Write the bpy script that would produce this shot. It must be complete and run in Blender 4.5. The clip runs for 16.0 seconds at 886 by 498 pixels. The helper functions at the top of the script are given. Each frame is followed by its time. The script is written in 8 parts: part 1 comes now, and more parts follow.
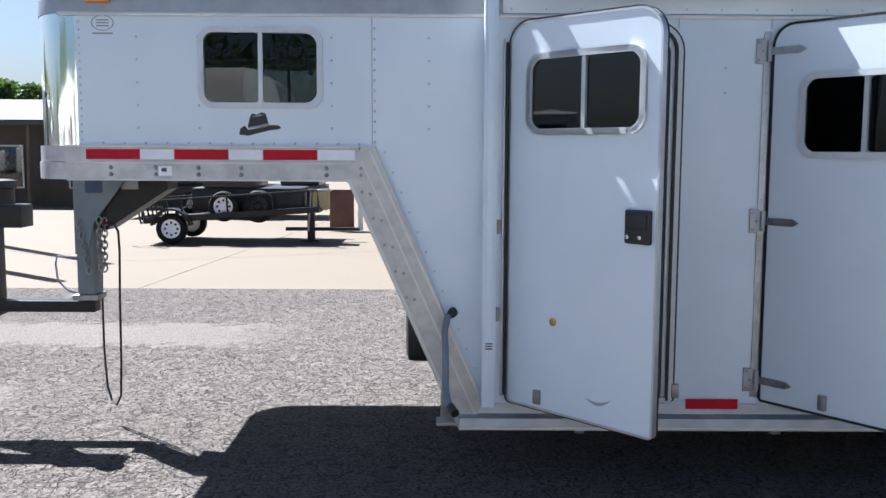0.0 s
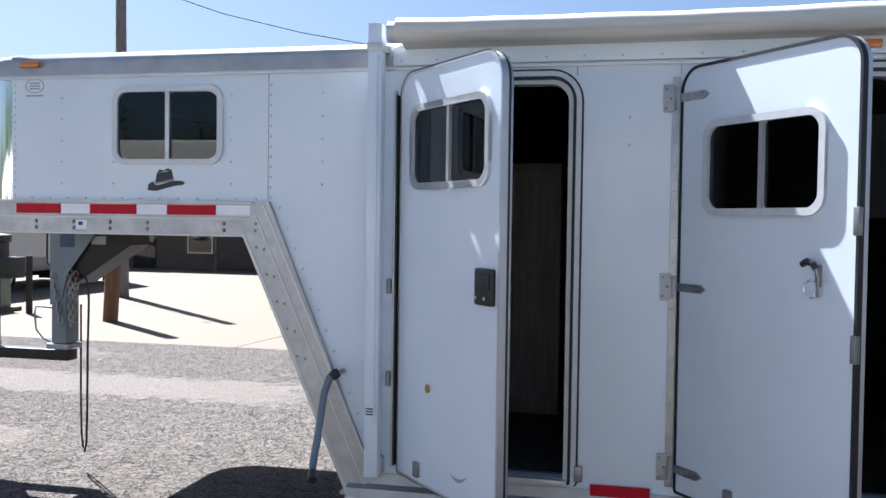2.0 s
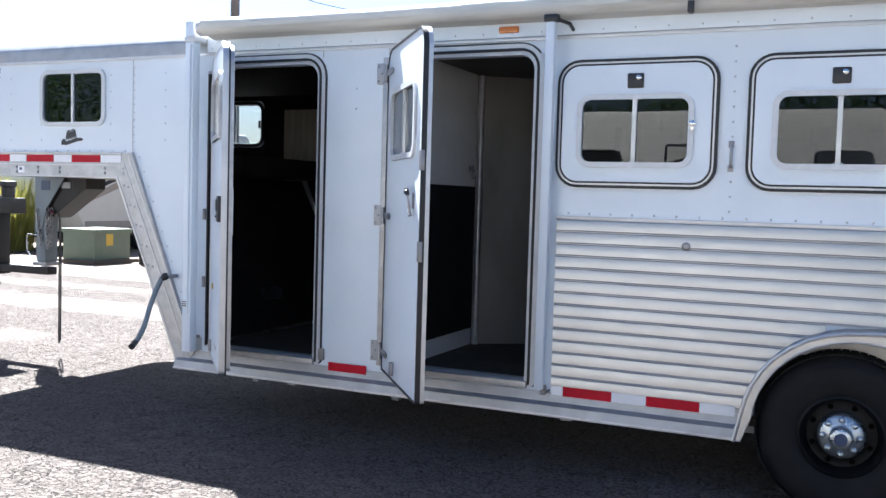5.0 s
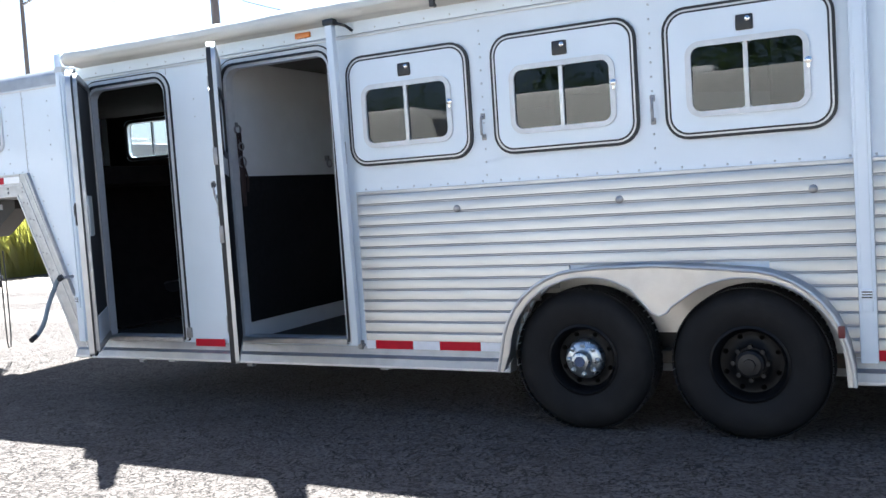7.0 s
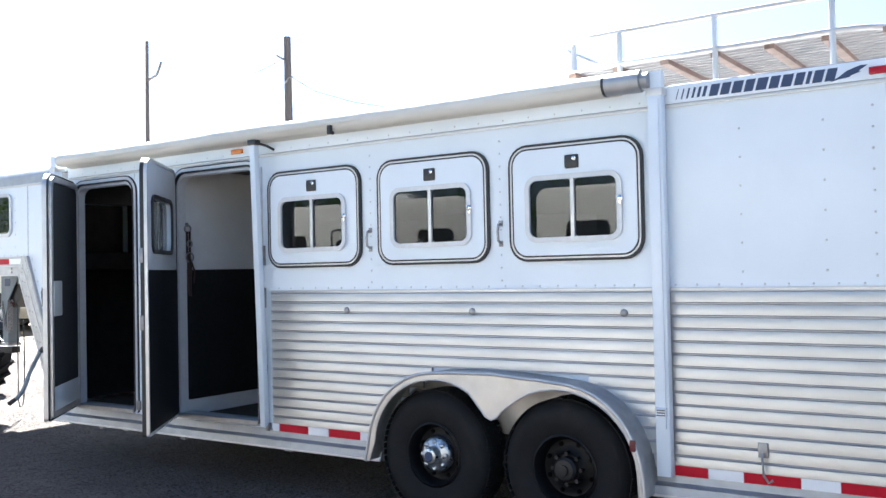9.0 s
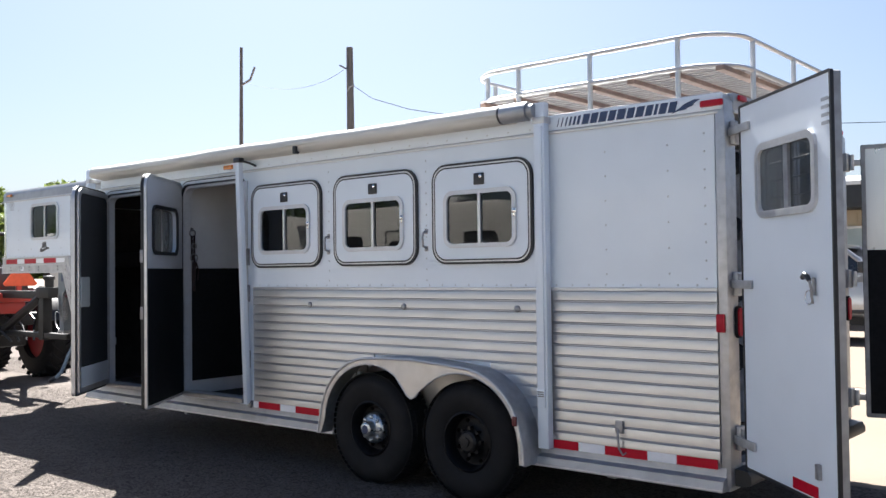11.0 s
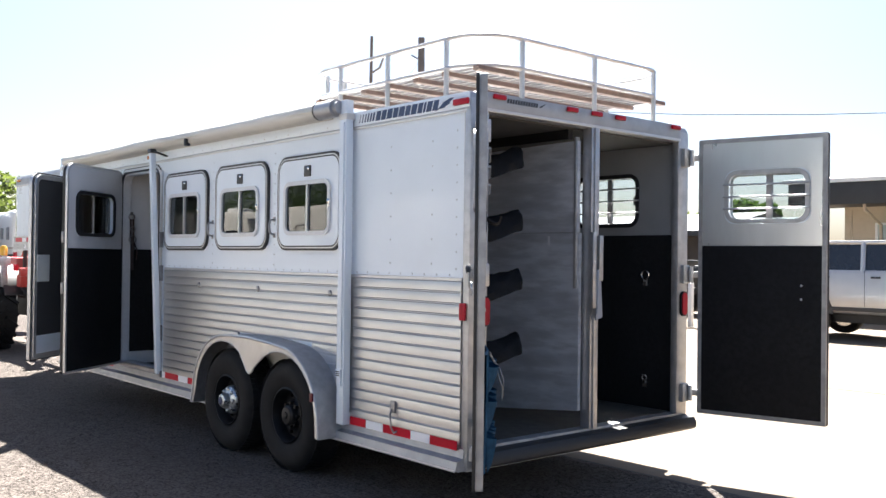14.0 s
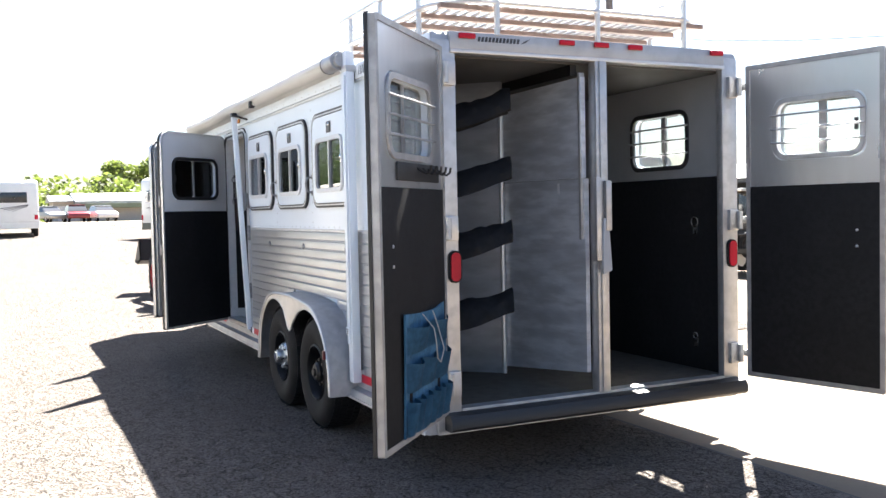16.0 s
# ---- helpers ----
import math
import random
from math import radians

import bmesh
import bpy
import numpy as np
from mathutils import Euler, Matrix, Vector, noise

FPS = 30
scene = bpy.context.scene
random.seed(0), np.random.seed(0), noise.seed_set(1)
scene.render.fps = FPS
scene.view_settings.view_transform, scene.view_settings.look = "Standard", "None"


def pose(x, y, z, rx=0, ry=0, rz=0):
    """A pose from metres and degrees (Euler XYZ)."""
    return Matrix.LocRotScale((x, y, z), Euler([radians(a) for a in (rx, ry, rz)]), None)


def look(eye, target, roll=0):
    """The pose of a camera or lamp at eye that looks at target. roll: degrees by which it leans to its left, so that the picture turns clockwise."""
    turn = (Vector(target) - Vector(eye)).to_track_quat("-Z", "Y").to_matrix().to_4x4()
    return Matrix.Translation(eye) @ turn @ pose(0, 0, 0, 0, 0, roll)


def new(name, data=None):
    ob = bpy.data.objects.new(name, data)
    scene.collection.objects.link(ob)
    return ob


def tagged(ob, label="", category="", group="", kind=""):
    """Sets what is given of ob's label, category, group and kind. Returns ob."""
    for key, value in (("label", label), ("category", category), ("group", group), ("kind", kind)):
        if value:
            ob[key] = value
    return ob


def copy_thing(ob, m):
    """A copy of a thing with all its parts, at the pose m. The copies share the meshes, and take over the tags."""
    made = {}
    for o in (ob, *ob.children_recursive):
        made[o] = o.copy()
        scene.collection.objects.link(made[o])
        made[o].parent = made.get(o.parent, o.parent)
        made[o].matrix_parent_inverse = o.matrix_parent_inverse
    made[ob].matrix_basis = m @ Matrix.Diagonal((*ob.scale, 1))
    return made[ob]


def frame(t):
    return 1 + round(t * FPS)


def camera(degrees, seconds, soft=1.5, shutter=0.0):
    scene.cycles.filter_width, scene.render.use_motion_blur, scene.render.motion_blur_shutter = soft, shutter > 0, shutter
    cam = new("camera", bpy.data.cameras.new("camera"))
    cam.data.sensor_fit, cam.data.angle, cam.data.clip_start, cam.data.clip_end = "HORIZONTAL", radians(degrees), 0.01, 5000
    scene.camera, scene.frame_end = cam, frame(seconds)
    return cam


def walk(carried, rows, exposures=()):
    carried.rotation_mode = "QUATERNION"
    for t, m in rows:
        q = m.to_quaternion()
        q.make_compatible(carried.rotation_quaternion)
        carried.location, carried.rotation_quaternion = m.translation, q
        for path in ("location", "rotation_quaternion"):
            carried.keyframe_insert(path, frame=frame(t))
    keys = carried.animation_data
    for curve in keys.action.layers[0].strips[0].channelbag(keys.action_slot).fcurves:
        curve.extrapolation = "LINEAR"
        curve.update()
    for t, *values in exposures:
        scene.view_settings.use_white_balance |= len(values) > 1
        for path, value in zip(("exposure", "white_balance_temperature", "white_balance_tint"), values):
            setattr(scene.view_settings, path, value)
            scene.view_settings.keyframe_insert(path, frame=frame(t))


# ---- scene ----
cam = camera(51.4, 16.0)
PATH = [
    (0, (0.255, -4.571, 1.681), (0.264, -2.583, 1.466), 0.3),
    (0.5, (0.594, -4.267, 1.671), (0.556, -2.276, 1.489), 0.4),
    (1, (1.014, -4.207, 1.643), (0.87, -2.219, 1.48), 0.1),
    (1.5, (1.42, -4.166, 1.638), (1.156, -2.197, 1.403), 0.1),
    (2, (1.787, -4.201, 1.608), (1.333, -2.254, 1.549), 0.8),
    (2.5, (2.252, -4.423, 1.611), (1.679, -2.511, 1.487), 0.7),
    (3, (2.705, -4.55, 1.596), (2.04, -2.667, 1.491), -0.0),
    (3.5, (3.195, -4.675, 1.602), (2.461, -2.816, 1.514), -1.5),
    (4, (3.637, -4.852, 1.616), (2.924, -2.988, 1.48), -2.7),
    (4.2, (3.808, -4.81, 1.585), (3.094, -2.949, 1.427), -0.9),
    (6.3, (5.501, -4.813, 1.371), (4.501, -3.082, 1.419), -0.5),
    (6.5, (5.686, -4.845, 1.378), (4.659, -3.131, 1.3), -2.1),
    (7, (6.07, -4.854, 1.346), (5.137, -3.089, 1.22), -3.8),
    (7.5, (6.433, -4.76, 1.441), (5.481, -3.008, 1.285), -1.9),
    (8, (6.856, -4.769, 1.437), (5.813, -3.069, 1.285), -1.0),
    (8.5, (7.211, -4.689, 1.456), (6.131, -3.006, 1.438), -1.7),
    (9, (7.584, -4.693, 1.483), (6.459, -3.04, 1.531), -1.2),
    (9.2, (7.778, -4.754, 1.485), (6.613, -3.128, 1.504), -1.3),
    (11.3, (9.139, -4.782, 1.47), (7.82, -3.28, 1.504), 0.3),
    (11.5, (9.242, -4.646, 1.467), (7.921, -3.149, 1.346), 1.1),
    (12, (9.547, -4.409, 1.526), (8.203, -2.928, 1.558), 2.2),
    (12.5, (9.874, -4.253, 1.545), (8.492, -2.808, 1.564), 1.6),
    (13, (10.155, -3.977, 1.527), (8.738, -2.566, 1.548), 1.1),
    (13.5, (10.479, -3.729, 1.524), (9.044, -2.336, 1.576), 1.2),
    (14, (10.795, -3.515, 1.48), (9.281, -2.208, 1.501), 0.7),
    (14.5, (11.004, -3.167, 1.47), (9.416, -1.953, 1.398), -1.1),
    (15, (11.22, -2.829, 1.458), (9.567, -1.709, 1.347), -0.7),
    (15.5, (11.38, -2.472, 1.473), (9.638, -1.494, 1.373), -2.5),
    (16, (11.404, -2.072, 1.48), (9.599, -1.214, 1.399), -1.2),
]
LIGHT = [(0.0, 2.02, 5140, 10), (2.2, 2.08, 5230, 11), (3.0, 2.10, 5280, 12), (3.7, 2.36, 5310, 12), (6.3, 2.92, 5270, 9), (7.0, 2.98, 5270, 8), (9.0, 3.14, 5390, 8), (11.3, 2.24, 5760, 12), (12.5, 2.70, 5840, 12), (14.5, 2.70, 5900, 12), (15.1, 3.16, 5950, 12), (16.0, 3.3, 5930, 11)]
walk(cam, [(t, look(eye, target, roll)) for t, eye, target, roll in PATH], LIGHT)

# ---- world and sun ----
SUN_WAY = Vector((0.57, -0.50, -1.0))
world = bpy.data.worlds.new("sky")
scene.world = world
world.use_nodes = True
wn = world.node_tree.nodes
sky = wn.new("ShaderNodeTexSky")
sky.sky_type = "NISHITA"
sky.sun_disc = False
sky.sun_elevation = math.atan2(1.0, math.hypot(0.57, 0.50))
sky.sun_rotation = math.atan2(-0.57, 0.50)
sky.air_density, sky.dust_density, sky.ozone_density = 1.0, 2.2, 1.0
wn["Background"].inputs["Strength"].default_value = 0.027
world.node_tree.links.new(sky.outputs["Color"], wn["Background"].inputs["Color"])

sun = new("sun", bpy.data.lights.new("sun", "SUN"))
sun.data.energy, sun.data.angle, sun.data.color = 5.7, radians(0.53), (1.0, 0.905, 0.755)
sun.matrix_world = look((-30, 25, 50), Vector((-30, 25, 50)) + SUN_WAY)

# ---- mesh helpers ----


def basis(ob):
    m = ob.matrix_basis.copy()
    return basis(ob.parent) @ ob.matrix_parent_inverse @ m if ob.parent else m


def thing(name, label, category, at=(0, 0, 0), group="", kind=""):
    ob = new(name)
    ob.empty_display_size = 0.2
    ob.location = at
    return tagged(ob, label, category, group, kind)


def mesh_from(name, bm, mat, smooth=38):
    bmesh.ops.recalc_face_normals(bm, faces=bm.faces)
    me = bpy.data.meshes.new(name)
    bm.to_mesh(me)
    bm.free()
    if mat:
        me.materials.append(mat)
    if smooth:
        me.polygons.foreach_set("use_smooth", [True] * len(me.polygons))
        me.set_sharp_from_angle(angle=radians(smooth))
    return me


def part(name, bm, mat, parent=None, label="", smooth=38):
    """Links a bmesh, given in world places, as one mesh object under a thing or a part."""
    ob = new(name, mesh_from(name, bm, mat, smooth))
    if parent:
        ob.parent = parent
        ob.matrix_parent_inverse = basis(parent).inverted()
    return tagged(ob, label)


def setting(name, bm, mat, label, category, smooth=38):
    return tagged(part(name, bm, mat, None, label, smooth), "", category, "", "structure")


def quads(bm, a, b, closed=True):
    n = len(a)
    for i in range(n if closed else n - 1):
        j = (i + 1) % n
        bm.faces.new((a[i], a[j], b[j], b[i]))


def box(bm, x0, x1, y0, y1, z0, z1, m=None, b=0.0):
    t = bmesh.new()
    v = [t.verts.new((x, y, z)) for z in (z0, z1) for x, y in ((x0, y0), (x1, y0), (x1, y1), (x0, y1))]
    t.faces.new(v[3::-1]), t.faces.new(v[4:])
    quads(t, v[:4], v[4:])
    if b:
        bmesh.ops.bevel(t, geom=t.edges[:], offset=b, segments=2, profile=0.6, affect="EDGES")
    merge(bm, t, m)
    return bm


def merge(bm, t, m=None):
    if m is not None:
        t.transform(m)
    idx = {}
    for v in t.verts:
        idx[v] = bm.verts.new(v.co)
    for f in t.faces:
        bm.faces.new([idx[v] for v in f.verts])
    t.free()


def lay(axis, u, v, a):
    return {"x": (a, u, v), "y": (u, a, v), "z": (u, v, a)}[axis]


def plate(bm, outer, holes, a0, a1, axis="y", m=None):
    """A flat plate with holes: loops of (u, v), between a0 and a1 along the axis."""
    t = bmesh.new()
    rims = []
    for a in (a0, a1):
        edges, vs = [], []
        for loop in (outer, *holes):
            ring = [t.verts.new(lay(axis, u, v, a)) for u, v in loop]
            vs.append(ring)
            edges += [t.edges.new((ring[i], ring[(i + 1) % len(ring)])) for i in range(len(ring))]
        bmesh.ops.triangle_fill(t, use_beauty=True, use_dissolve=False, edges=edges)
        rims.append(vs)
    for p, q in zip(*rims):
        quads(t, p, q)
    merge(bm, t, m)
    return bm


def prism(bm, loop, a0, a1, axis="y", m=None):
    t = bmesh.new()
    p = [t.verts.new(lay(axis, u, v, a0)) for u, v in loop]
    q = [t.verts.new(lay(axis, u, v, a1)) for u, v in loop]
    t.faces.new(p), t.faces.new(q[::-1])
    quads(t, p, q)
    merge(bm, t, m)
    return bm


def rrect(x0, x1, z0, z1, r=0.05, n=6, low=None):
    """A rectangle with rounded corners; low: the radius of the lower two."""
    rl = r if low is None else low
    out = []
    for cx, cz, rr, a0 in ((x1 - rl, z0 + rl, rl, -90), (x1 - r, z1 - r, r, 0), (x0 + r, z1 - r, r, 90), (x0 + rl, z0 + rl, rl, 180)):
        if rr < 1e-4:
            out.append((cx, cz))
        else:
            out += [(cx + rr * math.cos(radians(a0 + 90 * i / n)), cz + rr * math.sin(radians(a0 + 90 * i / n))) for i in range(n + 1)]
    return out


def ring(bm, x0, x1, z0, z1, w, r, a0, a1, m=None, low=None, axis="y"):
    li = max(0.0, low - w) if low is not None else None
    return plate(bm, rrect(x0, x1, z0, z1, r, 6, low), [rrect(x0 + w, x1 - w, z0 + w, z1 - w, max(r - w, 0.005), 6, li)], a0, a1, axis, m)


def tube(bm, pts, r, seg=8, closed=False, m=None, cap=True):
    """A round bar along a line of points; r: one radius, or one for each point."""
    t = bmesh.new()
    pts = [Vector(p) for p in pts]
    n = len(pts)
    rr = r if isinstance(r, (list, tuple)) else [r] * n
    rings, side = [], None
    for i, p in enumerate(pts):
        if closed:
            way = (pts[(i + 1) % n] - pts[i - 1]).normalized()
        else:
            way = (pts[min(i + 1, n - 1)] - pts[max(i - 1, 0)]).normalized()
        if side is None:
            side = way.cross(Vector((0, 0, 1)) if abs(way.z) < 0.9 else Vector((1, 0, 0))).normalized()
        side = (side - way * side.dot(way)).normalized()
        up = way.cross(side)
        rings.append([t.verts.new(p + rr[i] * (math.cos(2 * math.pi * k / seg) * side + math.sin(2 * math.pi * k / seg) * up)) for k in range(seg)])
    for a, b in zip(rings, rings[1:]):
        quads(t, a, b)
    if closed:
        quads(t, rings[-1], rings[0])
    elif cap:
        t.faces.new(rings[0]), t.faces.new(rings[-1][::-1])
    merge(bm, t, m)
    return bm


def lathe(bm, prof, m=None, seg=32, closed=False):
    """Turns (radius, height) round the local z axis."""
    t = bmesh.new()
    rings = [[t.verts.new((max(r, 1e-4) * math.cos(2 * math.pi * k / seg), max(r, 1e-4) * math.sin(2 * math.pi * k / seg), h)) for k in range(seg)] for r, h in prof]
    for a, b in zip(rings, rings[1:]):
        quads(t, a, b)
    if closed:
        quads(t, rings[-1], rings[0])
    else:
        t.faces.new(rings[0]), t.faces.new(rings[-1])
    merge(bm, t, m)
    return bm


def arc(cx, cz, r, a0, a1, n=12):
    return [(cx + r * math.cos(radians(a0 + (a1 - a0) * i / n)), cz + r * math.sin(radians(a0 + (a1 - a0) * i / n))) for i in range(n + 1)]


def B():
    return bmesh.new()


def rivets(bm, places, r=0.006, h=0.004, m=None):
    """Low domed heads on a face that looks towards -y."""
    for x, y, z in places:
        t = bmesh.new()
        base = [t.verts.new((x + r * math.cos(k * math.pi / 3), y, z + r * math.sin(k * math.pi / 3))) for k in range(6)]
        top = [t.verts.new((x + 0.5 * r * math.cos(k * math.pi / 3), y - h, z + 0.5 * r * math.sin(k * math.pi / 3))) for k in range(6)]
        quads(t, base, top)
        t.faces.new(top)
        merge(bm, t, m)
    return bm


# ---- materials ----


def material(name, colour, rough=0.5, metal=0.0, grain=0.0, grain_size=40.0, stain=0.0, stain_size=2.0, stain_colour=None, bump=0.0, bump_size=200.0, stretch=(1, 1, 1), coat=0.0, random_part=0.0, rough_var=0.0, spec=0.5, cloud=6.0):
    """Principled surface with colour variation at two scales and a fine relief."""
    mat = bpy.data.materials.new(name)
    mat.use_nodes = True
    nt = mat.node_tree
    n, link = nt.nodes, nt.links.new
    bsdf = n["Principled BSDF"]
    bsdf.inputs["Roughness"].default_value = rough
    bsdf.inputs["Metallic"].default_value = metal
    bsdf.inputs["Specular IOR Level"].default_value = spec
    bsdf.inputs["Coat Weight"].default_value = coat
    bsdf.inputs["Coat Roughness"].default_value = 0.08
    geo = n.new("ShaderNodeNewGeometry")
    mp = n.new("ShaderNodeMapping")
    mp.inputs["Scale"].default_value = stretch
    link(geo.outputs["Position"], mp.inputs["Vector"])
    out = None

    def noise_tex(size, detail=4.0):
        t = n.new("ShaderNodeTexNoise")
        t.inputs["Scale"].default_value = size
        t.inputs["Detail"].default_value = detail
        link(mp.outputs["Vector"], t.inputs["Vector"])
        return t

    def blend(kind, fac, a, b):
        mx = n.new("ShaderNodeMix")
        mx.data_type, mx.blend_type = "RGBA", kind
        for sock, val in ((mx.inputs["Factor"], fac), (mx.inputs[6], a), (mx.inputs[7], b)):
            if isinstance(val, (int, float)):
                sock.default_value = val
            elif isinstance(val, (tuple, list)):
                sock.default_value = (*val[:3], 1)
            else:
                link(val, sock)
        return mx.outputs[2]

    def ramp(src, lo, hi, a=0.0, b=1.0):
        mr = n.new("ShaderNodeMapRange")
        for k, v in (("From Min", lo), ("From Max", hi), ("To Min", a), ("To Max", b)):
            mr.inputs[k].default_value = v
        link(src, mr.inputs["Value"])
        return mr.outputs["Result"]

    out = colour
    if stain:
        dark = stain_colour or tuple(c * 0.45 for c in colour)
        out = blend("MIX", ramp(noise_tex(stain_size, cloud).outputs["Fac"], 0.45, 0.75, 0.0, stain), out, dark)
    if grain:
        g = noise_tex(grain_size)
        lo = tuple(c * (1 - grain) for c in colour)
        out = blend("MIX", ramp(g.outputs["Fac"], 0.4, 0.65, 0.0, 0.8), out, lo)
    if random_part:
        info = n.new("ShaderNodeObjectInfo")
        out = blend("MULTIPLY", ramp(info.outputs["Random"], 0, 1, 0.0, random_part), out, (0.7, 0.7, 0.7))
    if isinstance(out, tuple):
        bsdf.inputs["Base Color"].default_value = (*out, 1)
    else:
        link(out, bsdf.inputs["Base Color"])
    if rough_var:
        link(ramp(noise_tex(stain_size * 3).outputs["Fac"], 0.3, 0.7, max(rough - rough_var, 0.02), min(rough + rough_var, 1.0)), bsdf.inputs["Roughness"])
    if bump:
        bp = n.new("ShaderNodeBump")
        bp.inputs["Strength"].default_value = min(bump, 1.0)
        bp.inputs["Distance"].default_value = 0.01
        link(noise_tex(bump_size, 3.0).outputs["Fac"], bp.inputs["Height"])
        link(bp.outputs["Normal"], bsdf.inputs["Normal"])
    return mat


def glass(name, colour, ior=1.45):
    mat = bpy.data.materials.new(name)
    mat.use_nodes = True
    bsdf = mat.node_tree.nodes["Principled BSDF"]
    bsdf.inputs["Base Color"].default_value = (*colour, 1)
    bsdf.inputs["Roughness"].default_value = 0.0
    bsdf.inputs["IOR"].default_value = ior
    bsdf.inputs["Transmission Weight"].default_value = 1.0
    return mat


WHITE = material("white_painted_aluminium", (0.755, 0.818, 0.885), 0.34, 0, 0.04, 3.0, 0.10, 0.8, (0.69, 0.71, 0.73), 0.02, 60, coat=0.25, rough_var=0.06)
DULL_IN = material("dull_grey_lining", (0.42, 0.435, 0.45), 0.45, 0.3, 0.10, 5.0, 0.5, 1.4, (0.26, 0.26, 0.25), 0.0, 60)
WHITE_IN = material("white_interior_panel", (0.72, 0.73, 0.74), 0.5, 0, 0.08, 6.0, 0.45, 1.6, (0.42, 0.40, 0.37), 0.03, 90)
ALU = material("weathered_aluminium", (0.53, 0.53, 0.535), 0.45, 0.75, 0.20, 18.0, 0.7, 4.5, (0.38, 0.37, 0.35), 0.03, 90, rough_var=0.1)
ALU_TRIM = material("bright_aluminium_trim", (0.62, 0.62, 0.62), 0.42, 0.7, 0.08, 12.0, 0.25, 4.0, (0.48, 0.46, 0.43), rough_var=0.06)
POLISHED = material("polished_aluminium_sheet", (0.90, 0.90, 0.88), 0.07, 1.0, 0.03, 14.0, 0.08, 3.0, None, 0.06, 9, stretch=(1, 1, 0.25))
ALU_SHEET = material("scuffed_aluminium_sheet", (0.44, 0.46, 0.495), 0.34, 0.7, 0.30, 5.0, 0.8, 2.6, (0.30, 0.315, 0.34), 0.0, 30, stretch=(0.9, 0.9, 2.6), rough_var=0.03, cloud=3.0)
SCUFFED = material("scuffed_divider_sheet", (0.82, 0.84, 0.88), 0.36, 0.5, 0.35, 6.0, 0.7, 3.2, (0.38, 0.40, 0.45), 0.02, 40, stretch=(0.8, 0.8, 3.4), rough_var=0.05, cloud=5.0)
DOOR_LINING = material("brushed_door_lining", (0.62, 0.63, 0.65), 0.30, 0.9, 0.05, 9.0, 0.35, 1.2, (0.44, 0.45, 0.47), 0.0, 30, stretch=(2.5, 2.5, 0.5), rough_var=0.03, cloud=2.0)
DULL_EDGE = material("grimy_aluminium_edge", (0.42, 0.42, 0.42), 0.5, 0.6, 0.3, 14.0, 0.7, 3.5, (0.22, 0.21, 0.19), 0.04, 90, rough_var=0.1)
SLAT = material("ribbed_aluminium_siding", (0.54, 0.532, 0.52), 0.35, 0.80, 0.10, 12.0, 0.35, 1.3, (0.43, 0.42, 0.41), 0.0, 120, stretch=(0.25, 1, 1), random_part=0.22, rough_var=0.015)
FENDER_MAT = material("dull_fender_aluminium", (0.62, 0.60, 0.57), 0.45, 0.75, 0.15, 8.0, 0.5, 3.0, (0.42, 0.38, 0.33), 0.06, 90, rough_var=0.1)
GREY_ALU = material("oxidised_roof_aluminium", (0.43, 0.44, 0.46), 0.5, 0.7, 0.2, 9.0, 0.5, 2.4, (0.36, 0.36, 0.36), 0.05, 120)
BLACK_RUBBER = material("black_rubber_mat", (0.011, 0.011, 0.012), 0.7, 0, 0.3, 30.0, 0.4, 3.0, (0.024, 0.024, 0.025), 0.15, 140, spec=0.22)
SEAL = material("black_rubber_seal", (0.015, 0.015, 0.016), 0.5)
BLACK_PLASTIC = material("black_plastic", (0.02, 0.02, 0.022), 0.38, 0, 0.2, 60.0)
BLACK_STEEL = material("black_painted_steel", (0.014, 0.0135, 0.014), 0.45, 0.0, 0.3, 15.0, 0.3, 4.0, (0.035, 0.027, 0.022), 0.08, 80, spec=0.35)
TYRE = material("tyre_rubber", (0.008, 0.008, 0.009), 0.75, 0, 0.25, 12.0, 0.4, 5.0, (0.026, 0.025, 0.024), 0.1, 100, spec=0.25)
HUB_CHROME = material("dull_chrome_cap", (0.50, 0.53, 0.55), 0.30, 0.9, 0.15, 30.0, 0.3, 8.0, (0.32, 0.33, 0.34), rough_var=0.06)
RIM_BLACK = material("glossy_black_rim", (0.006, 0.006, 0.007), 0.42, 0, 0.3, 20.0, 0.3, 6.0, (0.010, 0.009, 0.009), spec=0.15)
HOLE = material("dark_opening", (0.002, 0.002, 0.002), 0.9, spec=0.0)
# base colour carries the ceiling's shade; the stain on it is grime
CEIL_DARK = material("shaded_ceiling_lining", (0.08, 0.078, 0.075), 0.6, 0, 0.2, 5.0, 0.9, 2.2, (0.04, 0.036, 0.030), cloud=3.0)
CHROME = material("worn_chrome", (0.78, 0.78, 0.77), 0.18, 1.0, 0.1, 25.0, 0.2, 6.0, (0.45, 0.43, 0.40), rough_var=0.08)
STEEL = material("grey_steel", (0.36, 0.36, 0.37), 0.45, 0.8, 0.3, 20.0, 0.5, 5.0, (0.22, 0.17, 0.13), 0.08, 100)
GREY_BLUE = material("grey_blue_painted_steel", (0.20, 0.24, 0.27), 0.5, 0.1, 0.2, 8.0, 0.5, 3.0, (0.12, 0.12, 0.12), 0.06, 70)
DARK_FLOOR = material("dark_rubber_floor", (0.085, 0.070, 0.052), 0.85, 0, 0.3, 14.0, 0.6, 2.0, (0.13, 0.108, 0.078), 0.2, 60)
TAPE_RED = material("red_reflective_tape", (0.50, 0.002, 0.020), 0.4, 0, 0.12, 25.0, 0.15, 5.0, (0.36, 0.006, 0.02), 0.03, 300, spec=0.2)
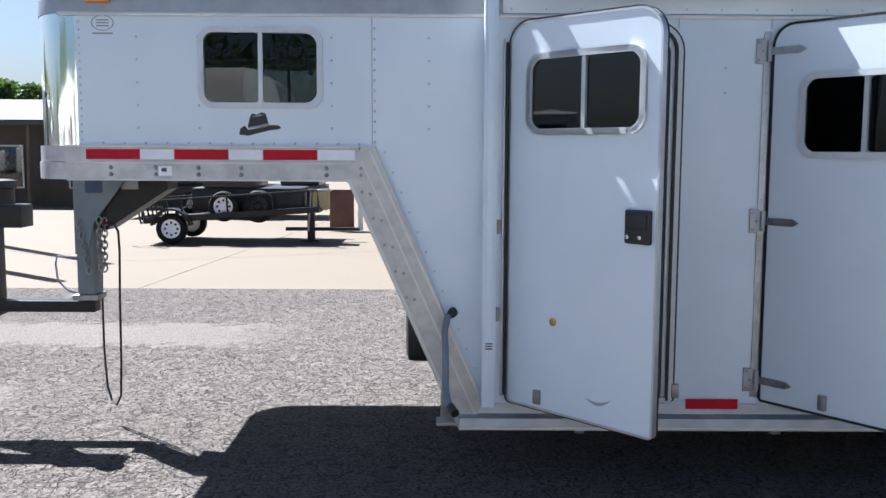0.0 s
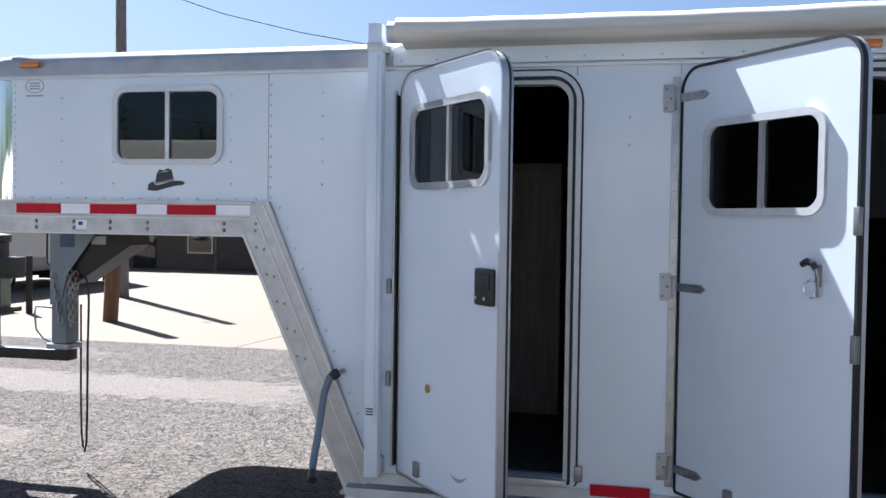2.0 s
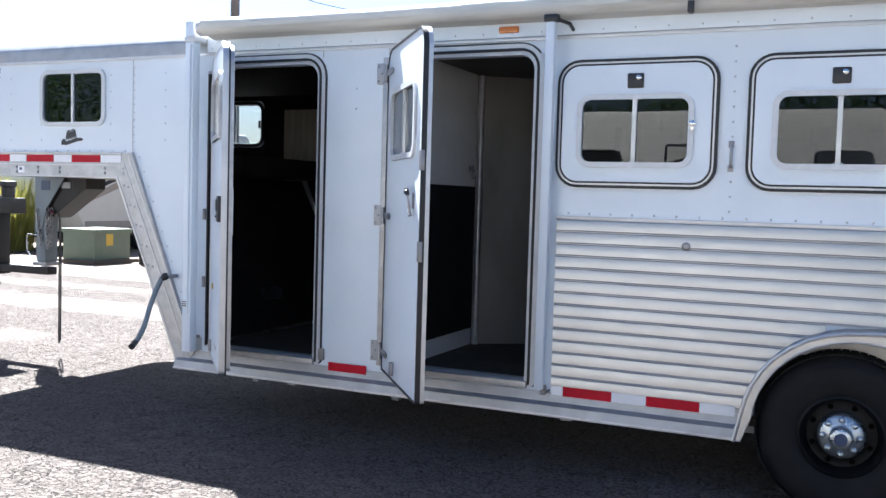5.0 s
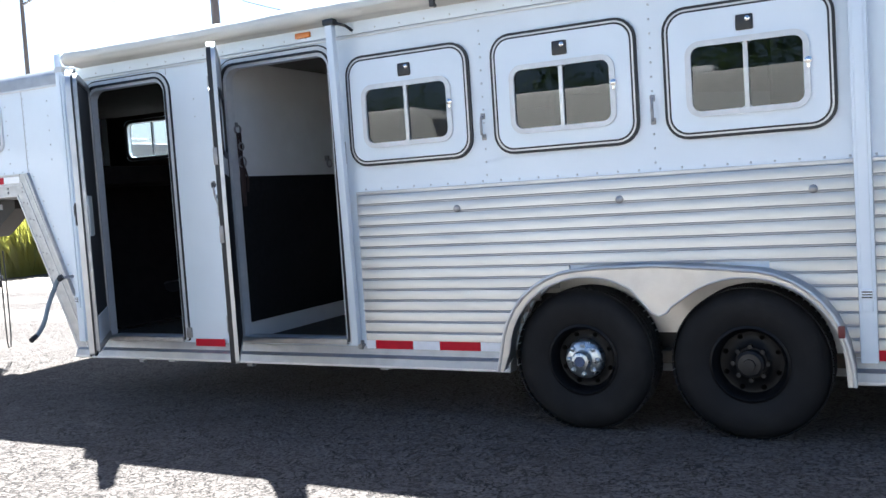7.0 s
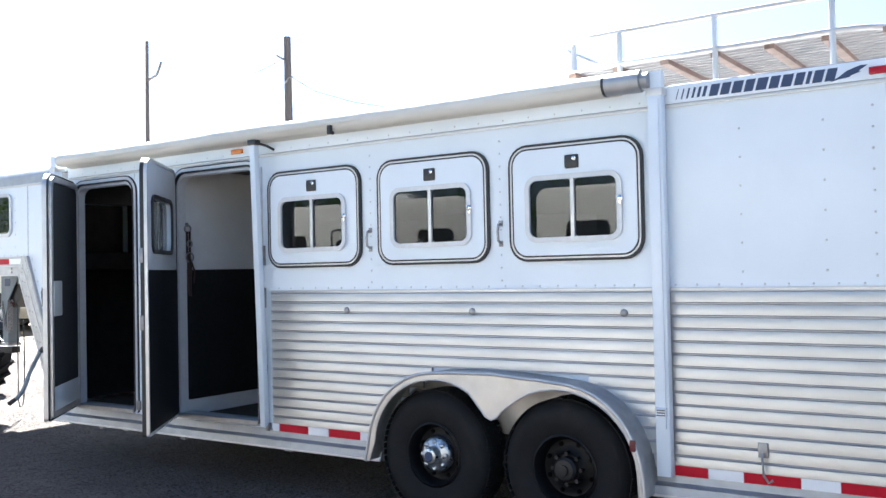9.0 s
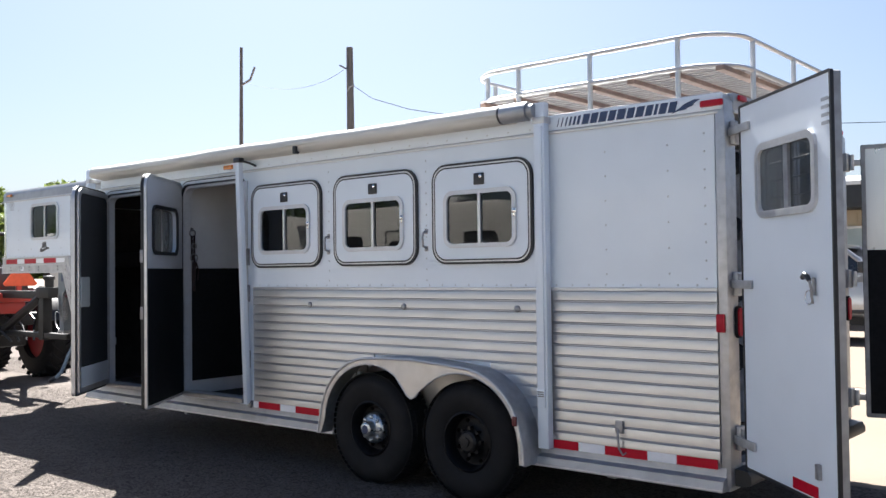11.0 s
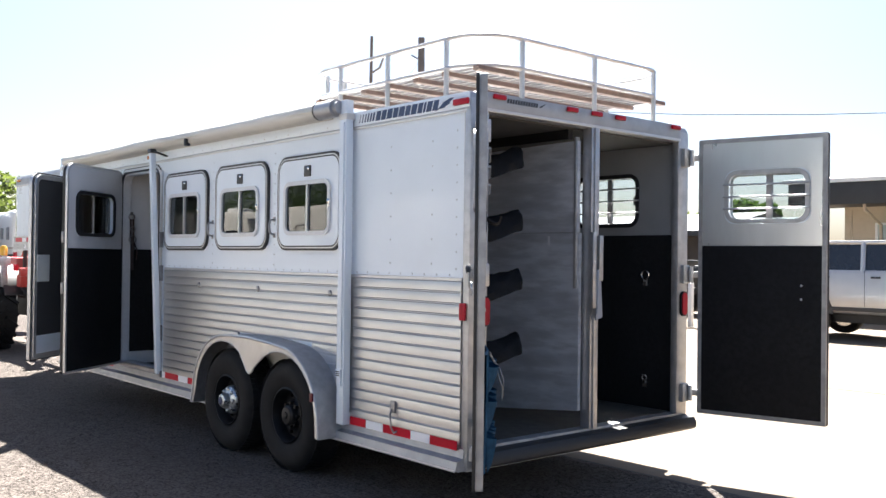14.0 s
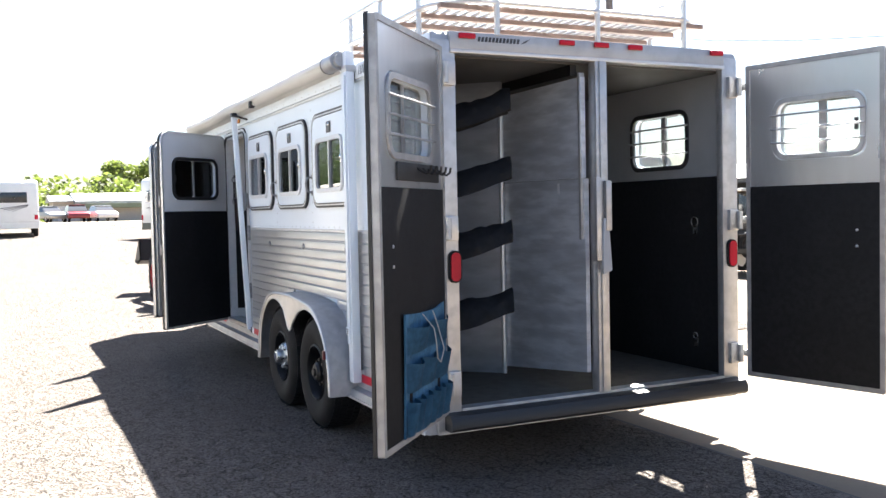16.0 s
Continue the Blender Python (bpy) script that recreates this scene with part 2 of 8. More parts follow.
TAPE_WHITE = material("white_reflective_tape", (0.90, 0.90, 0.92), 0.3, 0, 0.06, 25.0, 0.2, 5.0, (0.5, 0.5, 0.5), 0.03, 300)
LENS_RED = material("red_lamp_lens", (0.42, 0.003, 0.020), 0.35, 0, 0.2, 80.0, spec=0.25)
LENS_DARK = material("dark_red_lens", (0.10, 0.004, 0.010), 0.3)
LENS_AMBER = material("amber_lamp_lens", (0.65, 0.19, 0.01), 0.15, 0, 0.15, 80.0, coat=0.6)
FABRIC_WHITE = material("weathered_white_vinyl", (0.66, 0.65, 0.60), 0.6, 0, 0.1, 5.0, 0.4, 1.2, (0.48, 0.46, 0.40), 0.06, 40, stretch=(0.3, 1, 1))
TINT = glass("tinted_window_glass", (0.085, 0.09, 0.09))
SMOKE = glass("smoked_window_glass", (0.22, 0.23, 0.23))
CLEAR = glass("clear_window_glass", (0.58, 0.63, 0.63))
DECAL_BLUE = material("dark_blue_decal", (0.03, 0.055, 0.13), 0.35, 0, 0.15, 30.0)
DECAL_BLACK = material("black_decal", (0.02, 0.02, 0.025), 0.4)
DECAL_GREY = material("grey_decal", (0.33, 0.35, 0.38), 0.4)
WINDOW_RIM = material("satin_window_rim", (0.66, 0.675, 0.695), 0.4, 0.15, 0.10, 30.0, 0.2, 6.0, (0.36, 0.36, 0.36), 0.03, 200)
RIVET = material("dull_rivet", (0.56, 0.585, 0.61), 0.5, 0.2)

# ---- ground ----


def asphalt_material(name, colour, light, coarse):
    """Worn chip-sealed asphalt: pale stones in dark binder, crazed with cracks."""
    mat = bpy.data.materials.new(name)
    mat.use_nodes = True
    nt = mat.node_tree
    n, link = nt.nodes, nt.links.new
    bsdf = n["Principled BSDF"]
    bsdf.inputs["Roughness"].default_value = 0.92
    bsdf.inputs["Specular IOR Level"].default_value = 0.10
    geo = n.new("ShaderNodeNewGeometry")

    def tex(kind, scale, **kw):
        t = n.new(kind)
        t.inputs["Scale"].default_value = scale
        link(geo.outputs["Position"], t.inputs["Vector"])
        return t

    def ramp(src, lo, hi, a=0.0, b=1.0):
        mr = n.new("ShaderNodeMapRange")
        for k, v in (("From Min", lo), ("From Max", hi), ("To Min", a), ("To Max", b)):
            mr.inputs[k].default_value = v
        link(src, mr.inputs["Value"])
        return mr.outputs["Result"]

    def blend(fac, a, b, kind="MIX"):
        mx = n.new("ShaderNodeMix")
        mx.data_type, mx.blend_type = "RGBA", kind
        for sock, val in ((mx.inputs["Factor"], fac), (mx.inputs[6], a), (mx.inputs[7], b)):
            if isinstance(val, (int, float)):
                sock.default_value = val
            elif isinstance(val, tuple):
                sock.default_value = (*val, 1)
            else:
                link(val, sock)
        return mx.outputs[2]

    def math_node(op, a, b=None, c=None):
        nd = n.new("ShaderNodeMath")
        nd.operation = op
        for sock, val in zip(nd.inputs, (a, b, c)):
            if val is None:
                continue
            if isinstance(val, (int, float)):
                sock.default_value = val
            else:
                link(val, sock)
        return nd.outputs[0]

    grit = tex("ShaderNodeTexNoise", 48.0)
    grit.inputs["Detail"].default_value = 5.0
    wide = tex("ShaderNodeTexNoise", 0.7)
    wide.inputs["Detail"].default_value = 6.0
    lumps = tex("ShaderNodeTexNoise", 11.0)
    lumps.inputs["Detail"].default_value = 4.0
    lumps.inputs["Distortion"].default_value = 1.1
    gate = tex("ShaderNodeTexNoise", 4.5)
    gate.inputs["Detail"].default_value = 3.0
    warp = tex("ShaderNodeTexNoise", 7.0)
    warp.inputs["Detail"].default_value = 5.0
    mixv = n.new("ShaderNodeMix")
    mixv.data_type = "VECTOR"
    mixv.inputs["Factor"].default_value = 0.12
    link(geo.outputs["Position"], mixv.inputs[4])
    link(warp.outputs["Color"], mixv.inputs[5])
    cracks = []
    for size in (8.0, 19.0):
        crack = n.new("ShaderNodeTexVoronoi")
        crack.feature = "DISTANCE_TO_EDGE"
        crack.inputs["Scale"].default_value = size
        link(mixv.outputs[1], crack.inputs["Vector"])
        cracks.append(crack.outputs["Distance"])
    # worn smooth bands that run along the lot ahead of the trailer
    pos = n.new("ShaderNodeSeparateXYZ")
    link(geo.outputs["Position"], pos.inputs[0])
    sway = math_node("MULTIPLY_ADD", gate.outputs["Fac"], 0.9, -0.45)
    yy = math_node("ADD", pos.outputs["Y"], sway)
    band = None
    for mid, half, stop in ((3.7, 0.42, -1.2), (1.55, 0.22, -2.6), (5.3, 0.2, -4.5)):
        off = math_node("ABSOLUTE", math_node("SUBTRACT", yy, mid))
        one = math_node("MULTIPLY", ramp(off, half, half + 0.18, 1.0, 0.0), ramp(math_node("ADD", pos.outputs["X"], sway), stop - 0.5, stop + 0.3, 1.0, 0.0))
        one = math_node("MULTIPLY", one, ramp(pos.outputs["X"], -13.0, -10.0))
        band = one if band is None else math_node("MAXIMUM", band, one)
    rough_here = math_node("SUBTRACT", 1.0, math_node("MULTIPLY", band, 0.7))
    # pale plates parted by dark cracks: wide ones everywhere, finer crazing in patches
    near = math_node("ABSOLUTE", math_node("SUBTRACT", lumps.outputs["Fac"], 0.5))
    stroke = math_node("MULTIPLY", ramp(near, 0.008, 0.030, 1.0, 0.0), ramp(gate.outputs["Fac"], 0.38, 0.52, 0.2, 1.0))
    wide_crack = math_node("MULTIPLY", ramp(cracks[0], 0.010, 0.045, 1.0, 0.0), ramp(warp.outputs["Fac"], 0.44, 0.58, 0.0, 0.9))
    craze = math_node("MULTIPLY", ramp(cracks[1], 0.012, 0.060, 1.0, 0.0), ramp(gate.outputs["Fac"], 0.52, 0.40, 0.0, 0.7))
    dark = math_node("MAXIMUM", math_node("MAXIMUM", stroke, craze), wide_crack)
    dark = math_node("MULTIPLY", math_node("MULTIPLY", dark, rough_here), 0.72 * coarse)
    col = blend(ramp(grit.outputs["Fac"], 0.28, 0.52), colour, light)
    col = blend(ramp(lumps.outputs["Fac"], 0.28, 0.42, 0.5, 0.0), col, tuple(c * 1.3 for c in colour))
    col = blend(ramp(wide.outputs["Fac"], 0.35, 0.7, 0.0, 0.4), col, tuple(c * 0.62 for c in light))
    col = blend(math_node("MULTIPLY", band, 0.2), col, tuple(c * 0.74 for c in light))
    col = blend(dark, col, (0.026, 0.0235, 0.022))
    link(col, bsdf.inputs["Base Color"])
    hgt = math_node("MULTIPLY_ADD", lumps.outputs["Fac"], 1.6, grit.outputs["Fac"])
    hgt = math_node("SUBTRACT", hgt, dark)
    hgt = math_node("MULTIPLY", hgt, rough_here)
    bp = n.new("ShaderNodeBump")
    bp.inputs["Strength"].default_value = 1.0
    bp.inputs["Distance"].default_value = 0.026 * coarse
    link(hgt, bp.inputs["Height"])
    link(bp.outputs["Normal"], bsdf.inputs["Normal"])
    return mat


ASPHALT = asphalt_material("worn_asphalt", (0.030, 0.028, 0.028), (0.163, 0.141, 0.125), 1.0)
CONCRETE = material("sunlit_concrete", (0.122, 0.092, 0.061), 0.85, 0, 0.12, 30.0, 0.5, 0.35, (0.092, 0.069, 0.045), 0.1, 60)
JOINT = material("dark_joint_filler", (0.03, 0.028, 0.026), 0.8)
SLAB_JOINT = material("dusty_joint", (0.13, 0.105, 0.08), 0.9)


def strips(bm, runs, y0, y1, drop):
    """A sheet that rises gently towards the far front of the yard: runs of (x, z)."""
    rows = [[bm.verts.new((x, y(x) if callable(y) else y, z + drop)) for y in (y0, y1)] for x, z in runs]
    for a, b in zip(rows, rows[1:]):
        bm.faces.new((a[0], b[0], b[1], a[1]))


RISE = [(-2500, 1.25), (-75, 1.25), (-14, 0.0), (2500, 0.0)]


def build_ground():
    bm = B()
    strips(bm, RISE, -2500, 2500, -0.012)
    setting("ground", bm, CONCRETE, "pale sunlit concrete yard reaching to the horizon", "ground", 0)
    bm = B()
    strips(bm, [(-70, 1.148), (-14, 0.0), (3, 0.0)], -60, lambda x: 6.4, 0.0)
    strips(bm, [(3, 0.0), (60, 0.0)], -60, lambda x: 1.74, 0.0)
    bmesh.ops.remove_doubles(bm, verts=bm.verts, dist=1e-4)
    setting("road", bm, ASPHALT, "worn cracked grey asphalt lot with pale stone chips", "asphalt", 0)
    bm = B()
    strips(bm, [(-70, 1.148), (-14, 0.0), (3, 0.0)], lambda x: 6.4, lambda x: 6.44, -0.004)
    strips(bm, [(3, 0.0), (60, 0.0)], lambda x: 1.74, lambda x: 1.775, -0.004)
    setting("joint", bm, JOINT, "dark joint between the asphalt and the concrete", "joint", 0)
    bm = B()
    for x in (-12.6, -3.4):
        prism(bm, [(x, 6.44), (x + 0.02, 6.44), (x + 3.2, 40), (x + 3.17, 40)], -0.03, -0.008, "z")
    for y in (7.9, 14.5, 28.0):
        prism(bm, [(3.0, y - 0.9), (60, y + 3.0), (60, y + 3.025), (3.0, y - 0.875)], -0.03, -0.008, "z")
    setting("slab_joint", bm, SLAB_JOINT, "thin dark joints between the concrete slabs", "joint", 0)


build_ground()

# ---- the horse trailer ----
WID, REAR, FLOOR, WALL_T = 2.09, 6.965, 0.41, 0.035
TOP = 2.33
trailer = thing("horse_trailer", "white and bare aluminium gooseneck horse trailer with its doors standing open", "trailer", (2.7, 1.045, 0))
NOSE_R = 0.26
NOSE_X = -1.52
HUBS = (4.395, 5.265)


def nose_plan(x1, grow=0.0):
    """The trailer's outline from above, with a rounded nose, up to x1."""
    g = grow
    near = arc(NOSE_X, NOSE_R, NOSE_R + g, 270, 180, 8)
    far = arc(NOSE_X, WID - NOSE_R, NOSE_R + g, 180, 90, 8)
    return [(x1, -g)] + near + far + [(x1, WID + g)]


def arch_x(z, h, r=0.445):
    d = z - 0.39
    return math.sqrt(max(r * r - d * d, 0.0)) if abs(d) < r else 0.0


def side_outline(x_front, arch=True):
    pts = [(x_front, 1.69), (-0.095, 1.69), (0.445, 0.40)]
    if arch:
        pts += [(3.99, 0.40)] + [(HUBS[0] - 0.43 * math.cos(radians(a)), 0.40 + 0.43 * math.sin(radians(a))) for a in (20, 40, 60, 80, 95)]
        pts += [(HUBS[1] + 0.43 * math.cos(radians(a)), 0.40 + 0.43 * math.sin(radians(a))) for a in (95, 80, 60, 40, 20)] + [(5.69, 0.40)]
    return pts + [(6.90, 0.40), (6.90, TOP), (x_front, TOP)]


DOOR1 = (0.64, 1.405, 0.43, 2.26)
DOOR2 = (1.925, 2.79, 0.44, 2.265)
HATCHES = ((2.915, 3.752), (3.898, 4.734), (4.880, 5.703))
HATCH_Z = (1.53, 2.198)


def hatch_pane(i):
    x0, x1 = HATCHES[i]
    return x0 + 0.135, x1 - 0.135, 1.655, 1.995


def build_shell():
    holes = [rrect(*DOOR1, 0.10, 6, 0.0), rrect(*DOOR2, 0.10, 6, 0.0), rrect(-0.895, -0.345, 1.905, 2.24, 0.06)]
    holes += [rrect(a - 0.02, b + 0.02, c - 0.02, d + 0.02, 0.06) for a, b, c, d in map(hatch_pane, range(3))]
    bm = B()
    plate(bm, side_outline(NOSE_X), holes, 0.0, WALL_T)
    part("side_wall", bm, WHITE, trailer, "white painted aluminium side wall with riveted seams")
    bm = B()
    far_holes = [rrect(-1.13, -0.51, 1.89, 2.235, 0.06), rrect(5.99, 6.55, 1.76, 2.10, 0.06)]
    plate(bm, side_outline(NOSE_X), far_holes, WID - WALL_T, WID)
    part("side_wall", bm, WHITE, trailer)
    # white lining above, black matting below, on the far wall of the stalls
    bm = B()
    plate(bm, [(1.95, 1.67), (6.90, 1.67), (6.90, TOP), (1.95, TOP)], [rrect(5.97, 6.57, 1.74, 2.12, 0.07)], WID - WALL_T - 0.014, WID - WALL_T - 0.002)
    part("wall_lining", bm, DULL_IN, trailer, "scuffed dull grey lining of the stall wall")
    bm = B()
    box(bm, 1.95, 6.90, WID - WALL_T - 0.024, WID - WALL_T - 0.002, FLOOR, 1.67, None, 0.004)
    part("wall_mat", bm, BLACK_RUBBER, trailer, "black rubber wall mat")
    bm = B()
    plate(bm, [(2.86, FLOOR), (3.95, FLOOR), (3.95, 0.88), (5.75, 0.88), (5.75, FLOOR), (6.90, FLOOR), (6.90, 1.5), (2.86, 1.5)], [], WALL_T + 0.002, WALL_T + 0.02)
    part("wall_mat", bm, BLACK_RUBBER, trailer)
    # polished nose
    for sgn, y0 in ((1, 0.0), (-1, WID)):
        bm = B()
        a = [(NOSE_X - NOSE_R * math.sin(radians(k)), y0 + sgn * (NOSE_R - NOSE_R * math.cos(radians(k)))) for k in range(0, 91, 9)]
        b = [(NOSE_X - (NOSE_R - 0.02) * math.sin(radians(k)), y0 + sgn * (NOSE_R - (NOSE_R - 0.02) * math.cos(radians(k)))) for k in range(90, -1, -9)]
        prism(bm, a + b, 1.69, TOP, "z")
        part("nose_corner", bm, POLISHED, trailer, "polished aluminium wrap round the nose corner", 60)
    bm = B()
    box(bm, -1.78, -1.76, NOSE_R, WID - NOSE_R, 1.69, TOP)
    part("nose_front", bm, WHITE, trailer)
    # neck beam: two stacked channels
    for z0, z1, g, nm in ((1.612, 1.69, 0.016, "upper_beam"), (1.525, 1.609, 0.022, "lower_beam")):
        bm = B()
        outer, inner = nose_plan(-0.14, g), nose_plan(-0.14, -0.05)
        prism(bm, outer + inner[::-1], z0, z1, "z")
        part(nm, bm, ALU, trailer, "aluminium channel along the gooseneck")
    bm = B()
    for k in range(3):
        box(bm, -1.58, -0.15, -0.026 + 0.0005 * k, -0.010, (1.520, 1.605, 1.684)[k], (1.530, 1.614, 1.694)[k], None, 0.002)
    part("beam_lip", bm, ALU_TRIM, trailer)
    bm = B()
    prism(bm, nose_plan(-0.16, -0.04), 1.535, 1.56, "z")
    part("neck_floor", bm, GREY_ALU, trailer)
    # sloping leg under the neck
    for y0, y1 in ((-0.027, 0.05), (WID - 0.05, WID + 0.027)):
        bm = B()
        prism(bm, [(-0.198, 1.525), (-0.13, 1.69), (-0.062, 1.695), (0.486, 0.385), (0.362, 0.262)], y0, y1, "y")
        part("neck_leg", bm, ALU, trailer, "sloping aluminium leg of the gooseneck")
        bm = B()
        s = -1 if y0 < 0 else 1
        for off, w in ((0.0, 0.014), (0.075, 0.008), (0.118, 0.010)):
            q = [(-0.198 + off * 0.9, 1.53 + off * 1.2), (-0.198 + off * 0.9 + w, 1.53 + off * 1.2 + w * 0.4), (0.364 + off + w, 0.27 + off + w * 0.4), (0.364 + off, 0.27 + off)]
            prism(bm, q, y0 - 0.004 if s < 0 else y1, y0 if s < 0 else y1 + 0.004, "y")
        part("leg_edge", bm, ALU_TRIM, trailer)
    # sloping front bulkhead under the neck and the floor
    bm = B()
    prism(bm, [(-0.14, 1.56), (-0.10, 1.56), (0.43, 0.34), (0.38, 0.34)], 0.05, WID - 0.05, "y")
    part("front_bulkhead", bm, GREY_ALU, trailer)
    bm = B()
    box(bm, 0.44, 6.95, 0.03, WID - 0.03, 0.34, FLOOR)
    part("floor", bm, DARK_FLOOR, trailer, "dark rubber matted floor")
    # lower rail with a step, near and far
    for y0, s in ((0.0, -1), (WID, 1)):
        for x0, x1 in ((0.362, 3.93), (5.72, 6.94 if s < 0 else 6.7)):
            bm = B()
            prof = [(0.0, 0.40), (0.012, 0.402), (0.020, 0.352), (0.065, 0.338), (0.075, 0.287), (0.055, 0.280), (-0.02, 0.280), (-0.02, 0.40)]
            prism(bm, [(y0 + s * u, v) for u, v in prof], x0, x1, "x")
            part("lower_rail", bm, GREY_ALU, trailer, "weathered aluminium rail along the floor edge")
            bm = B()
            box(bm, x0, x1, min(y0 + s * 0.076, y0 + s * 0.083), max(y0 + s * 0.076, y0 + s * 0.083), 0.282, 0.297, None, 0.002)
            part("rail_lip", bm, ALU_TRIM, trailer)
    for x in (0.95, 1.95):
        bm = B()
        box(bm, x, x + 0.05, -0.02, 0.02, 0.245, 0.283, None, 0.006)
        part("under_bracket", bm, STEEL, trailer)
    # roof
    bm = B()
    t = bmesh.new()
    prism(t, nose_plan(REAR - 0.012, 0.006), TOP, 2.445, "z")
    top = [e for e in t.edges if all(v.co.z > 2.44 for v in e.verts)]
    bmesh.ops.bevel(t, geom=top, offset=0.045, segments=4, profile=0.5, affect="EDGES")
    merge(bm, t)
    part("roof", bm, GREY_ALU, trailer, "grey weathered aluminium roof with rounded edge")
    bm = B()
    box(bm, -1.60, 6.93, -0.014, -0.0065, TOP - 0.012, TOP + 0.006, None, 0.002)
    part("roof_trim", bm, ALU_TRIM, trailer)
    bm = B()
    box(bm, 0.56, 5.79, -0.022, -0.0075, TOP + 0.008, 2.425, None, 0.004)
    part("awning_rail", bm, WHITE, trailer, "white awning rail below the roof edge")
    bm = B()
    box(bm, 5.83, 6.955, -0.020, -0.0075, TOP + 0.008, 2.43, None, 0.004)
    part("name_board", bm, WHITE, trailer, "white band with dark blue lettering")
    # panel added below the bare roof, its dark colour standing in for shade
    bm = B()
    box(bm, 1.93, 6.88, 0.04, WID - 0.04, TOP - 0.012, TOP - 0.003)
    part("stall_ceiling", bm, CEIL_DARK, trailer, "grimy ceiling lining of the stalls, coloured dark for shade")
    # dark header rail in the stalls
    bm = B()
    box(bm, 5.3, 6.86, 0.93, 0.97, 2.255, TOP)
    part("header_rail", bm, BLACK_STEEL, trailer)
    # panel seams and rivets
    for x in (-0.076, 1.42, 1.873):
        z0 = 1.70 if x < 0 else (1.40 if x > 3 else 2.275 if x > 1 else 0.5)
        bm = B()
        box(bm, x - 0.0022, x + 0.0022, -0.0016, 0.0, z0, TOP - 0.012)
        part("panel_seam", bm, GREY_ALU, trailer)
    bm = B()
    zs = [1.735 + 0.0765 * k for k in range(8)]
    zs2 = [1.78 + 0.11 * k for k in range(5)]
    pts = [(-0.076 + 0.012, 0, z) for z in [1.715 + 0.05 * k for k in range(12)]]
    for x in (-1.225, -0.925, -0.274, 0.203):
        pts += [(x, 0, z) for z in zs2]
    pts += [(-1.503, 0, 1.72 + 0.038 * k) for k in range(16)]
    pts += [(-1.40 + 0.105 * k, 0, 1.705) for k in range(13)]
    pts += [(-0.035 + 0.0412 * k + 0.02, 0, 1.665 - 0.0985 * k) for k in range(13)]
    for x in (3.825, 4.807):
        pts += [(x, 0, 1.42 + 0.075 * k) for k in range(12)]
    for x in (6.218, 6.62):
        pts += [(x, 0, 1.45 + 0.145 * k) for k in range(6)]
    pts += [(6.84, 0, 1.42 + 0.1 * k) for k in range(9)]
    pts += [(2.99 + 0.115 * k, 0, 1.385) for k in range(34)]
    pts += [(1.655, 0, 2.085), (1.655, 0, 1.965)]
    rivets(bm, pts, 0.0068, 0.004)
    tagged(part("rivets", bm, RIVET, trailer, "small domed rivets", 0), "", "", "", "stuff")
    bm = B()
    pts = []
    for x in (-1.36, -1.14, -0.93, -0.72, -0.30, -0.03 - 0.1):
        pts += [(x, -0.022, 1.585), (x, -0.022, 1.552)]
    for k in range(5):
        pts += [(-0.125 + 0.055 * k, -0.022, 1.47 - 0.131 * k), (-0.085 + 0.055 * k, -0.022, 1.44 - 0.131 * k + 0.02)]
    bm.free()
    for p in pts:
        bm = B()
        rivets(bm, [p], 0.012, 0.008)
        part("bolt", bm, STEEL, trailer, "", 0)
    bm = B()
    pts = [(0.6 + 0.17 * k, -0.022, 2.36) for k in range(31)]
    rivets(bm, pts, 0.005, 0.003)
    tagged(part("rivets", bm, ALU, trailer, "small domed rivets", 0), "", "", "", "stuff")
    # rub strip above the ribbed siding
    bm = B()
    box(bm, 2.925, 6.905, -0.014, 0.0, 1.352, 1.372, None, 0.003)
    part("siding_cap", bm, ALU_TRIM, trailer)
    # ribbed siding, board by board
    pitch = 0.0662
    for k in range(14):
        z1 = 1.350 - pitch * k
        z0 = z1 - pitch
        prof = [(0.0, z1), (-0.015, z1 - 0.001), (-0.017, z1 - 0.006), (-0.0175, z0 + 0.0115), (-0.0220, z0 + 0.0092), (-0.0235, z0 + 0.0068), (-0.0225, z0 + 0.0045), (-0.004, z0 + 0.0045), (-0.004, z0), (0.0, z0)]
        dx = arch_x(min(z1, 0.84), 0, 0.46)
        runs = [(2.93, 6.905)]
        if z0 < 0.85:
            runs = [(2.93, HUBS[0] - dx), (HUBS[1] + dx, 6.905)]
        for a, b in runs:
            bm = B()
            prism(bm, prof, a, b, "x")
            part("siding_board", bm, SLAT, trailer)
    for a, b in ((2.93, 3.95), (5.70, 6.905)):
        bm = B()
        box(bm, a, b, -0.008, 0.0, 0.405, 0.425)
        part("siding_base", bm, ALU, trailer)
    # corner post at the rear, near and far
    for y0, y1 in ((-0.012, 0.136), (WID - 0.112, WID + 0.012)):
        bm = B()
        box(bm, 6.905, REAR, y0, y1, 0.29 if y0 < 0 else 0.39, 2.40, None, 0.018)
        part("corner_post", bm, ALU, trailer, "rounded aluminium rear corner post")
    bm = B()
    box(bm, 6.90, REAR + 0.004, 0.10, WID - 0.10, 2.346, 2.442, None, 0.006)
    part("rear_header", bm, GREY_ALU, trailer, "aluminium header over the rear doorway")
    bm = B()
    box(bm, 6.90, REAR + 0.012, 0.10, WID - 0.10, 2.326, 2.347, None, 0.006)
    part("rain_lip", bm, ALU_TRIM, trailer)
    bm = B()
    box(bm, 6.88, REAR, 0.136, WID - 0.112, 0.36, 0.412, None, 0.006)
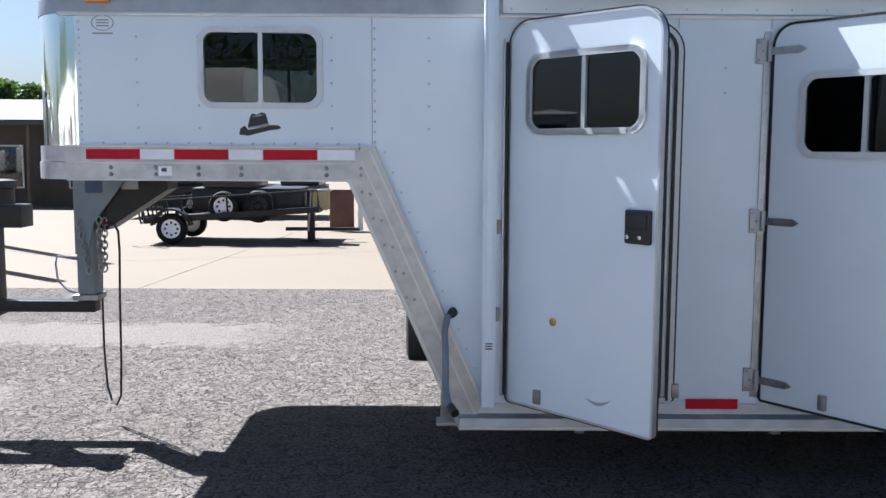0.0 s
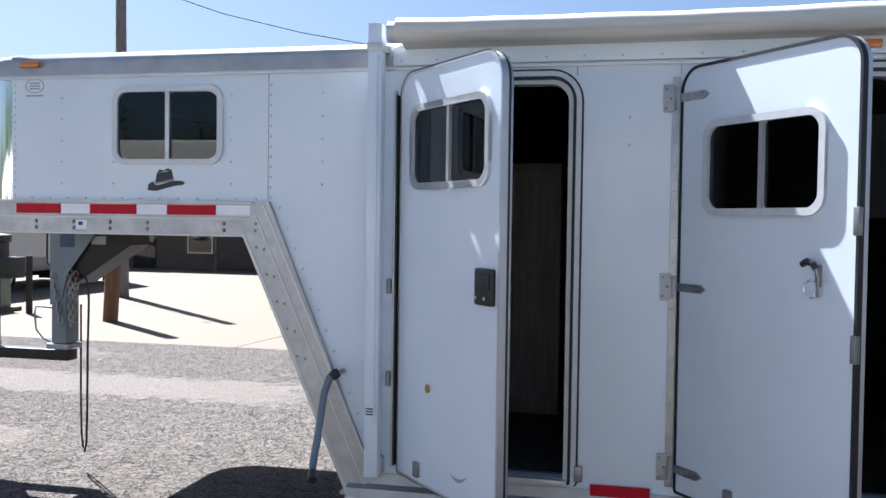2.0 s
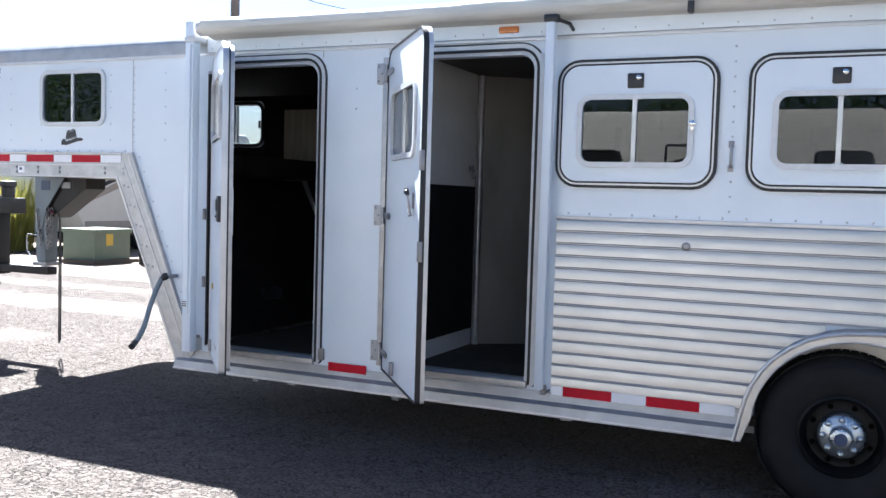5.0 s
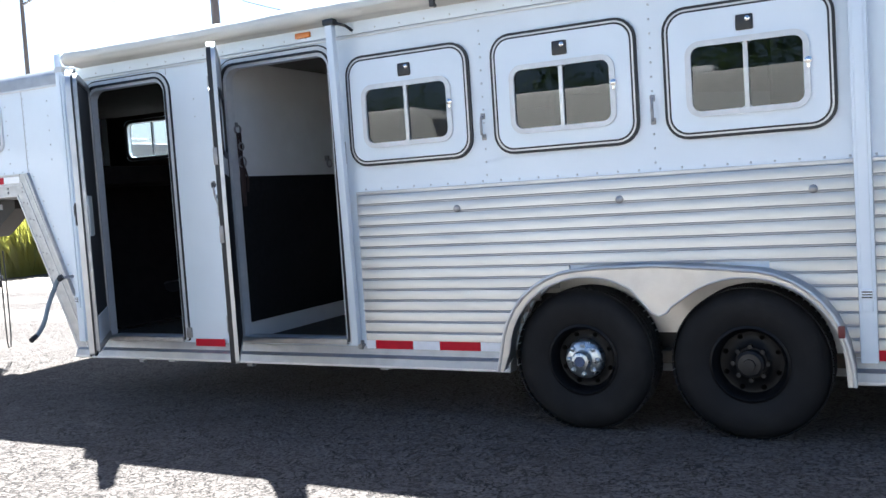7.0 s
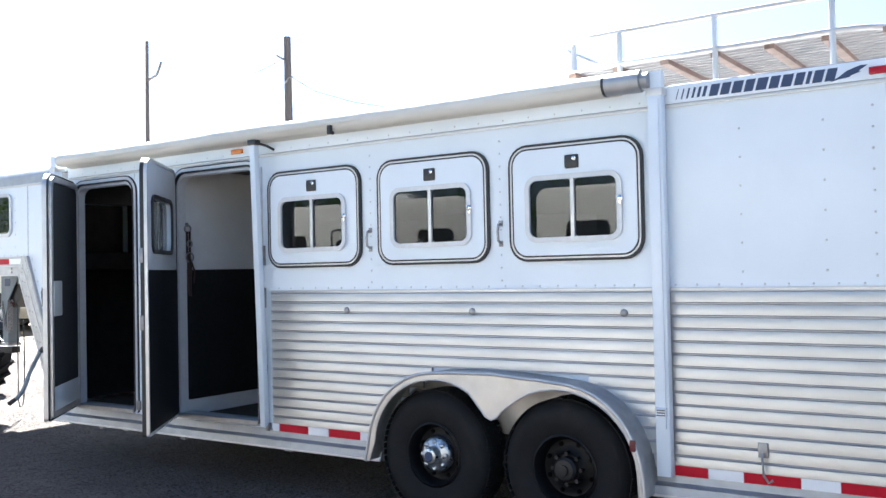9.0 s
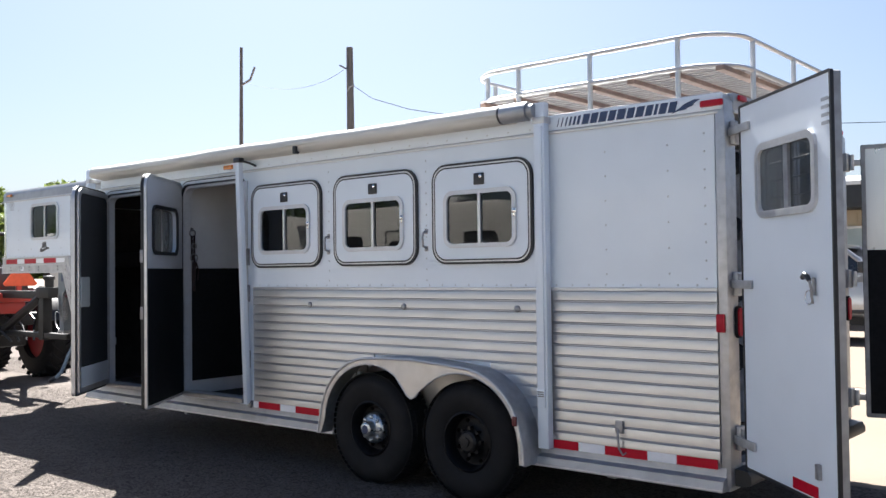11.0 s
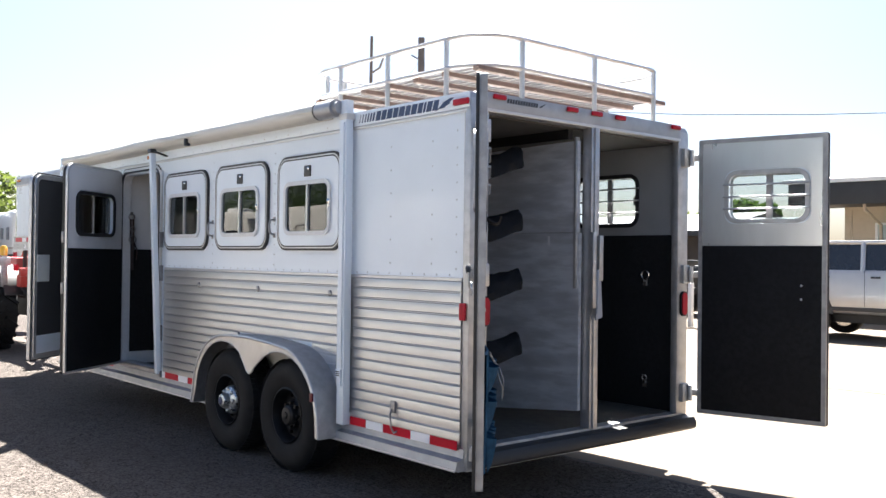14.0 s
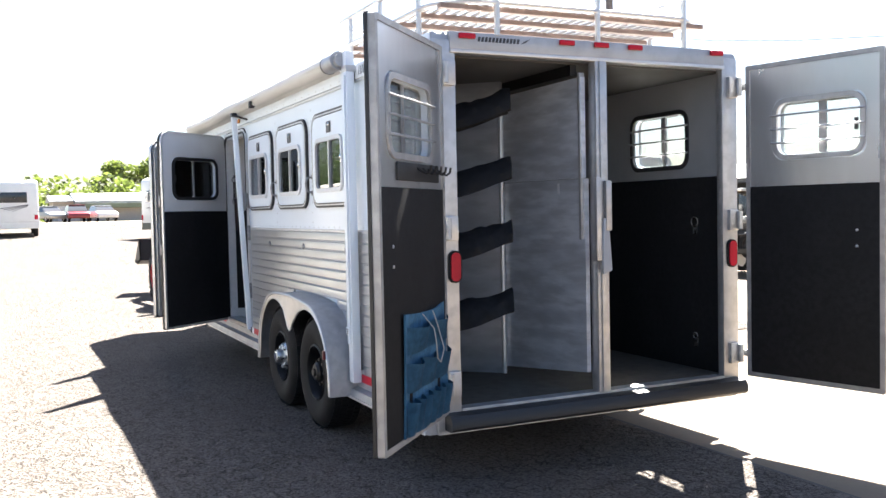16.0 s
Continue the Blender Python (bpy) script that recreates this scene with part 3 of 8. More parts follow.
    part("rear_sill", bm, DULL_EDGE, trailer)
    bm = B()
    box(bm, 6.90, REAR + 0.01, 1.026, 1.106, 0.41, 2.33, None, 0.006)
    box(bm, REAR - 0.02, REAR + 0.022, 1.048, 1.086, 0.41, 2.328, None, 0.004)
    part("centre_post", bm, ALU, trailer, "aluminium post in the middle of the rear doorway")
    bm = B()
    t = bmesh.new()
    prism(t, [(REAR - 0.01, 0.304), (REAR + 0.07, 0.304), (REAR + 0.09, 0.320), (REAR + 0.09, 0.356), (REAR + 0.07, 0.388), (REAR - 0.01, 0.397)], 0.03, WID + 0.0, "y")
    merge(bm, t)
    part("bumper", bm, SEAL, trailer, "worn black rubber dock bumper")
    bm = B()
    box(bm, 6.80, 6.95, 0.0, WID, 0.275, 0.31)
    part("rear_beam", bm, ALU, trailer)


build_shell()


def tape(x0, x1, z, y, mat, m=None, h=0.052):
    bm = B()
    prism(bm, rrect(x0, x1, z - h / 2, z + h / 2, 0.003, 2), y - 0.0022, y, "y", m)
    part("reflective_tape", bm, mat, trailer, "red reflective strip" if mat == TAPE_RED else "white reflective strip", 0)


def build_tapes():
    for x0, x1, mat in ((-1.481, -1.217, TAPE_RED), (-1.215, -1.049, TAPE_WHITE), (-1.047, -0.782, TAPE_RED), (-0.780, -0.613, TAPE_WHITE), (-0.611, -0.345, TAPE_RED), (-0.343, -0.16, TAPE_WHITE)):
        tape(x0, x1, 1.650, -0.0175, mat, None, 0.05)
    tape(1.51, 1.775, 0.403, -0.0155, TAPE_RED)
    for x0, x1, mat in ((2.935, 3.0, TAPE_WHITE), (3.002, 3.268, TAPE_RED), (3.27, 3.452, TAPE_WHITE), (3.454, 3.725, TAPE_RED), (3.727, 3.90, TAPE_WHITE), (5.835, 6.02, TAPE_RED), (6.022, 6.20, TAPE_WHITE), (6.202, 6.475, TAPE_RED), (6.477, 6.655, TAPE_WHITE), (6.657, 6.895, TAPE_RED)):
        tape(x0, x1, 0.418, -0.0255, mat)


build_tapes()


def sliding_window(parent, x0, x1, z0, z1, y, m, both=True, bars=False, out=-1, pane_mat=None, thick=0.03, mid=0.5, inner_mat=None):
    """A two-pane sliding window in a wall or door whose outer face is at y; out: the way of the outside along y."""
    pane_mat = pane_mat or TINT
    s = out
    w = 0.029

    def lohi(a, b):
        return (a, b) if a < b else (b, a)
    bm = B()
    ring(bm, x0, x1, z0, z1, w, 0.075, *lohi(y + s * 0.016, y - s * 0.001), m)
    ob = part("window", bm, WINDOW_RIM, parent, "rounded sliding window in a bright aluminium rim")
    xm = x0 + (x1 - x0) * mid
    subs = []
    bm = B()
    plate(bm, rrect(x0 + w - 0.004, xm, z0 + w - 0.004, z1 - w + 0.004, 0.05), [], *lohi(y + s * 0.001, y - s * 0.003), "y", m)
    plate(bm, rrect(xm, x1 - w + 0.004, z0 + w - 0.004, z1 - w + 0.004, 0.05), [], *lohi(y - s * 0.006, y - s * 0.010), "y", m)
    subs.append(("pane", bm, pane_mat))
    bm = B()
    half = 0.021 if bars else 0.011
    box(bm, xm - half, xm + half, *lohi(y + s * 0.008, y - s * 0.012), z0 + w - 0.002, z1 - w + 0.002, m)
    subs.append(("mullion", bm, STEEL if bars else ALU_TRIM))
    bm = B()
    box(bm, x1 - w - 0.045, x1 - w - 0.022, *lohi(y - s * 0.0105, y - s * 0.02), (z0 + z1) / 2 - 0.035, (z0 + z1) / 2 + 0.035, m, 0.003)
    subs.append(("catch", bm, BLACK_PLASTIC))
    if both:
        bm = B()
        ring(bm, x0 - 0.005, x1 + 0.005, z0 - 0.005, z1 + 0.005, w, 0.09, *lohi(y - s * thick, y - s * (thick + 0.014)), m)
        subs.append(("inner_rim", bm, inner_mat or (ALU if bars else BLACK_PLASTIC)))
    if bars:
        for k in range(3):
            bm = B()
            z = z0 + (z1 - z0) * (0.27 + 0.23 * k)
            tube(bm, [(x0 - 0.01, y - s * (thick + 0.022), z), (x1 + 0.01, y - s * (thick + 0.022), z)], 0.0065, 8, False, m)
            subs.append(("bar", bm, GREY_ALU))
    return ob, subs


def add_window(parent, *a, deep=True, **k):
    ob, subs = sliding_window(parent, *a, **k)
    for nm, bm, mat in subs:
        o = part(nm, bm, mat, ob if deep else parent)
        if nm == "pane":
            o.visible_shadow = False
    return ob


I4 = Matrix.Identity(4)
add_window(trailer, -0.925, -0.315, 1.875, 2.27, -0.001, I4, thick=WALL_T)
add_window(trailer, -1.16, -0.48, 1.865, 2.26, WID + 0.001, I4, out=1, pane_mat=CLEAR, thick=WALL_T)
add_window(trailer, 5.965, 6.575, 1.735, 2.125, WID + 0.001, I4, out=1, pane_mat=CLEAR, bars=True, thick=WALL_T + 0.012, inner_mat=BLACK_PLASTIC)


def build_hatch(i):
    """A drop-down feed window: a white panel in a black seal, with its own sliding window."""
    x0, x1 = HATCHES[i]
    z0, z1 = HATCH_Z
    bm = B()
    a, b, c, d = hatch_pane(i)
    t = bmesh.new()
    plate(t, rrect(x0 + 0.03, x1 - 0.03, z0 + 0.03, z1 - 0.03, 0.09, 8), [rrect(a, b, c, d, 0.05)], -0.024, -0.002)
    merge(bm, t)
    ob = part("feed_hatch", bm, WHITE, trailer, "white drop-down feed window with rounded corners")
    bm = B()
    ring(bm, x0 - 0.004, x1 + 0.004, z0 - 0.004, z1 + 0.004, 0.015, 0.12, -0.020, -0.0005)
    part("seal", bm, SEAL, ob, "black rubber seal")
    bm = B()
    ring(bm, x0 + 0.011, x1 - 0.011, z0 + 0.011, z1 - 0.011, 0.009, 0.105, -0.024, -0.002)
    part("rim", bm, ALU_TRIM, ob)
    bm = B()
    ring(bm, x0 + 0.020, x1 - 0.020, z0 + 0.020, z1 - 0.020, 0.010, 0.097, -0.021, -0.002)
    part("inner_seal", bm, SEAL, ob, "black rubber seal")
    w, subs = sliding_window(ob, a - 0.022, b + 0.022, c - 0.022, d + 0.022, -0.024, I4, both=False)
    for nm, sb, mat in subs:
        o = part(nm, sb, mat, ob)
        if nm == "pane":
            o.visible_shadow = False
    xc = (x0 + x1) / 2
    bm = B()
    box(bm, xc - 0.042, xc + 0.042, -0.030, -0.022, 2.045, 2.122, None, 0.008)
    part("latch_plate", bm, BLACK_PLASTIC, ob, "black paddle latch")
    bm = B()
    lathe(bm, [(0.013, 0), (0.013, 0.006), (0.006, 0.009)], Matrix.Translation((xc + 0.016, -0.029, 2.10)) @ Euler((radians(90), 0, 0)).to_matrix().to_4x4(), 12)
    part("lock_cylinder", bm, CHROME, ob)
    bm = B()
    lathe(bm, [(0.018, 0), (0.018, 0.01), (0.008, 0.016)], Matrix.Translation((b + 0.015, -0.038, 1.86)) @ Euler((radians(90), 0, 0)).to_matrix().to_4x4(), 12)
    box(bm, b + 0.008, b + 0.022, -0.046, -0.038, 1.822, 1.86, None, 0.003)
    part("turn_button", bm, CHROME, ob)


for i in range(3):
    build_hatch(i)

for x in (3.822, 4.808):
    bm = B()
    tube(bm, [(x, -0.002, 1.755), (x + 0.006, -0.04, 1.75), (x + 0.008, -0.052, 1.71), (x + 0.006, -0.045, 1.655), (x, -0.002, 1.64)], 0.008, 8)
    box(bm, x - 0.014, x + 0.014, -0.006, 0.0, 1.74, 1.775, None, 0.003)
    box(bm, x - 0.014, x + 0.014, -0.006, 0.0, 1.62, 1.655, None, 0.003)
    part("tie_handle", bm, STEEL, trailer, "small dark tie handle")
for x in (3.624, 4.606, 5.58):
    bm = B()
    lathe(bm, [(0.022, 0), (0.022, 0.006), (0.013, 0.012), (0.004, 0.013)], Matrix.Translation((x, -0.018, 1.236)) @ Euler((radians(90), 0, 0)).to_matrix().to_4x4(), 12)
    part("tie_stud", bm, STEEL, trailer)
bm = B()
box(bm, 6.275, 6.325, -0.034, -0.02, 0.525, 0.60, None, 0.006)
tube(bm, [(6.30, -0.036, 0.55), (6.30, -0.05, 0.52), (6.305, -0.045, 0.44), (6.325, -0.035, 0.405), (6.345, -0.03, 0.42)], 0.006, 6)
part("ramp_hook", bm, STEEL, trailer, "steel catch with a hanging hook")


def hinge(parent, x, z, m=None, w=0.10, h=0.12, strap=0.16, y=0.0, name="hinge"):
    bm = B()
    box(bm, x - w * 0.45, x + 0.012, y - 0.012, y - 0.001, z - h / 2, z + h / 2, m, 0.003)
    tube(bm, [(x + 0.012, y - 0.016, z - h * 0.3), (x + 0.012, y - 0.016, z + h * 0.3)], 0.011, 8, False, m)
    rivets(bm, [(x - 0.03, y - 0.012, z + 0.035), (x - 0.03, y - 0.012, z - 0.035)], 0.007, 0.005, m)
    part(name, bm, ALU, parent, "cast aluminium hinge")


def build_doorways():
    # rims of the two side doorways
    for (x0, x1, z0, z1), nm in ((DOOR1, "a"), (DOOR2, "b")):
        bm = B()
        ring(bm, x0 - 0.038, x1 + 0.038, z0 - 0.02, z1 + 0.038, 0.023, 0.135, -0.014, 0.0, None, 0.02)
        ob = part("door_surround", bm, WINDOW_RIM, trailer, "aluminium surround of a side doorway")
        bm = B()
        ring(bm, x0 - 0.047, x1 + 0.047, z0 - 0.02, z1 + 0.047, 0.009, 0.145, -0.011, 0.0, None, 0.02)
        part("outer_seal", bm, SEAL, ob)
        bm = B()
        ring(bm, x0 - 0.014, x1 + 0.014, z0 - 0.012, z1 + 0.014, 0.013, 0.11, -0.020, 0.0, None, 0.01)
        part("seal", bm, SEAL, ob)
        bm = B()
        plate(bm, rrect(x0, x1, z0 + 0.0, z1, 0.10, 6, 0.0), [rrect(x0 + 0.02, x1 - 0.02, z0 + 0.01, z1 - 0.02, 0.085, 6, 0.0)], -0.002, 0.07)
        part("jamb", bm, WINDOW_RIM, ob)
    bm = B()
    box(bm, 0.580, 0.590, -0.034, 0.0, 0.45, 2.20, None, 0.003)
    part("hinge_seal", bm, SEAL, trailer, "black seal along the hinge side")
    bm = B()
    box(bm, 0.566, 0.578, -0.020, 0.0, 0.44, 2.22, None, 0.003)
    part("hinge_trim", bm, ALU_TRIM, trailer)
    bm = B()
    box(bm, DOOR1[0] + 0.002, DOOR1[1] - 0.002, -0.03, 0.12, 0.405, 0.438, None, 0.004)
    part("threshold", bm, ALU, trailer)
    bm = B()
    box(bm, DOOR2[0] + 0.002, DOOR2[1] - 0.002, -0.03, 0.12, 0.412, 0.448, None, 0.004)
    part("threshold", bm, ALU, trailer)
    # riveted strip beside the second doorway, with its hinge halves
    bm = B()
    box(bm, 1.838, 1.872, -0.010, 0.0, 0.44, 2.26, None, 0.003)
    rivets(bm, [(1.855, -0.010, 0.5 + 0.105 * k) for k in range(17)], 0.006, 0.004)
    part("hinge_strip", bm, ALU, trailer)
    bm = B()
    box(bm, 2.80, 2.845, -0.012, 0.0, 0.44, 2.25, None, 0.003)
    rivets(bm, [(2.83, -0.012, 0.5 + 0.105 * k) for k in range(17)], 0.006, 0.004)
    part("strike_strip", bm, ALU_TRIM, trailer)
    for z in (0.78, 1.32, 1.62):
        bm = B()
        box(bm, 2.846, 2.868, -0.03, 0.0, z - 0.07, z + 0.07, None, 0.004)
        part("strike_plate", bm, STEEL, trailer)
    for z in (0.53, 1.335, 2.165):
        bm = B()
        box(bm, 1.80, 1.845, -0.015, -0.001, z - 0.06, z + 0.06, None, 0.004)
        tube(bm, [(1.862, -0.02, z - 0.05), (1.862, -0.02, z + 0.05)], 0.013, 8)
        h = part("hinge", bm, GREY_ALU, trailer, "cast aluminium hinge")
        for dx, dz in ((1.812, 0.042), (1.812, -0.042), (1.832, 0.0)):
            bm = B()
            rivets(bm, [(dx, -0.015, z + dz)], 0.0065, 0.005)
            part("bolt", bm, STEEL, h, "", 0)
    for x, z in ((1.455, 0.47), (0.50, 0.47), (0.55, 1.30), (0.55, 0.86)):
        bm = B()
        wd = 0.011 if x > 0.54 and x < 1 else 0.019
        box(bm, x - wd, x + wd, -0.024, -0.001, z - 0.036, z + 0.036, None, 0.006)
        part("door_catch", bm, STEEL, trailer, "small grey door catch")


build_doorways()


def swing(hx, hy, ang):
    return Matrix.Translation((hx, hy, 0)) @ Matrix.Rotation(radians(ang), 4, "Z")


def build_entry_door():
    """Entry door of the living room: a white door and, folded against it, its screen door."""
    m = swing(0.605, -0.018, -47.5)
    w, z0, z1 = 0.862, 0.425, 2.285
    bm = B()
    win = (0.112, 0.795, 1.752, 2.135)
    hole = rrect(win[0] + 0.02, win[1] - 0.02, win[2] + 0.02, win[3] - 0.02, 0.06)
    t = bmesh.new()
    plate(t, rrect(0.0, w, z0, z1, 0.12, 8, 0.02), [hole], -0.002, 0.026)
    merge(bm, t, m)
    ob = part("entry_door", bm, WHITE, trailer, "open white entry door with a sliding window")
    bm = B()
    ring(bm, -0.008, w + 0.008, z0 - 0.008, z1 + 0.008, 0.011, 0.125, -0.005, 0.028, m, 0.025)
    part("edge_trim", bm, ALU_TRIM, ob)
    bm = B()
    ring(bm, -0.012, w + 0.010, z0 - 0.012, z1 + 0.012, 0.010, 0.125, 0.028, 0.037, m, 0.025)
    part("seal", bm, SEAL, ob)
    bm = B()
    ring(bm, -0.020, w + 0.004, z0 - 0.014, z1 + 0.016, 0.011, 0.13, -0.001, 0.006, m, 0.025)
    part("outer_seal", bm, SEAL, ob)
    _, subs = sliding_window(ob, *win, -0.002, m, both=True, thick=0.022)
    bm = B()
    ring(bm, *win, 0.026, 0.095, -0.018, -0.001, m)
    part("window_rim", bm, WINDOW_RIM, ob)
    for nm, sb, mat in subs:
        o = part(nm, sb, mat, ob)
        if nm == "pane":
            o.visible_shadow = False
    bm = B()
    box(bm, 0.705, 0.842, -0.022, -0.001, 1.275, 1.425, m, 0.012)
    box(bm, 0.72, 0.825, -0.028, -0.02, 1.34, 1.405, m, 0.006)
    part("latch", bm, BLACK_PLASTIC, ob, "black recessed door latch")
    bm = B()
    for x in (0.725, 0.79):
        lathe(bm, [(0.009, 0), (0.009, 0.004), (0.004, 0.005)], m @ Matrix.Translation((x, -0.0225, 1.305)) @ Euler((radians(90), 0, 0)).to_matrix().to_4x4(), 10)
    part("key_lock", bm, CHROME, ob)
    bm = B()
    lathe(bm, [(0.020, 0), (0.020, 0.006), (0.008, 0.010)], m @ Matrix.Translation((0.295, -0.002, 0.865)) @ Euler((radians(90), 0, 0)).to_matrix().to_4x4(), 14)
    part("door_stop_button", bm, material("brass", (0.50, 0.36, 0.10), 0.35, 0.9, 0.2, 60), ob, "small brass button")
    bm = B()
    box(bm, 0.185, 0.225, -0.02, -0.001, 0.445, 0.515, m, 0.005)
    part("hold_back", bm, STEEL, ob)
    # pale scuff shaped like a shallow smile
    bm = B()
    up = [(0.50 + 0.15 * k / 10, 0.535 - 0.018 * math.sin(math.pi * k / 10) + 0.02 * k / 10) for k in range(11)]
    lo = [(0.50 + 0.15 * k / 10, 0.535 - 0.034 * math.sin(math.pi * k / 10) + 0.02 * k / 10) for k in range(11)]
    prism(bm, up + lo[9:0:-1], -0.0036, -0.0022, "y", m)
    part("scuff", bm, DECAL_GREY, ob, "", 0)
    # screen door behind it
    bm = B()
    ring(bm, 0.0, w - 0.01, z0 + 0.01, z1 - 0.01, 0.045, 0.11, 0.038, 0.060, m, 0.02)
    sc = part("screen_door", bm, ALU, trailer, "aluminium screen door folded against the entry door")
    bm = B()
    plate(bm, rrect(0.04, w - 0.05, 0.66, z1 - 0.05, 0.08, 6, 0.0), [], 0.045, 0.048, "y", m)
    part("screen_mesh", bm, material("dark_screen_mesh", (0.035, 0.036, 0.038), 0.8, 0, 0.2, 300), sc, "dark insect screen")
    bm = B()
    box(bm, 0.04, w - 0.05, 0.042, 0.055, z0 + 0.05, 0.66, m, 0.004)
    part("kick_panel", bm, WHITE, sc, "white kick panel")
    bm = B()
    box(bm, w - 0.27, w - 0.045, 0.050, 0.068, 1.20, 1.47, m, 0.008)
    part("latch_cover", bm, material("milky_plastic", (0.55, 0.57, 0.56), 0.35, 0, 0.05, 20), sc, "milky sliding panel over the latch")


build_entry_door()


def strap(parent, m, u0, u1, z, tip=0.03, mat=None, y=-0.012):
    """A flat hinge strap with a pointed end."""
    bm = B()
    prism(bm, [(u0, z - 0.018), (u1 - tip, z - 0.018), (u1, z), (u1 - tip, z + 0.018), (u0, z + 0.018)], y, y + 0.009, "y", m)
    for k in range(3):
        rivets(bm, [(u0 + (u1 - u0) * (0.3 + 0.25 * k), y, z)], 0.007, 0.005, m)
    part("hinge_strap", bm, mat or ALU, parent, "hinge strap")


def door_handle(parent, m, u, z):
    """Curved cam handle on a stay, with a ring."""
    bm = B()
    box(bm, u - 0.012, u + 0.016, -0.008, -0.001, z - 0.05, z + 0.03, m, 0.006)
    part("handle_plate", bm, STEEL, parent)
    bm = B()
    tube(bm, [(u - 0.05, -0.03, z + 0.03), (u - 0.025, -0.034, z + 0.042), (u + 0.005, -0.036, z + 0.034), (u + 0.016, -0.034, z + 0.015)], [0.013, 0.014, 0.012, 0.010], 8, False, m)
    part("handle", bm, BLACK_PLASTIC, parent, "black handle grip")
    bm = B()
    tube(bm, [(u + 0.014, -0.034, z + 0.02), (u + 0.024, -0.03, z - 0.02), (u + 0.018, -0.026, z - 0.05), (u + 0.008, -0.014, z - 0.085)], 0.006, 8, False, m)
    part("handle_bar", bm, STEEL, parent)
    bm = B()
    tube(bm, [(u - 0.02 + 0.032 * math.cos(a * math.pi / 6), -0.018, z - 0.06 + 0.032 * math.sin(a * math.pi / 6)) for a in range(12)], 0.0035, 6, True, m)
    part("ring", bm, CHROME, parent)


def build_escape_door():
    m = swing(1.885, -0.022, -51.4)
    w, z0, z1 = 0.93, 0.43, 2.285
    win = (0.148, 0.792, 1.65, 2.05)
    hole = rrect(win[0] + 0.02, win[1] - 0.02, win[2] + 0.02, win[3] - 0.02, 0.06)
    bm = B()
    plate(bm, rrect(0, w, z0, z1, 0.10, 8, 0.012), [hole], -0.001, 0.030, "y", m)
    ob = part("escape_door", bm, WHITE, trailer, "open white side door of the horse stalls")
    bm = B()
    ring(bm, -0.010, w + 0.010, z0 - 0.010, z1 + 0.010, 0.012, 0.11, -0.006, 0.020, m, 0.02)
    part("seal", bm, SEAL, ob, "black rubber edge seal")
    bm = B()
    ring(bm, -0.009, w + 0.009, z0 - 0.009, z1 + 0.009, 0.020, 0.11, 0.020, 0.042, m, 0.02)
    part("edge_trim", bm, ALU_TRIM, ob)
    bm = B()
    plate(bm, rrect(0.012, w - 0.012, 1.535, z1 - 0.012, 0.09, 6, 0.0), [rrect(win[0] - 0.01, win[1] + 0.01, win[2] - 0.01, win[3] + 0.01, 0.07)], 0.031, 0.036, "y", m)
    part("lining", bm, WHITE_IN, ob)
    bm = B()
    box(bm, 0.012, w - 0.012, 0.031, 0.040, z0 + 0.012, 1.533, m, 0.003)
    part("mat", bm, BLACK_RUBBER, ob, "black rubber mat on the inside of the door")
    bm = B()
    ring(bm, *win, 0.026, 0.095, -0.016, 0.0, m)
    part("window_rim", bm, WINDOW_RIM, ob)
    _, subs = sliding_window(ob, *win, -0.001, m, both=True, thick=0.034, inner_mat=BLACK_PLASTIC)
    for nm, sb, mat in subs:
        o = part(nm, sb, mat, ob)
        if nm == "pane":
            o.visible_shadow = False
    for z in (0.53, 1.335, 2.165):
        strap(ob, m, -0.01, 0.17, z, mat=ALU if z > 2 else STEEL)
    door_handle(ob, m, 0.765, 1.44)
    bm = B()
    box(bm, 0.315, 0.355, -0.022, -0.001, 0.45, 0.525, m, 0.005)
    part("hold_back", bm, STEEL, ob)
    for z in (1.18, 1.63):
        bm = B()
        box(bm, w - 0.012, w + 0.013, -0.012, 0.012, z - 0.05, z + 0.05, m, 0.004)
        part("bolt_plate", bm, STEEL, ob)


build_escape_door()


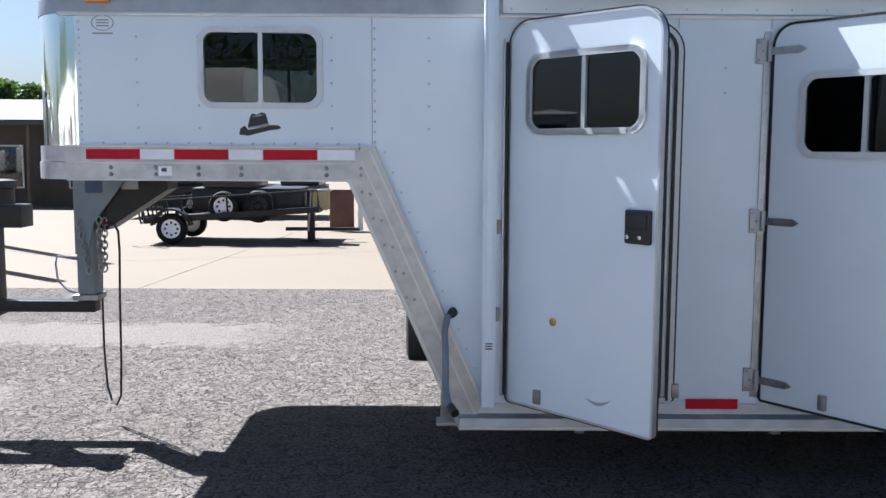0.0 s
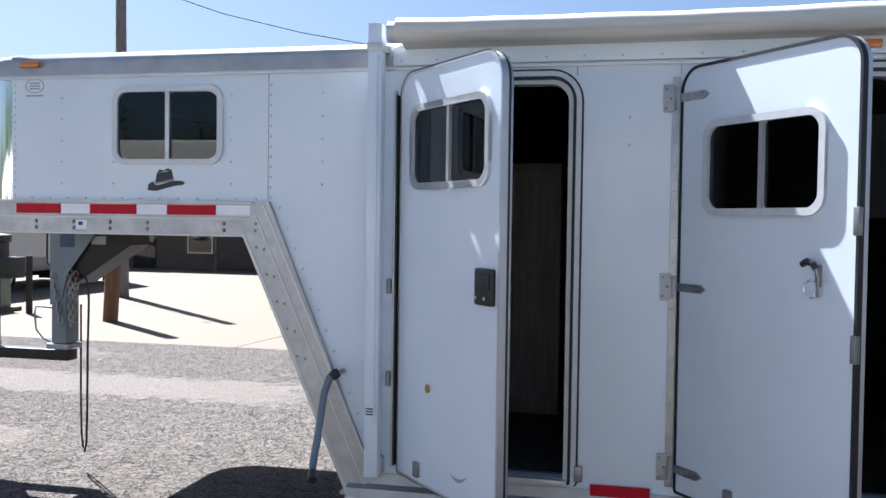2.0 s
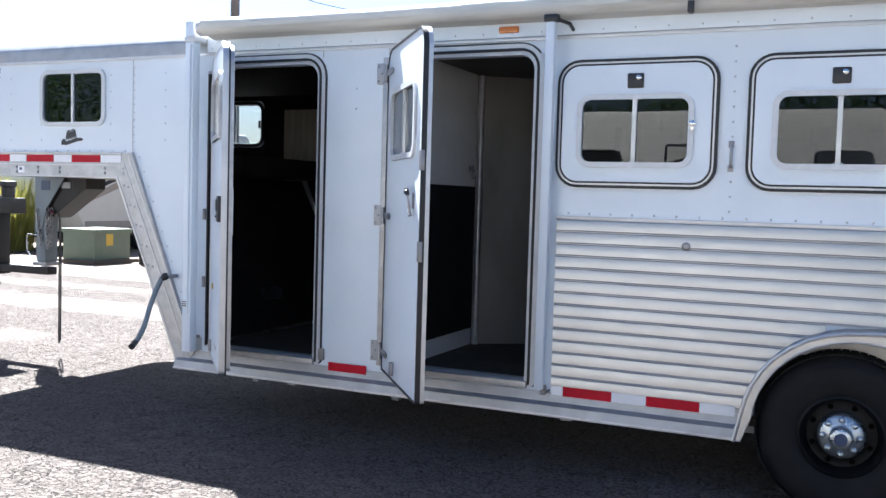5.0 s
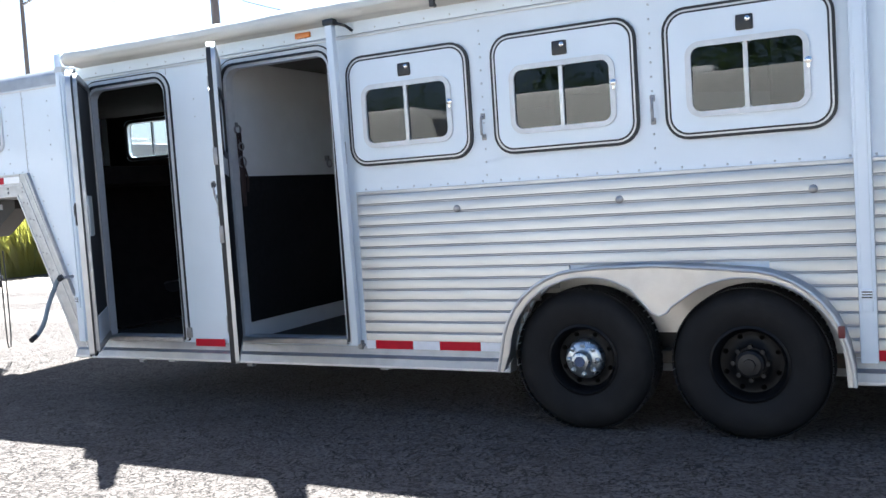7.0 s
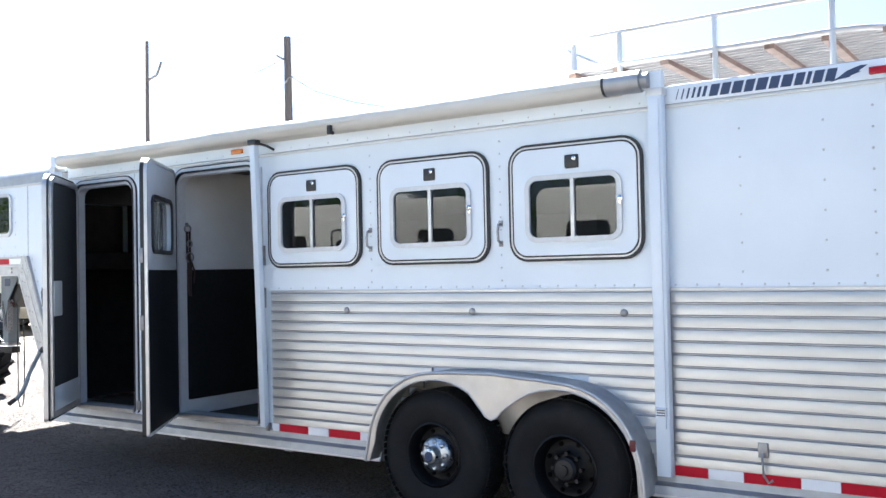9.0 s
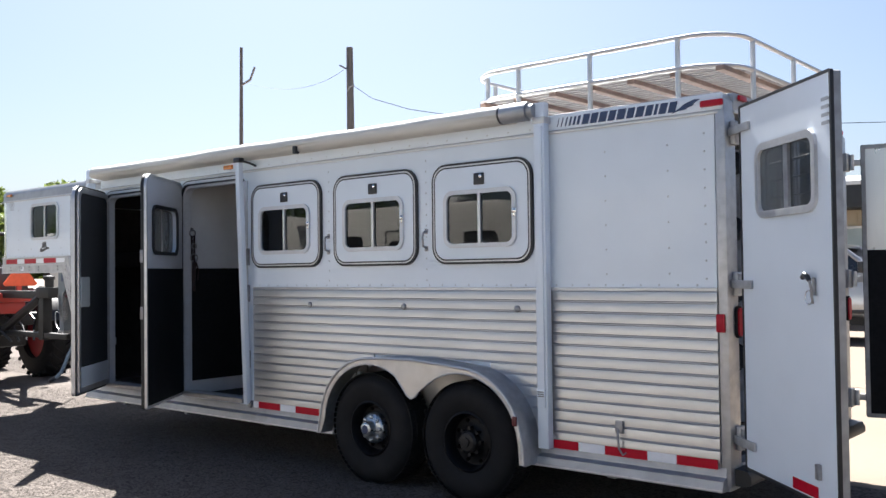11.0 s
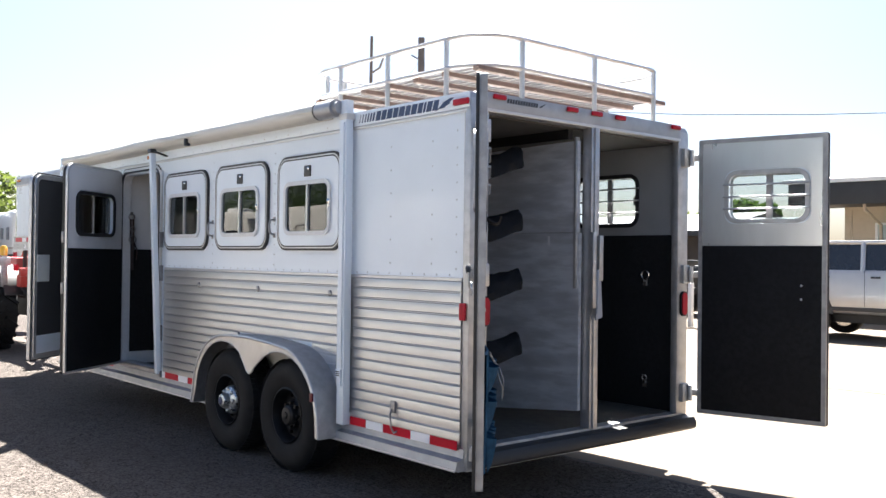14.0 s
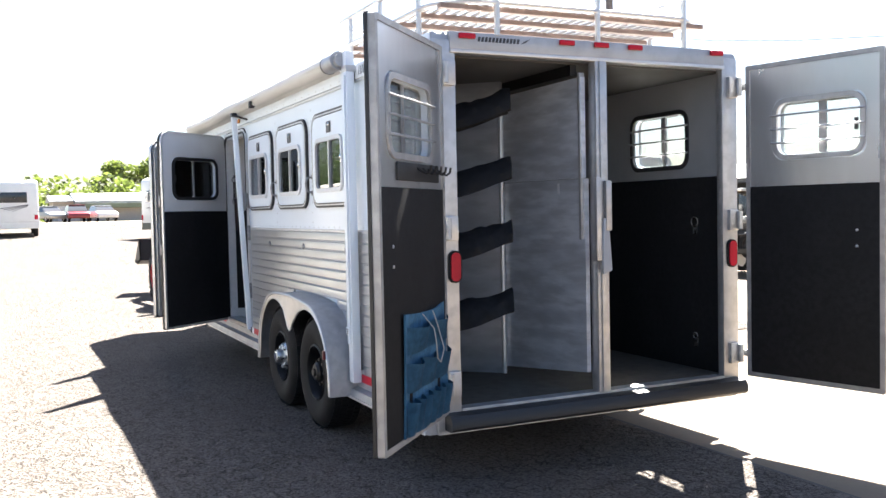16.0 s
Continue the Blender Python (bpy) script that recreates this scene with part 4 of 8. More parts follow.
def build_rear_door(hx, hy, ang, out, w):
    """A rear door: white outside, bare aluminium over black matting inside, with a barred window."""
    m = swing(hx, hy, ang)
    z0, z1 = 0.43, 2.325
    s = out
    win = (0.19, 0.785, 1.725, 2.10) if out < 0 else (0.18, 0.735, 1.75, 2.105)
    hole = rrect(win[0] + 0.02, win[1] - 0.02, win[2] + 0.02, win[3] - 0.02, 0.06)

    def lohi(a, b):
        return (a, b) if a < b else (b, a)
    bm = B()
    plate(bm, rrect(0, w, z0, z1, 0.012, 3), [hole], *lohi(0.0, -s * 0.034), "y", m)
    ob = part("rear_door", bm, WHITE, trailer, "open white rear door with black matting inside")
    bm = B()
    ring(bm, -0.012, w + 0.012, z0 - 0.012, z1 + 0.012, 0.014, 0.015, *lohi(s * 0.004, -s * 0.012), m)
    part("seal", bm, SEAL, ob)
    bm = B()
    ring(bm, -0.008, w + 0.006, z0 - 0.008, z1 + 0.006, 0.028, 0.012, *lohi(-s * 0.013, -s * 0.048), m)
    part("edge_channel", bm, DULL_EDGE, ob)
    bm = B()
    plate(bm, rrect(0.02, w - 0.022, 1.595, z1 - 0.022, 0.006, 2), [rrect(win[0] - 0.008, win[1] + 0.008, win[2] - 0.008, win[3] + 0.008, 0.07)], *lohi(-s * 0.035, -s * 0.040), "y", m)
    part("lining", bm, DOOR_LINING, ob, "bare brushed aluminium lining")
    bm = B()
    box(bm, 0.02, w - 0.022, *lohi(-s * 0.035, -s * 0.046), z0 + 0.02, 1.593, m, 0.003)
    rivets_in = [(w - 0.15, 1.33), (w - 0.15, 1.24)]
    part("mat", bm, BLACK_RUBBER, ob, "black rubber mat")
    for u, z in rivets_in:
        bm = B()
        lathe(bm, [(0.008, 0), (0.008, 0.004), (0.004, 0.006)], m @ Matrix.Translation((u, -s * 0.046, z)) @ Euler((radians(90 * s), 0, 0)).to_matrix().to_4x4(), 8)
        part("screw", bm, ALU_TRIM, ob)
    bm = B()
    ring(bm, *win, 0.034, 0.08, *lohi(s * 0.016, 0.0), m)
    part("window_rim", bm, WINDOW_RIM, ob)
    _, subs = sliding_window(ob, *win, 0.0, m, both=True, bars=True, out=s, thick=0.040, pane_mat=SMOKE if out < 0 else CLEAR, mid=0.52)
    for nm, sb, mat in subs:
        o = part(nm, sb, mat, ob)
        if nm == "pane":
            o.visible_shadow = False
    for z in (0.555, 1.39, 2.215):
        bm = B()
        box(bm, -0.13, 0.12, *lohi(s * 0.018, s * 0.002), z - 0.022, z + 0.022, m, 0.004)
        part("hinge_strap", bm, ALU, ob)
    if out < 0:
        door_handle(ob, m, 0.735, 1.40)
        bm = B()
        box(bm, 0.50, 0.73, -0.004, -0.001, 0.44, 0.492, m)
        part("reflective_tape", bm, TAPE_RED, ob, "red reflective strip")
        bm = B()
        box(bm, 0.735, 0.765, -0.02, -0.001, 0.53, 0.60, m, 0.004)
        part("hold_back", bm, STEEL, ob)
        bm = B()
        for k in range(4):
            box(bm, 0.83, 0.89, -0.004, -0.001, 2.10 + 0.035 * k, 2.115 + 0.035 * k, m)
        part("sticker", bm, DECAL_GREY, ob, "small unreadable grey sticker", 0)
        # coat hooks under the barred window
        bm = B()
        box(bm, 0.10, 0.68, 0.041, 0.052, 1.625, 1.71, m, 0.004)
        part("hook_board", bm, SEAL, ob, "black board with coat hooks")
        bm = B()
        for k in range(5):
            u = 0.12 + 0.075 * k
            tube(bm, [(u, 0.05, 1.69), (u, 0.075, 1.672), (u, 0.10, 1.662), (u, 0.118, 1.675), (u, 0.122, 1.70)], 0.006, 6, False, m)
        part("coat_hooks", bm, BLACK_STEEL, ob)
    return m, ob


LD_M, _ = build_rear_door(7.064, -0.044, -43.5, -1, 0.90)
RD_M, _ = build_rear_door(7.07, 2.113, 13.6, 1, 0.84)

for y, s in ((0.085, -1), (2.045, 1)):
    for z in (0.555, 1.39, 2.215):
        bm = B()
        box(bm, REAR + 0.001, REAR + 0.03, y - 0.035, y + 0.035, z - 0.065, z + 0.065, None, 0.006)
        tube(bm, [(REAR + 0.045, y + s * 0.03, z - 0.055), (REAR + 0.045, y + s * 0.03, z + 0.055)], 0.016, 8)
        part("rear_hinge", bm, ALU, trailer, "cast aluminium rear door hinge")
    bm = B()
    t = bmesh.new()
    plate(t, rrect(y - 0.038 + (0.018 if s < 0 else -0.005), y + 0.038 + (0.018 if s < 0 else -0.005), 1.095, 1.27, 0.037, 6), [], REAR, REAR + 0.016, "x")
    merge(bm, t)
    ob = part("tail_light", bm, BLACK_RUBBER, trailer, "oval red tail light in a black grommet")
    bm = B()
    plate(bm, rrect(y - 0.028 + (0.018 if s < 0 else -0.005), y + 0.028 + (0.018 if s < 0 else -0.005), 1.105, 1.26, 0.027, 6), [], REAR + 0.004, REAR + 0.024, "x")
    part("lens", bm, LENS_RED, ob)


def marker(x, y, z, along, mat, L=0.10, h=0.03):
    bm = B()
    if along == "x":
        box(bm, x - L / 2, x + L / 2, y - 0.018, y, z - h / 2, z + h / 2, None, 0.008)
    else:
        box(bm, x, x + 0.018, y - L / 2, y + L / 2, z - h / 2, z + h / 2, None, 0.008)
    part("marker_light", bm, mat, trailer, "amber marker light" if mat == LENS_AMBER else "red marker light")


marker(2.625, -0.023, 2.378, "x", LENS_AMBER, 0.115, 0.036)
marker(-1.40, -0.012, 2.392, "x", LENS_AMBER, 0.12, 0.03)
marker(6.90, -0.021, 2.375, "x", LENS_RED, 0.13, 0.036)
for y in (0.20, 0.835, 1.07, 1.31, 1.925):
    marker(REAR + 0.005, y, 2.419, "y", LENS_RED, 0.10, 0.03)
marker(6.925, -0.013, 1.18, "x", LENS_RED, 0.05, 0.10)
marker(5.70, -0.224, 0.565, "x", LENS_DARK, 0.032, 0.06)


def build_wheel(x, capped):
    m = Matrix.Translation((x, -0.045, 0.382)) @ Euler((radians(90), 0, 0)).to_matrix().to_4x4()
    R, W = 0.386, 0.235
    prof = [(0.184, -W / 2 + 0.015), (0.24, -W / 2), (0.32, -W / 2 - 0.004), (0.365, -W / 2 + 0.02), (R - 0.004, -W / 2 + 0.045), (R, -0.03), (R, 0.03), (R - 0.004, W / 2 - 0.045), (0.365, W / 2 - 0.02), (0.345, W / 2 - 0.002), (0.32, W / 2 + 0.008), (0.285, W / 2 + 0.010), (0.245, W / 2 + 0.004), (0.215, W / 2 - 0.006), (0.195, W / 2 - 0.014), (0.184, W / 2 - 0.024)]
    bm = B()
    lathe(bm, prof, m, 56, True)
    tyre = part("wheel", bm, TYRE, trailer, "black trailer wheel with a worn tyre")
    # tread blocks
    bm = B()
    for k in range(60):
        a = 2 * math.pi * k / 60
        for yy, off in ((-0.075, 0), (-0.025, 0.5), (0.025, 0), (0.075, 0.5)):
            mm = m @ Matrix.Rotation(a + off * math.pi / 30, 4, "Z")
            box(bm, R - 0.004, R + 0.0025, -0.016, 0.016, yy - 0.021, yy + 0.021, mm)
    part("tread", bm, TYRE, tyre, "", 0)
    bm = B()
    lathe(bm, [(0.186, -0.10), (0.186, 0.10), (0.196, 0.108), (0.184, 0.113), (0.174, 0.10), (0.166, 0.06), (0.156, 0.035), (0.13, 0.03), (0.09, 0.05), (0.08, 0.06), (0.01, 0.06)], m, 48)
    part("rim", bm, RIM_BLACK, tyre, "black steel rim")
    for k in range(8):
        a = 2 * math.pi * (k + 0.5) / 8
        bm = B()
        lathe(bm, [(0.013, 0.0), (0.013, 0.006), (0.009, 0.007)], m @ Matrix.Translation((0.138 * math.cos(a), 0.138 * math.sin(a), 0.031)), 10)
        part("rim_hole", bm, HOLE, tyre)
    bm = B()
    if capped:
        lathe(bm, [(0.108, 0.045), (0.108, 0.070), (0.100, 0.088), (0.085, 0.097), (0.062, 0.101), (0.054, 0.106), (0.052, 0.140), (0.046, 0.155), (0.034, 0.160), (0.01, 0.162)], m, 32)
        part("hub_cap", bm, HUB_CHROME, tyre, "chrome hub cap")
        for k in range(8):
            a = 2 * math.pi * k / 8
            bm = B()
            lathe(bm, [(0.015, 0.0), (0.015, 0.016), (0.010, 0.022), (0.003, 0.024)], m @ Matrix.Translation((0.081 * math.cos(a), 0.081 * math.sin(a), 0.090)), 10)
            part("lug_nut", bm, HUB_CHROME, tyre)
        bm = B()
        lathe(bm, [(0.030, 0), (0.028, 0.003)], m @ Matrix.Translation((0, 0, 0.161)), 20)
        part("cap_badge", bm, DECAL_BLUE, tyre, "", 0)
    else:
        lathe(bm, [(0.07, 0.05), (0.068, 0.10), (0.055, 0.115), (0.03, 0.118), (0.028, 0.13), (0.005, 0.132)], m, 28)
        part("hub", bm, BLACK_STEEL, tyre)
        for k in range(8):
            a = 2 * math.pi * k / 8
            bm = B()
            tube(bm, [m @ Vector((0.085 * math.cos(a), 0.085 * math.sin(a), 0.04)), m @ Vector((0.085 * math.cos(a), 0.085 * math.sin(a), 0.085))], 0.012, 6)
            part("lug_nut", bm, BLACK_STEEL, tyre)


build_wheel(HUBS[0], True)
build_wheel(HUBS[1], False)
for x in HUBS:
    bm = B()
    m = Matrix.Translation((x, WID + 0.045, 0.39)) @ Euler((radians(90), 0, 0)).to_matrix().to_4x4()
    lathe(bm, [(0.02, 0.1), (0.21, 0.1), (0.24, 0.117), (0.35, 0.117), (0.388, 0.08), (0.393, 0), (0.388, -0.08), (0.35, -0.117), (0.24, -0.117), (0.21, -0.1), (0.02, -0.1)], m, 40)
    part("wheel", bm, TYRE, trailer)
    bm = B()
    tube(bm, [(x, 0.1, 0.39), (x, WID - 0.1, 0.39)], 0.045, 10)
    part("axle", bm, BLACK_STEEL, trailer)


def build_fender(y_out, y_in):
    """Teardrop fender: a rolled top over both wheels and a skirt between them."""
    Ro = 0.475
    front, back = 4.452, 5.26
    path = [(front - 0.535, 0.315), (front - 0.515, 0.40)]
    path += [(front - 0.505 * math.cos(radians(a)), 0.40 + (Ro + 0.005) * math.sin(radians(a))) for a in range(14, 85, 10)]
    path += [(front + 0.12, 0.888), (4.84, 0.892), (back - 0.12, 0.872)]
    path += [(back + 0.475 * math.sin(radians(a)), 0.39 + 0.47 * math.cos(radians(a))) for a in range(8, 84, 10)]
    path += [(back + 0.482, 0.40), (back + 0.49, 0.30)]
    cusp = 0.632
    inner = [(front - 0.505, 0.315)] + [(front - 0.462 * math.cos(radians(a)), 0.40 + 0.44 * math.sin(radians(a))) for a in range(4, 130, 9)]
    inner = [p for p in inner if p[0] < 4.755]
    right = [(back + 0.462, 0.30)] + [(back + 0.455 * math.cos(radians(a)), 0.395 + 0.43 * math.sin(radians(a))) for a in range(4, 130, 9)]
    right = [p for p in right if p[0] > 4.925]
    low = inner + [(4.775, cusp + 0.05), (4.798, cusp + 0.018), (4.84, cusp), (4.882, cusp + 0.018), (4.905, cusp + 0.05)] + right[::-1]
    bm = B()
    s = 1 if y_in > y_out else -1
    prism(bm, path + low[::-1], min(y_out, y_out + s * 0.006), max(y_out, y_out + s * 0.006), "y")
    ob = part("fender", bm, FENDER_MAT, trailer, "dull aluminium tandem fender with a skirt between the wheels")
    bm = B()
    inset = [(x, z - 0.008) for x, z in path]
    prism(bm, path + inset[::-1], min(y_out + s * 0.003, y_in), max(y_out + s * 0.003, y_in), "y")
    part("fender_top", bm, ALU, ob)
    bm = B()
    tube(bm, [(x, y_out, z) for x, z in path], 0.010, 8)
    part("rolled_edge", bm, ALU_TRIM, ob)
    bm = B()
    tube(bm, [(x, y_out + s * 0.003, z) for x, z in low], 0.006, 6)
    part("lower_edge", bm, FENDER_MAT, ob)


build_fender(-0.215, 0.0)
build_fender(WID + 0.215, WID)
bm = B()
plate(bm, [(4.0, 0.72), (4.55, 0.72), (4.74, 0.50), (4.94, 0.50), (5.13, 0.72), (5.68, 0.72), (5.68, 0.885), (4.0, 0.885)], [], 0.085, 0.092)
part("inner_fender", bm, FENDER_MAT, trailer, "dull aluminium panel behind the wheels")
bm = B()
plate(bm, [(3.93, 0.34), (5.74, 0.34), (5.74, 0.90), (3.93, 0.90)], [], 0.135, 0.15)
part("wheel_well", bm, BLACK_STEEL, trailer, "dark wheel well")
bm = B()
box(bm, 3.93, 5.74, 0.03, 0.15, 0.895, 0.91)
part("wheel_well", bm, BLACK_STEEL, trailer)
for x in (1.2, 3.0, 4.2, 5.5, 6.2):
    bm = B()
    box(bm, x - 0.03, x + 0.03, 0.05, WID - 0.05, 0.24, 0.34)
    part("cross_member", bm, GREY_ALU, trailer)
for y in (0.35, WID - 0.35):
    bm = B()
    box(bm, 0.5, 6.3, y - 0.04, y + 0.04, 0.24, 0.34)
    part("chassis_beam", bm, GREY_ALU, trailer)


def build_awning():
    bm = B()
    # rolled fabric, a little uneven
    n = 60
    pts, rr = [], []
    for k in range(n + 1):
        x = 0.60 + (5.66 - 0.60) * k / n
        pts.append((x, -0.095 - 0.006 * math.sin(3.1 * x), 2.480 - 0.016 * (x - 0.6) / 5.06 + 0.004 * math.sin(2.3 * x + 1)))
        rr.append(0.057 + 0.002 * math.sin(5.3 * x) + 0.0015 * math.sin(13.1 * x))
    tube(bm, pts, rr, 20)
    ob = part("awning", bm, FABRIC_WHITE, trailer, "rolled white vinyl awning along the roof edge")
    bm = B()
    tube(bm, [(5.55, -0.095, 2.464), (5.745, -0.095, 2.464)], 0.060, 20)
    tube(bm, [(5.745, -0.095, 2.464), (5.785, -0.095, 2.464)], 0.042, 12)
    part("end_cap", bm, GREY_ALU, ob, "grey awning end cap")
    bm = B()
    tube(bm, [(5.535, -0.095, 2.464), (5.55, -0.095, 2.464)], 0.0615, 20)
    part("end_ring", bm, BLACK_PLASTIC, ob)
    bm = B()
    tube(bm, [(0.56, -0.095, 2.478), (0.61, -0.095, 2.478)], 0.050, 16)
    part("end_cap", bm, ALU_TRIM, ob)
    bm = B()
    prism(bm, [(-0.152, 2.46), (-0.130, 2.435), (-0.07, 2.418), (-0.022, 2.412), (-0.022, 2.42), (-0.07, 2.428), (-0.12, 2.445)], 0.62, 5.60, "x")
    part("awning_flap", bm, FABRIC_WHITE, ob)
    for x0, x1, y0, y1, za, zb, nm in ((0.468, 0.535, -0.125, -0.06, 0.41, 2.52, "front"), (5.768, 5.846, -0.085, -0.03, 0.39, 2.512, "rear")):
        bm = B()
        box(bm, x0, x1, y0, y1, za, zb, None, 0.006)
        arm = part("awning_arm", bm, WHITE, trailer, "white awning arm folded against the wall")
        bm = B()
        box(bm, x0 + 0.015, x1 - 0.015, y0 - 0.012, y0 - 0.001, za + 0.25, zb - 0.15, None, 0.003)
        part("inner_channel", bm, WHITE, arm)
        bm = B()
        box(bm, x0 + 0.01, x1 - 0.01, y0 - 0.02, y0 - 0.001, 0.70, 0.75, None, 0.004)
        part("slider", bm, WHITE, arm)
        for k in range(3):
            bm = B()
            box(bm, x0 + 0.016, x1 - 0.016, y0 - 0.0225, y0 - 0.0205, 0.708 + 0.013 * k, 0.714 + 0.013 * k)
            part("slot", bm, BLACK_PLASTIC, arm, "", 0)
        bm = B()
        box(bm, x0 - 0.005, x1 + 0.005, y0 - 0.004, 0.0, zb - 0.13, zb - 0.09, None, 0.004)
        part("upper_bracket", bm, ALU_TRIM, arm)
        bm = B()
        box(bm, x0, x1, y1, -0.001, za, za + 0.08, None, 0.003)
        part("lower_bracket", bm, ALU_TRIM, arm)
    # leaning middle prop
    bm = B()
    m = Matrix.Translation((2.865, -0.035, 0.42)) @ Matrix.Rotation(math.atan2(0.035, 2.0), 4, "Y") @ Matrix.Rotation(math.atan2(0.10, 2.0), 4, "X")
    box(bm, -0.022, 0.026, -0.022, 0.022, 0.0, 1.985, m, 0.004)
    arm = part("awning_prop", bm, WHITE, trailer, "white leaning awning prop")
    bm = B()
    box(bm, 2.865, 2.945, -0.165, -0.11, 2.385, 2.425, None, 0.012)
    tube(bm, [(2.93, -0.14, 2.40), (2.99, -0.10, 2.38), (2.99, -0.03, 2.36)], 0.010, 6)
    part("prop_head", bm, BLACK_PLASTIC, arm, "black plastic prop head")
    bm = B()
    box(bm, 2.87, 2.90, -0.03, 0.0, 0.385, 0.44, None, 0.004)
    tube(bm, [(2.90, -0.03, 0.40), (2.93, -0.04, 0.42)], 0.007, 6)
    part("foot_clip", bm, STEEL, arm)
    bm = B()
    tube(bm, [(3.62, -0.16, 2.415), (3.62, -0.12, 2.40)], 0.012, 6)
    box(bm, 3.605, 3.635, -0.168, -0.14, 2.39, 2.45, None, 0.005)
    part("awning_clip", bm, BLACK_PLASTIC, ob)


build_awning()


def build_rack():
    """Hay rack on the roof: slatted deck, posts and a hand rail with rounded corners."""
    x0, x1, y0, y1, r = 5.12, 6.97, 0.06, 1.87, 0.28
    def loop(z, inset=0.0):
        return [(u, v, z) for u, v in rrect(x0 + inset, x1 - inset, y0 + inset, y1 - inset, r, 7)]
    bm = B()
    tube(bm, loop(2.786), 0.014, 8, True)
    ob = part("hay_rack", bm, ALU_TRIM, trailer, "aluminium hay rack with a railing on the roof")
    bm = B()
    tube(bm, loop(2.610), 0.015, 8, True)
    part("deck_rail", bm, ALU_TRIM, ob)
    posts = [(5.56, y0), (6.09, y0), (6.665, y0), (x1, 0.39), (x1, 1.05), (x1 - 0.015, 1.69), (6.4, y1), (5.6, y1), (x0, 0.4), (x0, 1.3), (x0 + 0.1, y0 + 0.12)]
    for x, y in posts:
        bm = B()
        tube(bm, [(x, y, 2.435), (x, y, 2.786)], 0.016, 8)
        part("post", bm, ALU_TRIM, ob)
    SLAT_TAN = material("weathered_pale_slat", (0.38, 0.36, 0.34), 0.5, 0.3, 0.2, 14, 0.4, 3.0, (0.40, 0.32, 0.26), 0.05, 60)
    WOODY = material("rusty_slat", (0.30, 0.22, 0.18), 0.6, 0.3, 0.3, 12, 0.5, 3.0, (0.36, 0.21, 0.14), 0.08, 60)
    for k in range(7):
        x = x0 + 0.14 + 0.275 * k
        bm = B()
        box(bm, x - 0.025, x + 0.025, y0 + 0.01, y1 - 0.01, 2.570, 2.598, None, 0.004)
        part("bearer", bm, WOODY, ob, "rust stained bearer")
    for k in range(28):
        y = y0 + 0.04 + (y1 - y0 - 0.08) * k / 27
        cut = 0.0
        for yy in (y - y0, y1 - y):
            if yy < r:
                cut = r - math.sqrt(max(r * r - (r - yy) ** 2, 0))
        bm = B()
        box(bm, x0 + cut, x1 - cut, y - 0.011, y + 0.011, 2.600, 2.614, None, 0.003)
        part("slat", bm, SLAT_TAN, ob)


build_rack()


